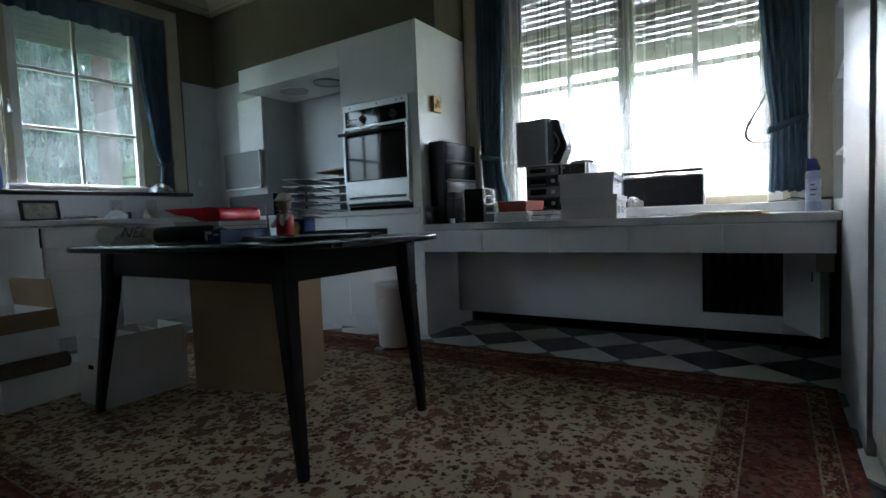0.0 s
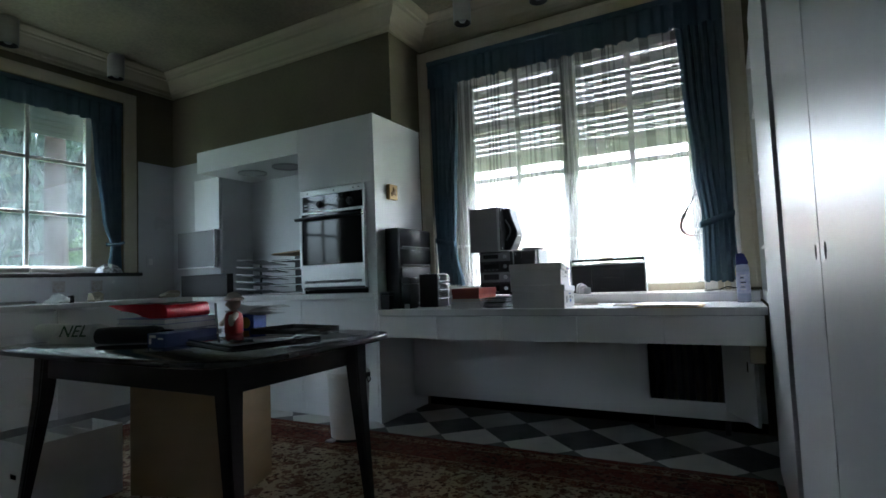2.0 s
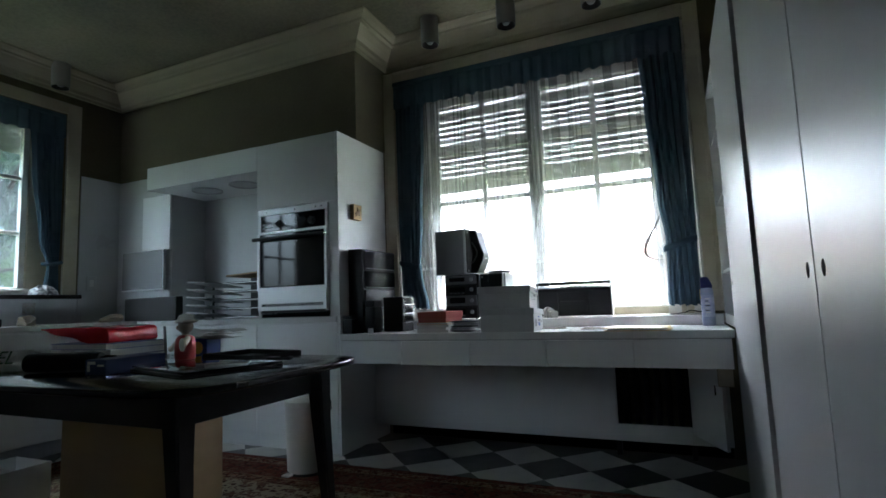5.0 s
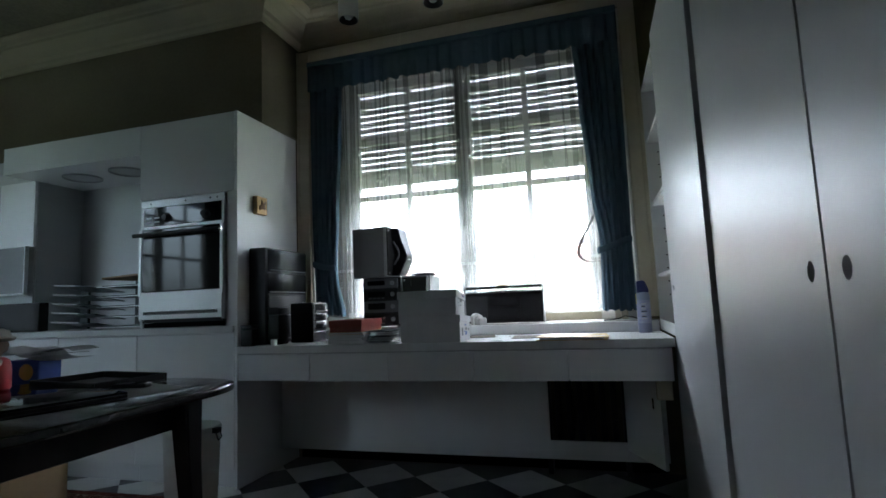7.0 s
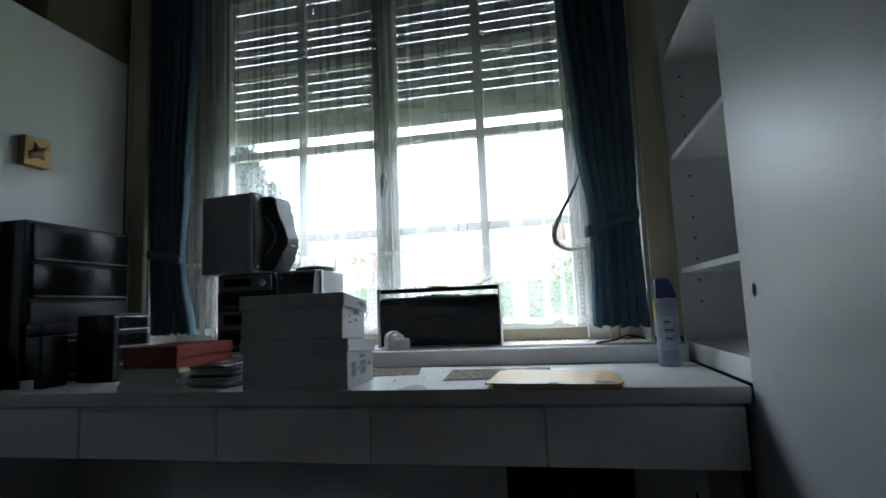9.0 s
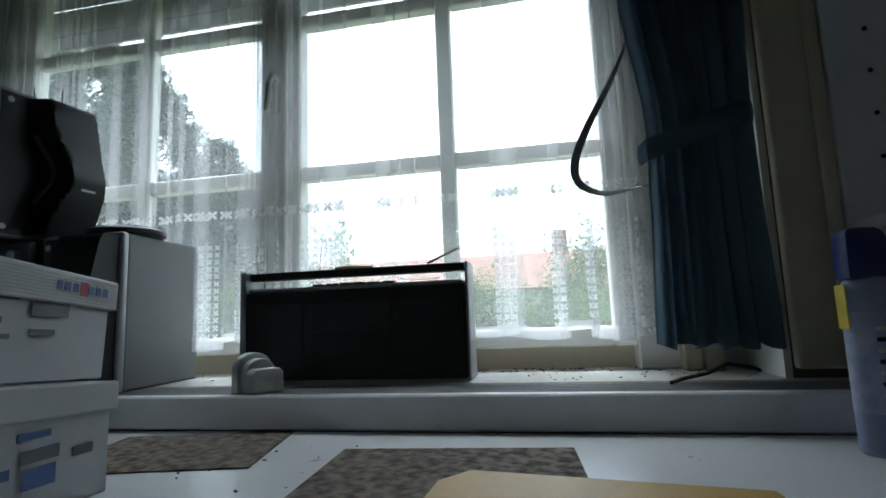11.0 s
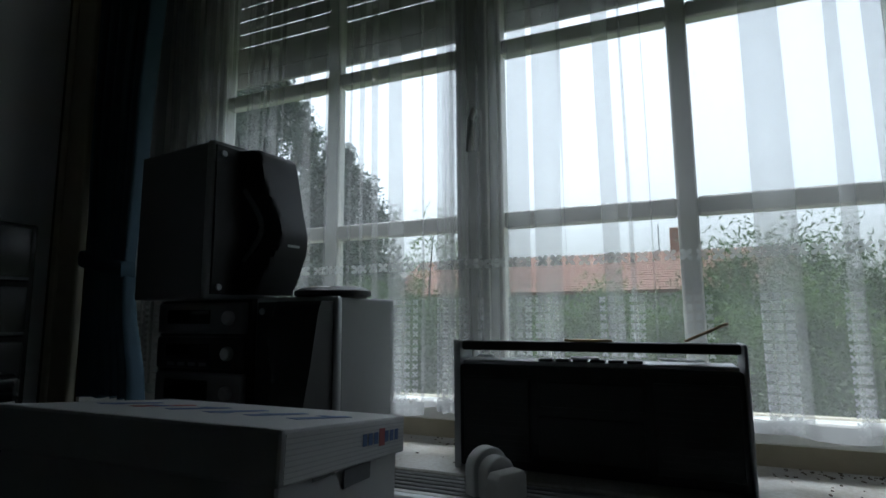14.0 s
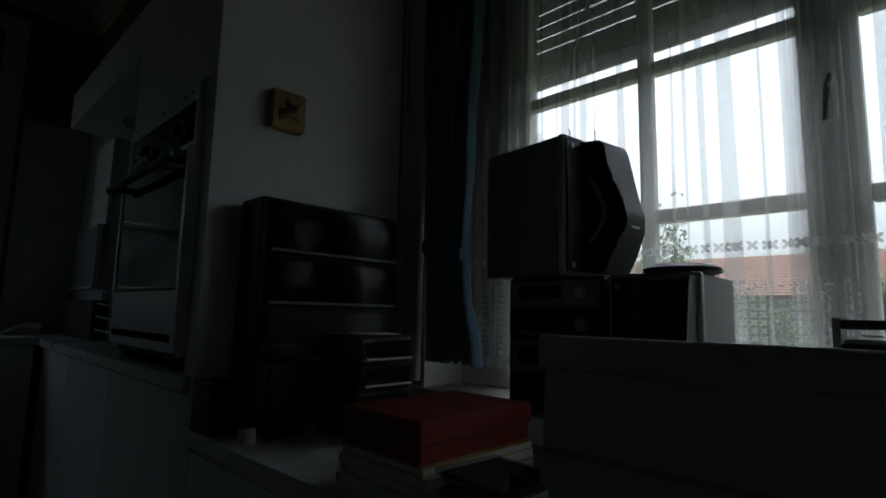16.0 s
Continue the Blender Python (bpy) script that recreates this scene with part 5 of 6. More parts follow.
for b in (box(-0.17, -0.12, 0.0042, 0.17, -0.112, 0.026, 0.002), box(-0.17, 0.112, 0.0042, 0.17, 0.12, 0.026, 0.002), box(-0.17, -0.1115, 0.0042, -0.162, 0.1115, 0.026, 0.002), box(0.162, -0.1115, 0.0042, 0.17, 0.1115, 0.026, 0.002)):
    part("rim", b, BLACK_WOOD, tr)
ph = thing("telephone", (0.60, -1.26, T0), "small black mobile telephone on the table", "telephone", "", 20)
part("body", rounded(-0.05, -0.022, 0, 0.05, 0.022, 0.014, 0.004), BLACK_PLASTIC, ph)
part("screen", box(0.005, -0.017, 0.0142, 0.04, 0.017, 0.0148), OVEN_GLASS, ph)
single("paper_sheet", moved(box(-0.13, -0.10, 0, 0.13, 0.10, 0.001), pose(0, 0, 0)), GREY_VINYL, "grey sheet lying near the table edge", "paper", (0.66, -1.30, T0), -18)
bb = thing("blue_carton", (0.225, -1.63, T0), "slim blue printed carton on the table", "carton", "", 4)
part("body", box(-0.05, -0.12, 0, 0.05, 0.12, 0.052, 0.002), NAVY, bb)
part("print", box(-0.038, -0.1206, 0.036, 0.0, -0.1201, 0.046), PAPER, bb)
part("print", box(-0.04, -0.1206, 0.012, -0.026, -0.1201, 0.034), PAPER, bb)
part("print", box(0.01, -0.1206, 0.03, 0.04, -0.1201, 0.036), PAPER, bb)
rl = thing("umbrella", (-0.02, -1.70, T0 + 0.037), "folded black umbrella in its sleeve on the table", "umbrella", "", 26)
part("sleeve", smooth(lathe([(0.012, -0.14), (0.033, -0.132), (0.036, -0.08), (0.035, 0.06), (0.037, 0.10), (0.030, 0.132)], 22, axis="x")), BLACK_PLASTIC, rl)
part("handle", smooth(lathe([(0.016, 0.1325), (0.02, 0.15), (0.018, 0.18), (0.008, 0.186)], 16, axis="x")), BLACK_GLOSS, rl)
z = T0
for k, (w, d, h, t, m) in enumerate(((0.40, 0.29, 0.022, 3, PAPER), (0.38, 0.28, 0.018, -2, NAVY), (0.36, 0.27, 0.025, 5, PAPER), (0.36, 0.26, 0.024, 0, BLUE_PLASTIC))):
    bk = thing("book", (-0.20, -1.42, z), "large flat book in the pile on the table", "book", "books on the table", t)
    part("page_block", box(-w / 2 + 0.004, -d / 2 + 0.004, 0.002, w / 2 - 0.004, d / 2 - 0.001, h - 0.002), PAPER, bk)
    cv = box(-w / 2, -d / 2, 0, w / 2, d / 2, 0.0018)
    box(-w / 2, -d / 2, h - 0.0018, w / 2, d / 2, h, bm=cv)
    part("cover", cv, m, bk)
    z += h + 0.0002


def crumpled(nx, ny, fx, fy, height, seed, power=2.2):
    """A soft closed heap: a draped top over a flat underside."""
    rg = random.Random(seed)
    off = Vector((rg.uniform(0, 50), rg.uniform(0, 50), 0))
    own = bmesh.new()
    grid = []
    for j in range(ny + 1):
        line = []
        for i in range(nx + 1):
            u, v = -1 + 2 * i / nx, -1 + 2 * j / ny
            edge = max(0.0, 1 - (abs(u) ** power + abs(v) ** power))
            n = noise.noise(Vector((u * 2.3, v * 2.3, 0)) + off) * 0.5 + 0.3 * noise.noise(Vector((u * 6, v * 6, 3)) + off)
            ridge = abs(noise.noise(Vector((u * 4, v * 4, 9)) + off))
            r = 1 + 0.12 * noise.noise(Vector((u * 3, v * 3, 5)) + off)
            line.append(own.verts.new((u * fx * r, v * fy * r, height * (edge ** 0.5) * (0.75 + 0.5 * n + 0.3 * ridge))))
        grid.append(line)
    for r0, r1 in zip(grid, grid[1:]):
        for i in range(nx):
            own.faces.new((r0[i], r0[i + 1], r1[i + 1], r1[i]))
    ret = bmesh.ops.extrude_face_region(own, geom=own.faces[:])
    for v in (g for g in ret["geom"] if isinstance(g, bmesh.types.BMVert)):
        v.co.z = 0
    bmesh.ops.recalc_face_normals(own, faces=own.faces[:])
    return smooth(own, 70)


fold = prism([(-0.235, 0.058), (-0.228, 0.064), (0.05, 0.066), (0.12, 0.060), (0.135, 0.048), (0.14, 0.008), (0.13, 0.0), (0.02, 0.0), (-0.10, 0.028)], -0.12, 0.12, axis="y", bevel=0.004)
bmesh.ops.subdivide_edges(fold, edges=[e for e in fold.edges if e.calc_length() > 0.1], cuts=6, use_grid_fill=True)
for v in fold.verts:
    v.co.z = max(0.0, v.co.z + 0.008 * noise.noise(v.co * 14) * (v.co.z > 0.01))
    v.co.x += 0.012 * noise.noise(v.co * 9 + Vector((3, 1, 0)))
single("red_bag", smooth(fold, 40), RED_PLASTIC, "folded red plastic bag on a pile of books", "bag", (-0.20, -1.42, z), 8)
wb = thing("plastic_bag", (-0.43, -1.66, T0), "white crumpled plastic bag with green lettering", "bag", "", 12)
part("bag", crumpled(44, 30, 0.15, 0.12, 0.080, 7, 2.6), FILM, wb)
rollup = lathe([(0.012, -0.005), (0.040, 0.0), (0.044, 0.03), (0.042, 0.10), (0.036, 0.17), (0.020, 0.20)], 22, axis="x")
for v in rollup.verts:
    v.co.z = max(0.0, v.co.z * 0.95 + 0.041 + 0.006 * noise.noise(v.co * 30))
part("rolled_end", moved(smooth(rollup), pose(-0.21, -0.06, 0.0005, 0, 0, 14)), FILM, wb)
txt = bpy.data.curves.new("lettering", "FONT")
txt.body = "NEL"
txt.size = 0.078
txt.extrude = 0.0006
lt = new("lettering", txt)
deps = bpy.context.evaluated_depsgraph_get()
lm = bpy.data.meshes.new_from_object(lt.evaluated_get(deps))
bpy.data.objects.remove(lt)
GREEN_INK = material("green_ink", (0.02, 0.11, 0.05), 0.5)
lm.materials.clear()
lm.materials.append(GREEN_INK)
lo = new("lettering", lm)
lo.parent = wb
lo.matrix_local = pose(-0.01, -0.124, 0.030, 62, 0, 8)
# painted figurine: one plain body
own = lathe([(0.034, 0), (0.038, 0.006), (0.038, 0.06), (0.034, 0.088), (0.026, 0.098), (0.012, 0.104), (0.014, 0.110), (0.026, 0.122), (0.029, 0.140), (0.024, 0.156), (0.012, 0.164)], 24)
lathe([(0.014, 0.148), (0.040, 0.154), (0.043, 0.161), (0.032, 0.168), (0.027, 0.184), (0.010, 0.191)], 22, own, at=(0.006, 0, 0))
tube([(-0.024, 0, 0.092), (-0.050, -0.008, 0.076), (-0.078, -0.016, 0.050), (-0.10, -0.02, 0.040)], 0.012, 10, own)
tube([(0.024, 0, 0.092), (0.052, -0.012, 0.084), (0.070, -0.032, 0.066)], 0.012, 10, own)
lathe([(0.010, 0), (0.026, 0.005), (0.026, 0.011), (0.010, 0.016)], 16, own, at=(0.074, -0.045, 0.066), axis="y")
lathe([(0.004, 0), (0.009, 0.004), (0.004, 0.010)], 10, own, at=(0, -0.035, 0.134), axis="y")
for sx in (-1, 1):
    lathe([(0.009, 0), (0.013, 0.003), (0.009, 0.006)], 10, own, at=(sx * 0.028, -0.004, 0.136), axis="x")
FIG = bpy.data.materials.new("painted_figurine")
FIG.use_nodes = True
fn, fl2 = FIG.node_tree.nodes, FIG.node_tree.links
ftc, fsep, frp = fn.new("ShaderNodeTexCoord"), fn.new("ShaderNodeSeparateXYZ"), fn.new("ShaderNodeValToRGB")
fl2.new(ftc.outputs["Object"], fsep.inputs[0])
fmr = fn.new("ShaderNodeMapRange")
fmr.inputs["From Max"].default_value = 0.18
fl2.new(fsep.outputs[2], fmr.inputs["Value"])
fl2.new(fmr.outputs[0], frp.inputs[0])
frp.color_ramp.interpolation = "CONSTANT"
for pos, col in ((0.0, (0.42, 0.025, 0.03)), (0.52, (0.36, 0.26, 0.19)), (0.80, (0.62, 0.59, 0.52))):
    e = frp.color_ramp.elements[0] if pos == 0 else frp.color_ramp.elements.new(pos)
    e.color = (*col, 1)
frp.color_ramp.elements[-1].color = (0.62, 0.59, 0.52, 1)
fside, fgt, fmix = fn.new("ShaderNodeMath"), fn.new("ShaderNodeMath"), fn.new("ShaderNodeMix")
fside.operation, fgt.operation, fmix.data_type = "ABSOLUTE", "GREATER_THAN", "RGBA"
fgt.inputs[1].default_value = 0.040
fl2.new(fsep.outputs[0], fside.inputs[0])
fl2.new(fside.outputs[0], fgt.inputs[0])
fl2.new(fgt.outputs[0], fmix.inputs["Factor"])
fl2.new(frp.outputs[0], fmix.inputs["A"])
fmix.inputs["B"].default_value = (0.52, 0.42, 0.33, 1)
fl2.new(fmix.outputs["Result"], fn["Principled BSDF"].inputs["Base Color"])
fn["Principled BSDF"].inputs["Roughness"].default_value = 0.4
single("figurine", smooth(moved(own, Matrix.Diagonal((1.0, 1.0, 0.93, 1))), 60), FIG, "small painted figurine in red with a pale cap", "figurine", (0.29, -1.44, T0 + 0.02), -20)
single("pencil", tube([(0, 0, 0), (-0.012, 0.0, 0.13)], 0.005, 8), GREY_VINYL, "grey pencil standing against the figurine", "pencil", (0.17, -1.43, T0 + 0.0205))
b2 = thing("blue_box", (0.10, -1.19, T0), "bright blue box under loose papers", "box", "", 8)
part("body", box(-0.06, -0.045, 0, 0.06, 0.045, 0.085, 0.003), BLUE_PLASTIC, b2)
part("print", lathe([(0.027, -0.0458), (0.027, -0.0451)], 24, at=(0.012, 0, 0.045), axis="y"), MANILA, b2, "round yellow print")
for k, (t, a) in enumerate(((6, 5), (-12, -4), (20, 8))):
    own = bmesh.new()
    g = []
    for j in range(2):
        g.append([own.verts.new((-0.13 + 0.02 * i, -0.075 + 0.15 * j, 0.012 * math.sin(i * 0.5 + k) - 0.00005 * max(0, i - 6) ** 3 + 0.012)) for i in range(14)])
    for i in range(13):
        own.faces.new((g[0][i], g[0][i + 1], g[1][i + 1], g[1][i]))
    bmesh.ops.solidify(own, geom=own.faces[:], thickness=0.0006)
    single("loose_paper", smooth(own), PAPER, "loose curled sheet of paper on the blue box", "paper", (0.14 + 0.02 * k, -1.19 - 0.01 * k, T0 + 0.088 + 0.010 * k), t, "papers on the blue box")
# cartons
ct = thing("cardboard_box", (-0.402, -1.481, 0.01), "tall closed brown cardboard box under the table", "cardboard box", "", 19.5)
part("body", box(0, 0, 0, 0.553, 0.328, 0.585, 0.004, 2), CARDBOARD, ct)
part("flap", box(0.002, 0.002, 0.5855, 0.551, 0.162, 0.589), CARDBOARD, ct)
part("flap", box(0.002, 0.166, 0.5855, 0.551, 0.326, 0.589), CARDBOARD, ct)


def open_box(name, at, turn, w, d, h, mat, label, flaps, group="", inner=None):
    t = thing(name, at, label, "box", group, turn)
    th = 0.005
    part("bottom", box(th, th, 0, w - th, d - th, th), mat, t)
    for b in (box(0, 0, 0, w, th, h), box(0, d - th, 0, w, d, h), box(0, th, 0, th, d - th, h), box(w - th, th, 0, w, d - th, h)):
        part("wall", b, mat, t)
    for side, ang, ln in flaps:
        f = box(0, 0, 0, (w if side in "sn" else d) - 0.004, ln, 0.004)
        m = {"s": pose(0.002, 0, h, 180 - ang, 0, 0), "n": pose(0.002, d, h, ang, 0, 0), "e": pose(w, 0.002 + d - 0.004, h, 0, 0, -90) @ pose(0, 0, 0, ang, 0, 0), "w": pose(0, 0.002, h, 0, 0, 90) @ pose(0, 0, 0, ang, 0, 0)}[side]
        part("flap", moved(f, m), inner or mat, t)
    return t


ob = open_box("open_box", (-0.762, -1.852, 0.01), 1, 0.255, 0.395, 0.325, WHITE_CARD, "open white cardboard box with an inner divider", ())
part("divider", moved(box(0.006, 0, 0.0, 0.249, 0.004, 0.11), pose(0, 0.16, 0.205, -14, 0, 0)), WHITE_CARD, ob)
part("divider", moved(box(0.006, 0, 0.0, 0.249, 0.004, 0.11), pose(0, 0.33, 0.21, 24, 0, 0)), WHITE_CARD, ob)
part("grip_hole", box(0.10, -0.0006, 0.17, 0.15, 0.0, 0.19), VOID, ob)
open_box("cardboard_box", (-1.39, -2.19, 0.01), 8, 0.52, 0.42, 0.16, WHITE_CARD, "low white cardboard box on the floor", ())
own = tube([(-0.835, -2.30, 0.21), (-0.84, -2.08, 0.212), (-0.852, -1.86, 0.21)], 0.036, 14)
for v in own.verts:
    v.co += Vector((0, 0, 0.006 * noise.noise(v.co * 18)))
single("rolled_mat", smooth(own), material("brown_rolled_felt", (0.10, 0.07, 0.05), 0.9, second=(0.17, 0.12, 0.08), scale=14, bump=0.3), "rolled brown mat lying on the boxes", "roll")
open_box("cardboard_box", (-1.42, -2.20, 0.172), 4, 0.45, 0.33, 0.275, WHITE_CARD, "open white cardboard box with brown flaps folded out", (("n", 96, 0.15), ("e", -78, 0.09), ("s", -70, 0.09)), inner=CARDBOARD)
# pedal bin
pb = thing("pedal_bin", (0.0, -0.34, 0.01), "white enamel pedal bin beside the cabinets", "waste bin")
part("body", smooth(lathe([(0.112, 0.012), (0.118, 0.02), (0.132, 0.385), (0.134, 0.390)], 36)), ENAMEL, pb)
part("base_ring", smooth(lathe([(0.115, 0.0), (0.118, 0.004), (0.118, 0.014)], 36)), BLACK_PLASTIC, pb)
part("lid", smooth(lathe([(0.136, 0.391), (0.137, 0.401), (0.130, 0.415), (0.06, 0.425), (0.004, 0.427)], 36)), ENAMEL, pb)
part("pedal", rounded(-0.065, -0.156, 0.006, -0.015, -0.110, 0.016, 0.003), GREY_METAL, pb)
part("hinge", box(0.128, -0.02, 0.385, 0.160, 0.02, 0.410, 0.003), BLACK_PLASTIC, pb)
part("handle", tube([(0.152, -0.015, 0.395), (0.162, -0.015, 0.365), (0.155, 0.0, 0.350), (0.162, 0.015, 0.365), (0.152, 0.015, 0.395)], 0.004, 8), BLACK_PLASTIC, pb)

# ---- kitchen worktop and sill ----
W0 = 0.906
GLASS_TRAY = material("frosted_grey_plastic", (0.17, 0.19, 0.185), 0.3, scale=8)
tt = thing("letter_tray_stack", (-0.98, 0.27, W0), "stack of black letter trays holding papers", "letter trays")
for k in range(5):
    z = 0.01 + k * 0.066
    part("tray", box(-0.20, -0.16, z, 0.17, 0.14, z + 0.004), BLACK_PLASTIC, tt)
    part("tray_back", box(0.170, -0.16, z, 0.19, 0.14, z + 0.064, 0.004), BLACK_PLASTIC, tt)
    part("tray_rear", box(-0.20, 0.141, z, 0.169, 0.146, z + 0.0655), BLACK_PLASTIC, tt)
    part("tray_sheet", box(-0.18, -0.14, z + 0.0042, 0.15, 0.12, z + 0.012), BLACK_PLASTIC, tt)
    part("front_edge", box(-0.20, -0.164, z, 0.17, -0.1605, z + 0.005), GREY_METAL, tt)
part("page_block", moved(box(-0.17, -0.15, 0, 0.15, 0.12, 0.012), pose(0, 0, 0.336, 0, -3, 4)), CARDBOARD, tt)
for k in range(5):
    part("post", box(0.192, -0.15 + k * 0.002, k * 0.066, 0.20, 0.13, 0.01 + k * 0.066 + 0.062), BLACK_PLASTIC, tt)
ts = thing("letter_tray_stack", (-1.42, 0.28, W0), "fanned stack of clear letter trays", "letter trays")
for k in range(5):
    z = 0.004 + k * 0.062
    part("tray", moved(box(-0.17, -0.13, 0, 0.19, 0.13, 0.005, 0.002), pose(0.012 * k - 0.03, -0.01 * k, z + 0.024, -9, 3, 6 - 3 * k)), GLASS_TRAY, ts)
    # white strip for the light that the clear tray's front edge catches
    part("front_edge", moved(box(-0.17, -0.133, -0.001, 0.05, -0.1305, 0.007), pose(0.012 * k - 0.03, -0.01 * k, z + 0.024, -9, 3, 6 - 3 * k)), PAPER, ts)
    part("post", box(-0.165, 0.10, z - 0.004, -0.155, 0.115, z + 0.062), GLASS_TRAY, ts)
# near-black box in place of the brownish shadow where worktop meets wall
single("wall_shadow_box", box(-0.32, -0.035, 0, 0.32, 0.035, 0.20, 0.004), material("wall_shadow_dark", (0.026, 0.024, 0.023), 0.7, scale=6), "long dark box standing in for the shadow along the worktop wall", "box", (-2.05, 0.175, W0))
pf = thing("framed_photo", (-2.36, -1.39, 0.913), "small dark framed photo leaning on the worktop", "framed photo", "", 88)
TILT_M = pose(0, 0, 0, -14, 0, 0)
for b in (box(-0.12, 0, 0, 0.12, 0.015, 0.022), box(-0.12, 0, 0.138, 0.12, 0.015, 0.16), box(-0.12, 0, 0.022, -0.098, 0.015, 0.138), box(0.098, 0, 0.022, 0.12, 0.015, 0.138)):
    part("frame", moved(b, TILT_M), BLACK_WOOD, pf)
part("picture", moved(box(-0.098, 0.005, 0.022, 0.098, 0.010, 0.138), TILT_M), OLIVE_PHOTO, pf)
ct2 = thing("cutlery_tray", (-2.12, -1.24, 0.913), "shallow metal tray with loose cutlery", "tray", "", 85)
part("tray", box(-0.12, -0.05, 0, 0.12, 0.05, 0.014, 0.004), CHROME, ct2)
for k in range(4):
    part("knife", moved(box(-0.10, -0.006, 0, 0.10, 0.006, 0.003, 0.001), pose(0, -0.03 + k * 0.02, 0.0145 + 0.003 * k, 0, 0, 10 - 7 * k)), CHROME, ct2)
BEIGE = cloth("beige_rag", (0.42, 0.38, 0.29), (0.25, 0.22, 0.17), 0.1)


def scrap(fx, fy, h, seed):
    """A crushed wrapper: a lump folded into flat facets."""
    rg = random.Random(seed)
    own = bmesh.new()
    bmesh.ops.create_icosphere(own, subdivisions=3, radius=1)
    cuts = [(Vector((rg.uniform(-1, 1), rg.uniform(-1, 1), rg.uniform(-0.2, 1))).normalized(), rg.uniform(0.45, 0.85)) for _ in range(16)]
    for v in own.verts:
        p = v.co.copy()
        for n, dd in cuts:
            over = p.dot(n) - dd
            if over > 0:
                p -= n * over * 1.25
        p += Vector((0.10 * noise.noise(p * 4 + Vector((seed, 0, 0))), 0.10 * noise.noise(p * 4 + Vector((0, seed, 0))), 0.10 * noise.noise(p * 5)))
        v.co = Vector((p.x * fx, p.y * fy, max(0.0, (p.z + 0.55) * h / 1.4)))
    return own


pk = thing("plastic_packet", (-2.18, -0.98, 0.913), "crumpled clear packet with a dark end", "packet", "", 80)
part("wrap", scrap(0.095, 0.06, 0.085, 11), FILM, pk)
part("end", rounded(0.075, -0.04, 0.0, 0.10, 0.03, 0.055, 0.005), BLACK_PLASTIC, pk)
single("crumpled_cloth", scrap(0.085, 0.055, 0.085, 19), BEIGE, "crumpled beige cloth on the kitchen worktop", "cloth", (-2.22, -0.70, 0.913), 70)
single("crumpled_cloth", scrap(0.10, 0.07, 0.075, 21), BEIGE, "crumpled beige cloth on the kitchen worktop", "cloth", (-2.25, -0.05, 0.913), 70)
DECOR = material("brown_tile_print", (0.34, 0.29, 0.27), 0.35, second=(0.50, 0.48, 0.46), scale=45, mix=0.3)
for y in (-0.78, -0.49):
    so = thing("picture_tile", (XL + 0.009, y, 0.985), "wall tile with a faded brown picture above the worktop", "wall tile", "picture tiles")
    part("plate", box(0, -0.055, 0, 0.005, 0.055, 0.11, 0.002), WALLTILE, so)
    part("picture", box(0.0052, -0.045, 0.01, 0.0058, 0.045, 0.10), DECOR, so)
so = thing("wall_switch", (XL + 0.009, -0.02, 1.19), "white light switch on the tiled wall", "switch")
part("plate", box(0, -0.04, 0, 0.008, 0.04, 0.12, 0.003), WALLTILE, so)
part("rocker", box(0.0082, -0.02, 0.03, 0.013, 0.02, 0.09, 0.002), PAPER, so)
bl = thing("detergent_bottle", (-2.56, -1.585, 1.15), "blue plastic detergent bottle on the kitchen sill", "bottle")
own = lathe([(0.045, 0), (0.05, 0.006), (0.05, 0.15), (0.04, 0.19), (0.02, 0.215)], 26)
for v in own.verts:
    v.co.x *= 0.65
part("body", smooth(own), BLUE_PLASTIC, bl)
part("cap", smooth(lathe([(0.02, 0.216), (0.021, 0.245), (0.016, 0.252)], 18)), BLUE_PLASTIC, bl)
for y0, y1, r in ((-1.48, -0.96, 0.030), (-0.95, -0.46, 0.027)):
    own = tube([(-2.66, y0 + (y1 - y0) * i / 14, 1.15 + r * 0.95) for i in range(15)], r, 14)
    for v in own.verts:
        v.co += Vector((0.006 * noise.noise(v.co * 9), 0, 0.004 * noise.noise(v.co * 14)))
    single("rolled_cloth", smooth(own), WHITE_CLOTH, "white rolled cloth along the window sill", "cloth", group="rolled cloths")
FOIL = material("patterned_dark_foil", (0.10, 0.10, 0.10), 0.3, second=(0.5, 0.5, 0.5), scale=40, mix=0.15)
single("scarf", crumpled(26, 18, 0.10, 0.075, 0.085, 31), FOIL, "crumpled black and white patterned scarf on the sill", "scarf", (-2.57, -0.40, 1.15), 85)

# ---- rug ----


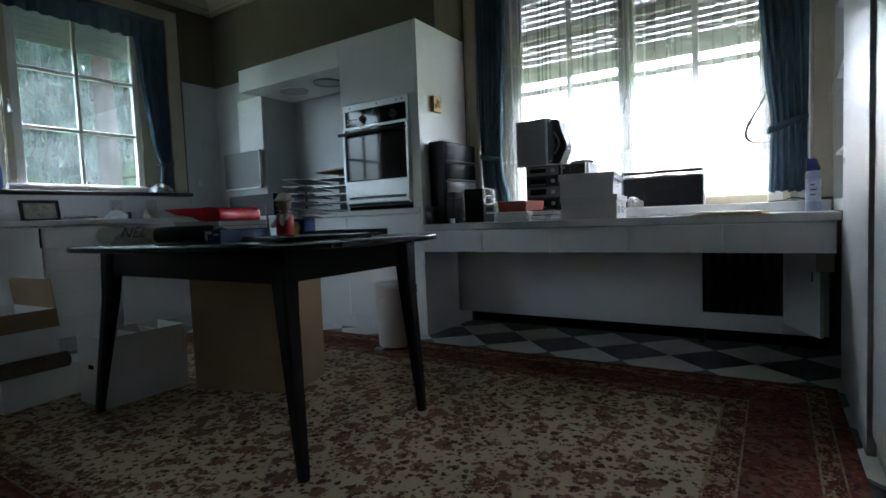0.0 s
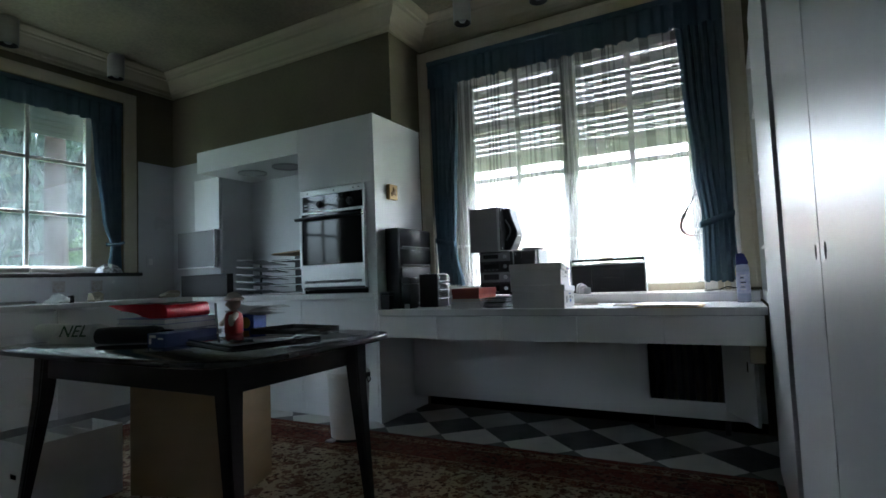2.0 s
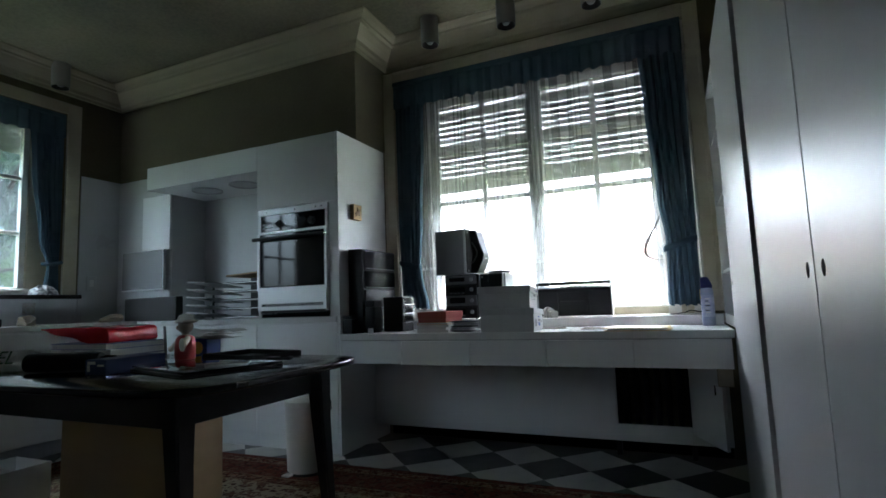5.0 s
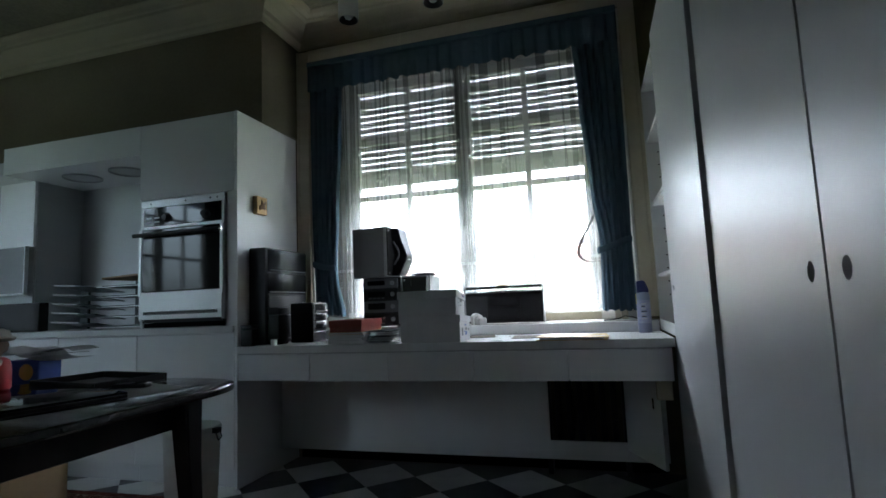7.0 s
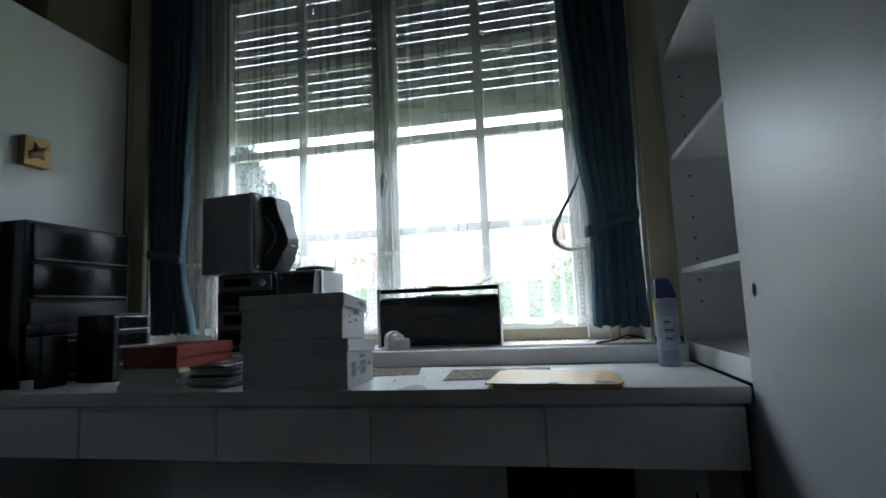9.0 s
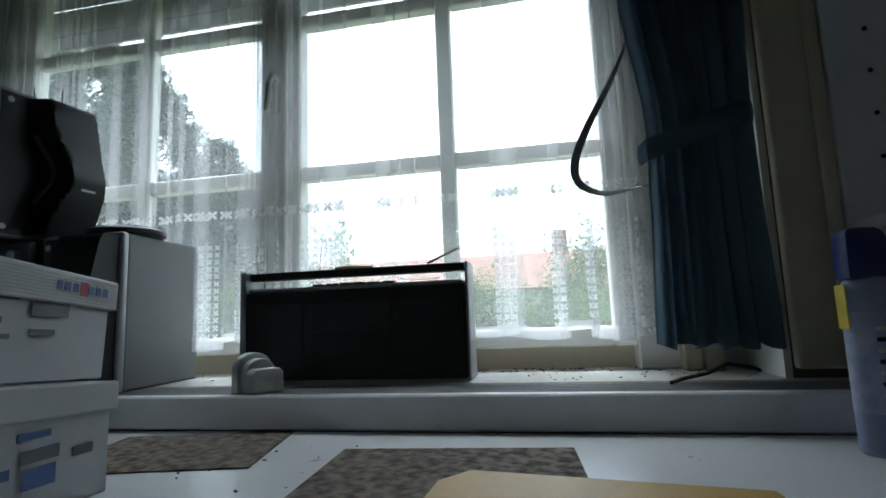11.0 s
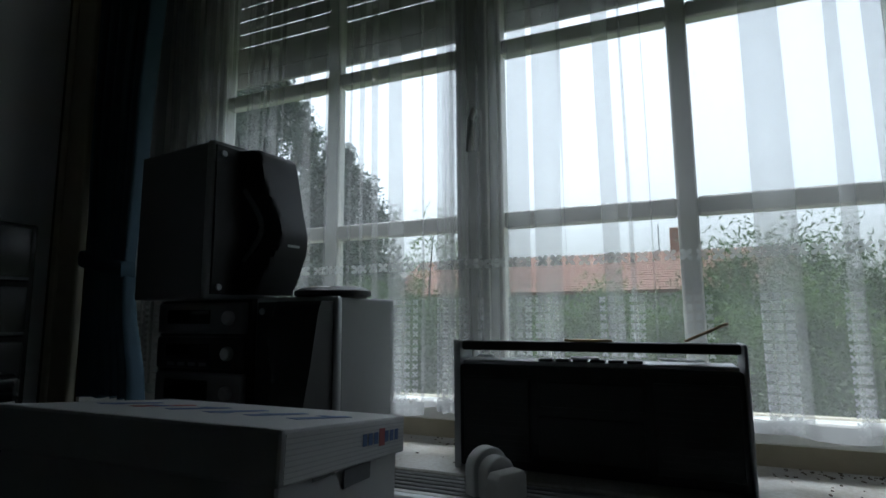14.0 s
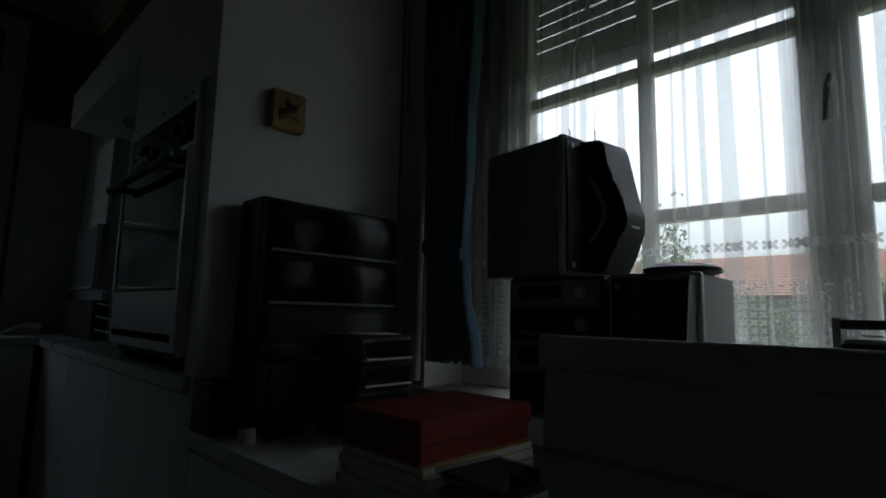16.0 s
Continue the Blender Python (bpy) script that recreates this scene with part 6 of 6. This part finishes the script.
def rug_material(name, ground, dark, mid, cell, seedv):
    """Woven flowers: rings and petals of two sizes scattered over the ground colour."""
    m = bpy.data.materials.new(name)
    m.use_nodes = True
    n, l = m.node_tree.nodes, m.node_tree.links
    b = n["Principled BSDF"]
    b.inputs["Roughness"].default_value = 0.95
    b.inputs["Specular IOR Level"].default_value = 0.1
    tc = n.new("ShaderNodeTexCoord")
    mp = n.new("ShaderNodeMapping")
    mp.inputs["Location"].default_value = (seedv, seedv * 0.7, 0)
    l.new(tc.outputs["Object"], mp.inputs["Vector"])
    wob = n.new("ShaderNodeTexNoise")
    wob.inputs["Scale"].default_value = 30
    wob.inputs["Detail"].default_value = 3
    l.new(mp.outputs[0], wob.inputs["Vector"])
    add = n.new("ShaderNodeVectorMath")
    add.operation = "MULTIPLY_ADD"
    add.inputs[1].default_value = (0.035, 0.035, 0.0)
    l.new(wob.outputs["Color"], add.inputs[0])
    l.new(mp.outputs[0], add.inputs[2])
    last = None
    col = n.new("ShaderNodeRGB")
    col.outputs[0].default_value = (*ground, 1)
    last = col.outputs[0]
    for k, (sc, lo, hi, cc) in enumerate(((cell, 0.03, 0.28, mid), (cell * 2.3, 0.0, 0.29, dark), (cell * 4.5, 0.0, 0.30, mid), (cell * 1.4, 0.26, 0.40, mid), (cell * 3.2, 0.10, 0.26, dark), (cell * 6.5, 0.05, 0.17, ground))):
        v = n.new("ShaderNodeTexVoronoi")
        v.inputs["Scale"].default_value = sc
        l.new(add.outputs[0], v.inputs["Vector"])
        petals = n.new("ShaderNodeTexNoise")
        petals.inputs["Scale"].default_value = sc * 7
        l.new(mp.outputs[0], petals.inputs["Vector"])
        d = n.new("ShaderNodeMath")
        d.operation = "MULTIPLY_ADD"
        d.inputs[1].default_value = 0.42
        l.new(petals.outputs["Fac"], d.inputs[0])
        l.new(v.outputs["Distance"], d.inputs[2])
        r = n.new("ShaderNodeValToRGB")
        e = r.color_ramp.elements
        e[0].position, e[0].color = max(0.0, lo + 0.13), (0, 0, 0, 1)
        e[1].position, e[1].color = lo + 0.17, (1, 1, 1, 1)
        x = e.new(hi + 0.19)
        x.color = (1, 1, 1, 1)
        y = e.new(hi + 0.22)
        y.color = (0, 0, 0, 1)
        l.new(d.outputs[0], r.inputs[0])
        mx = n.new("ShaderNodeMix")
        mx.data_type = "RGBA"
        l.new(r.outputs[0], mx.inputs["Factor"])
        l.new(last, mx.inputs["A"])
        mx.inputs["B"].default_value = (*cc, 1)
        last = mx.outputs["Result"]
    worn = n.new("ShaderNodeTexNoise")
    worn.inputs["Scale"].default_value = 2.5
    l.new(mp.outputs[0], worn.inputs["Vector"])
    hs = n.new("ShaderNodeHueSaturation")
    wr = n.new("ShaderNodeMapRange")
    wr.inputs["To Min"].default_value, wr.inputs["To Max"].default_value = 0.7, 1.25
    l.new(worn.outputs["Fac"], wr.inputs["Value"])
    l.new(wr.outputs[0], hs.inputs["Value"])
    l.new(last, hs.inputs["Color"])
    l.new(hs.outputs[0], b.inputs["Base Color"])
    pile = n.new("ShaderNodeTexNoise")
    pile.inputs["Scale"].default_value = 500
    l.new(mp.outputs[0], pile.inputs["Vector"])
    bp = n.new("ShaderNodeBump")
    bp.inputs["Strength"].default_value = 0.5
    bp.inputs["Distance"].default_value = 0.004
    l.new(pile.outputs["Fac"], bp.inputs["Height"])
    l.new(bp.outputs[0], b.inputs["Normal"])
    return m


FIELD = rug_material("cream_rug_field", (0.49, 0.385, 0.265), (0.090, 0.040, 0.029), (0.20, 0.105, 0.070), 8.2, 3.1)
BORDER = rug_material("red_rug_border", (0.165, 0.047, 0.034), (0.060, 0.030, 0.025), (0.21, 0.105, 0.075), 9.0, 9.4)
GUARD = rug_material("dark_rug_stripe", (0.10, 0.036, 0.026), (0.28, 0.10, 0.06), (0.36, 0.24, 0.16), 16.0, 5.2)
rug = thing("rug", (0.262, -1.415, 0), "large worn red and cream floral carpet on the tiles", "rug", "", 0.6)
RX, RY = 2.036, 1.245


def band(inset0, inset1, z):
    bm = box(-RX + inset0, RY - inset1, 0, RX - inset0, RY - inset0, z)
    box(-RX + inset0, -RY + inset0, 0, RX - inset0, -RY + inset1, z, bm=bm)
    box(-RX + inset0, -RY + inset1, 0, -RX + inset1, RY - inset1, z, bm=bm)
    box(RX - inset1, -RY + inset1, 0, RX - inset0, RY - inset1, z, bm=bm)
    return bm


CREAM_LINE = rug_material("pale_rug_line", (0.36, 0.27, 0.18), (0.20, 0.10, 0.06), (0.25, 0.15, 0.09), 22.0, 1.2)
for k, (i0, i1, mt) in enumerate(((0.0, 0.05, BORDER), (0.05, 0.056, CREAM_LINE), (0.056, 0.108, GUARD), (0.108, 0.116, CREAM_LINE), (0.116, 0.318, BORDER), (0.318, 0.325, CREAM_LINE), (0.325, 0.403, GUARD), (0.403, 0.412, CREAM_LINE))):
    part("border_band", band(i0, i1, 0.0098 + 0.0001 * (k % 2)), mt, rug)
part("field", box(-RX + 0.412, -RY + 0.412, 0, RX - 0.412, RY - 0.412, 0.0099), FIELD, rug)

# ---- garden and neighbours ----
GRASS = material("lawn", (0.075, 0.092, 0.04), 0.9, second=(0.05, 0.065, 0.028), scale=1.5, bump=0.4, bump_scale=30)
ground = box(-400, 1.2, -0.72, 400, 600, -0.6)
box(-400, -400, -0.72, -3.2, 1.2, -0.6, bm=ground)
box(3.4, -400, -0.72, 400, 1.2, -0.6, bm=ground)
structure("ground", ground, GRASS, "rough green lawn around the house")


def leaf_material(name, a, b2):
    m = material(name, a, 0.7, second=b2, scale=1.7, mix=0.6, spec=0.15)
    n, l = m.node_tree.nodes, m.node_tree.links
    tl = n.new("ShaderNodeBsdfTranslucent")
    tl.inputs[0].default_value = (a[0] * 1.4, a[1] * 1.5, a[2], 1)
    mx = n.new("ShaderNodeMixShader")
    mx.inputs[0].default_value = 0.3
    l.new(n["Principled BSDF"].outputs[0], mx.inputs[1])
    l.new(tl.outputs[0], mx.inputs[2])
    l.new(mx.outputs[0], n["Material Output"].inputs[0])
    return m


CONIFER = leaf_material("conifer_green", (0.042, 0.066, 0.054), (0.026, 0.042, 0.038))
LEAF = leaf_material("hedge_green", (0.060, 0.105, 0.036), (0.032, 0.060, 0.022))
LIGHT_LEAF = leaf_material("bright_leaf_green", (0.105, 0.165, 0.055), (0.06, 0.105, 0.032))
BARK = material("reddish_bark", (0.036, 0.026, 0.020), 0.95, spec=0.1, second=(0.018, 0.013, 0.010), scale=6, stretch=(4, 4, 0.6), bump=0.8, bump_scale=24)


def leaves(clumps, per, size, seed, flat=0.6, droop=0.0):
    """Small bent leaves strewn through clumps given as centre and radii."""
    rg = np.random.RandomState(seed)
    vs, fs = [], []
    for cx, cy, cz, rx, ry, rz in clumps:
        k = per
        d = rg.normal(size=(k, 3))
        d /= np.linalg.norm(d, axis=1)[:, None]
        r = np.minimum(1.3, np.abs(rg.normal(size=(k, 1))) * 0.62 + 0.12)
        p = d * r * np.array([rx, ry, rz]) + np.array([cx, cy, cz])
        a = rg.normal(size=(k, 3)) * np.array([1 - 0.7 * droop, 1 - 0.7 * droop, 1 + droop])
        a /= np.linalg.norm(a, axis=1)[:, None]
        b = np.cross(a, rg.normal(size=(k, 3)))
        b /= np.linalg.norm(b, axis=1)[:, None]
        s = size * rg.uniform(0.6, 1.4, size=(k, 1))
        base = len(vs)
        quad = np.stack([p - a * s, p - b * s * flat * 0.5, p + a * s, p + b * s * flat * 0.5], 1).reshape(-1, 3)
        vs.extend(map(tuple, quad))
        fs.extend((base + 4 * i, base + 4 * i + 1, base + 4 * i + 2, base + 4 * i + 3) for i in range(k))
    me = bpy.data.meshes.new("crown")
    me.from_pydata(vs, [], fs)
    return me


def tree(at, label, trunk, limbs, clumps, per, size, seed, mat, name="tree", droop=0.0):
    t = thing(name, at, label, name.replace("_", " "))
    own = bmesh.new()
    rings = []
    h, r0 = trunk
    for j in range(9):
        f = j / 8
        rr = r0 * (1 - 0.75 * f) * (1.35 if j == 0 else 1)
        off = Vector((0.12 * math.sin(f * 3 + seed), 0.12 * math.cos(f * 2.4 + seed) - 0.12, f * h))
        rings.append([own.verts.new(off + Vector((rr * math.cos(a) * (1 + 0.12 * math.sin(3 * a + j)), rr * math.sin(a), 0))) for a in (2 * math.pi * i / 12 for i in range(12))])
    for q0, q1 in zip(rings, rings[1:]):
        for i in range(12):
            own.faces.new((q0[i], q0[(i + 1) % 12], q1[(i + 1) % 12], q1[i]))
    part("trunk", smooth(own), BARK, t)
    rg = random.Random(seed)
    for k in range(limbs):
        z0 = h * (0.2 + 0.75 * k / max(1, limbs))
        a = rg.uniform(0, 6.28)
        ln = rg.uniform(0.25, 0.5) * h * (1.05 - z0 / h * 0.7)
        part("limb", tube([(0, 0, z0), (math.cos(a) * ln * 0.5, math.sin(a) * ln * 0.5, z0 + 0.08 * ln), (math.cos(a) * ln, math.sin(a) * ln, z0 + 0.1 * ln)], r0 * 0.18, 6), BARK, t)
    me = leaves(clumps, per, size, seed, 0.55 - 0.25 * droop, droop)
    me.materials.append(mat)
    c = new("crown", me)
    c.parent = t
    return t


def conifer_clumps(h, r, seed, low=0.4):
    rg = random.Random(seed)
    out = []
    z = low
    while z < h:
        f = z / h
        ring = r * (1 - f) ** 0.75 + 0.12
        n = max(3, int(7 * (1 - f) + 3))
        for i in range(n):
            a = 6.283 * i / n + rg.uniform(-0.4, 0.4)
            q = ring * rg.uniform(0.55, 1.05)
            out.append((q * math.cos(a), q * math.sin(a), z + rg.uniform(-0.2, 0.2), 0.38 * ring + 0.12, 0.38 * ring + 0.12, 0.22 + 0.12 * ring))
        z += 0.42
    return out


def round_clumps(n, rx, ry, rz, seed, z0=0.0):
    rg = random.Random(seed)
    out = []
    for _ in range(n):
        a, e = rg.uniform(0, 6.283), rg.uniform(-0.2, 1.0)
        q = math.sqrt(max(0.05, 1 - e * e)) if e > 0 else 1
        out.append((rx * q * math.cos(a) * rg.uniform(0.5, 1), ry * q * math.sin(a) * rg.uniform(0.5, 1), z0 + rz * (0.5 + 0.5 * e) * rg.uniform(0.7, 1.0), rx * 0.33, ry * 0.33, rz * 0.24))
    return out


G = -0.6
for (x, y, h, r, sd) in ((-10.2, 11.0, 10.2, 3.0, 2), (-7.9, 10.6, 8.4, 2.9, 5), (-5.9, 10.8, 6.0, 2.3, 7)):
    tree((x, y, G), "dark conifer standing in the garden", (h * 0.95, 0.16), 10, conifer_clumps(h, r, sd), 900, 0.075, sd, CONIFER)
tree((-3.7, 12.0, G), "thin young tree with sparse leaves", (3.9, 0.05), 7, round_clumps(26, 0.9, 0.7, 3.4, 3, 1.0), 60, 0.06, 3, LIGHT_LEAF)
for (x, y, rx, ry, rz, sd, mt) in ((3.0, 6.6, 1.35, 1.0, 2.5, 11, LEAF), (4.9, 7.0, 1.2, 1.0, 2.65, 13, LEAF), (2.6, 5.2, 0.8, 0.5, 1.85, 17, LIGHT_LEAF), (1.0, 7.2, 1.2, 0.6, 2.0, 19, LIGHT_LEAF), (-1.1, 7.6, 1.4, 0.7, 2.1, 23, LEAF), (-3.4, 8.0, 1.3, 0.7, 2.2, 29, LEAF), (-6.0, 7.6, 1.7, 0.8, 2.3, 31, LEAF), (-8.6, 7.5, 1.7, 0.8, 2.6, 37, LEAF)):
    tree((x, y, G), "leafy green garden shrub on the lawn", (rz * 0.7, 0.05), 6, round_clumps(60, rx, ry, rz, sd), 620, 0.034, sd, mt, "shrub")
# conifer tops raised beyond the window's view, to keep skylight off the foliage
for (x, y, h, r, sd) in ((-8.9, -1.9, 9.6, 2.3, 41), (-9.3, 0.3, 9.9, 2.3, 43), (-8.6, -4.2, 9.4, 2.3, 47), (-10.0, 2.6, 9.6, 2.4, 53), (-9.8, 4.9, 8.5, 2.4, 57)):
    tree((x, y, G), "dense dark conifer beyond the kitchen window", (h * 0.95, 0.15), 8, conifer_clumps(h, r, sd, 0.2), 620, 0.11, sd, CONIFER, droop=0.9)
# only the trunk shows; the crown is an added canopy that shades the conifers
tree((-6.0, 1.0, G), "old tree with a thick reddish trunk, unseen crown added for shade", (9.5, 0.17), 5, [(c[0], c[1] - 1.2, c[2] + 4.1, *c[3:]) for c in conifer_clumps(5.0, 3.2, 59)], 130, 0.11, 59, CONIFER, droop=0.6)
tree((-7.4, -0.6, G), "leafy green garden shrub on the lawn", (1.8, 0.05), 6, round_clumps(44, 1.1, 1.1, 2.9, 61), 300, 0.04, 61, LEAF, "shrub")
tree((-7.2, 2.2, G), "leafy green garden shrub on the lawn", (1.8, 0.05), 6, round_clumps(44, 1.1, 1.0, 2.6, 67), 300, 0.04, 67, LEAF, "shrub")

house = thing("neighbour_house", (-1.0, 20.0, G), "low white house with a terracotta tiled roof", "house")
part("wall", box(-7.0, -1.6, 0, 6.5, 4.0, 2.66), material("white_render", (0.42, 0.42, 0.40), 0.8, scale=1.2), house)
ROOFTILE = material("terracotta_roof", (0.24, 0.125, 0.09), 0.9, second=(0.17, 0.09, 0.065), scale=3, stretch=(1, 1, 1), bump=0.5, bump_scale=9)
roof = part("roof", prism([(-2.15, 2.45), (1.2, 4.05), (4.6, 2.45), (4.6, 2.35), (1.2, 3.9), (-2.15, 2.35)], -7.3, 6.8, axis="x"), ROOFTILE, house)
rng = random.Random(12)
course = mesh_of("tile_course", moved(box(-7.3, -0.16, 0.0, 6.8, 0.02, 0.035), pose(0, 0, 0, 25.5, 0, 0)), ROOFTILE)
for k in range(17):
    piece("tile_course", course, roof, (0, -2.1 + k * 0.195, 2.50 + k * 0.0932))
wn2 = part("window", box(-3.0, -1.64, 1.0, -1.8, -1.60, 2.0), OVEN_GLASS, house)
part("frame", join(box(-3.08, -1.66, 0.92, -1.72, -1.641, 1.0), box(-3.08, -1.66, 2.0, -1.72, -1.641, 2.08)), WINDOW_PAINT, wn2)
ch = part("chimney", box(3.1, 0.9, 3.6, 3.7, 1.5, 4.9, 0.02), material("chimney_brick", (0.25, 0.12, 0.08), 0.9, scale=8), roof)
far = thing("neighbour_house", (3.3, 33.0, G), "distant house with a grey roof and a vane", "house")
part("wall", box(-4, -2, 0, 4, 3, 3.2), material("grey_render", (0.45, 0.44, 0.42), 0.85, scale=1.0), far)
fr2 = part("roof", prism([(-2.3, 3.2), (0.5, 5.3), (3.3, 3.2)], -4.3, 4.3, axis="x"), material("grey_slates", (0.10, 0.10, 0.11), 0.7, scale=4), far)
part("vane", tube([(-1.5, 0.5, 5.3), (-1.5, 0.5, 7.0)], 0.03, 6), BLACK_PLASTIC, fr2)

# ---- floor tiles, laid diagonally ----
SIDE, HALF = 0.2985, 0.2121
tile_black = mesh_of("tile", box(-SIDE / 2, -SIDE / 2, -0.012, SIDE / 2, SIDE / 2, 0.0, 0.0015), MARBLE_BLACK)
tile_white = mesh_of("tile", box(-SIDE / 2, -SIDE / 2, -0.012, SIDE / 2, SIDE / 2, 0.0, 0.0015), MARBLE_WHITE)
floor_ob = bpy.data.objects["floor"]
rest_b, rest_w = bmesh.new(), bmesh.new()
for i in range(-30, 31):
    for j in range(-30, 31):
        if (i + j) % 2:
            continue
        x, y = 1.338 + i * HALF, 0.165 + j * HALF
        if not (XL < x < 2.93 and YF < y < YN - 0.1):
            continue
        black = i % 2 == 0
        if y > -0.75:
            piece("tile", tile_black if black else tile_white, floor_ob, (x, y, 0), 45)
        elif y > -2.0 and XL + 0.6 < x < 2.3 and -1.6 < x:
            continue
        else:
            q = box(-SIDE / 2, -SIDE / 2, -0.012, SIDE / 2, SIDE / 2, 0.0)
            join(rest_b if black else rest_w, moved(q, pose(x, y, 0, 0, 0, 45)))
for nm, bm, mt in (("floor_tiles_black", rest_b, MARBLE_BLACK), ("floor_tiles_white", rest_w, MARBLE_WHITE)):
    single(nm, bm, mt, "marble floor tiles under and around the carpet", "floor tiles", kind="stuff")
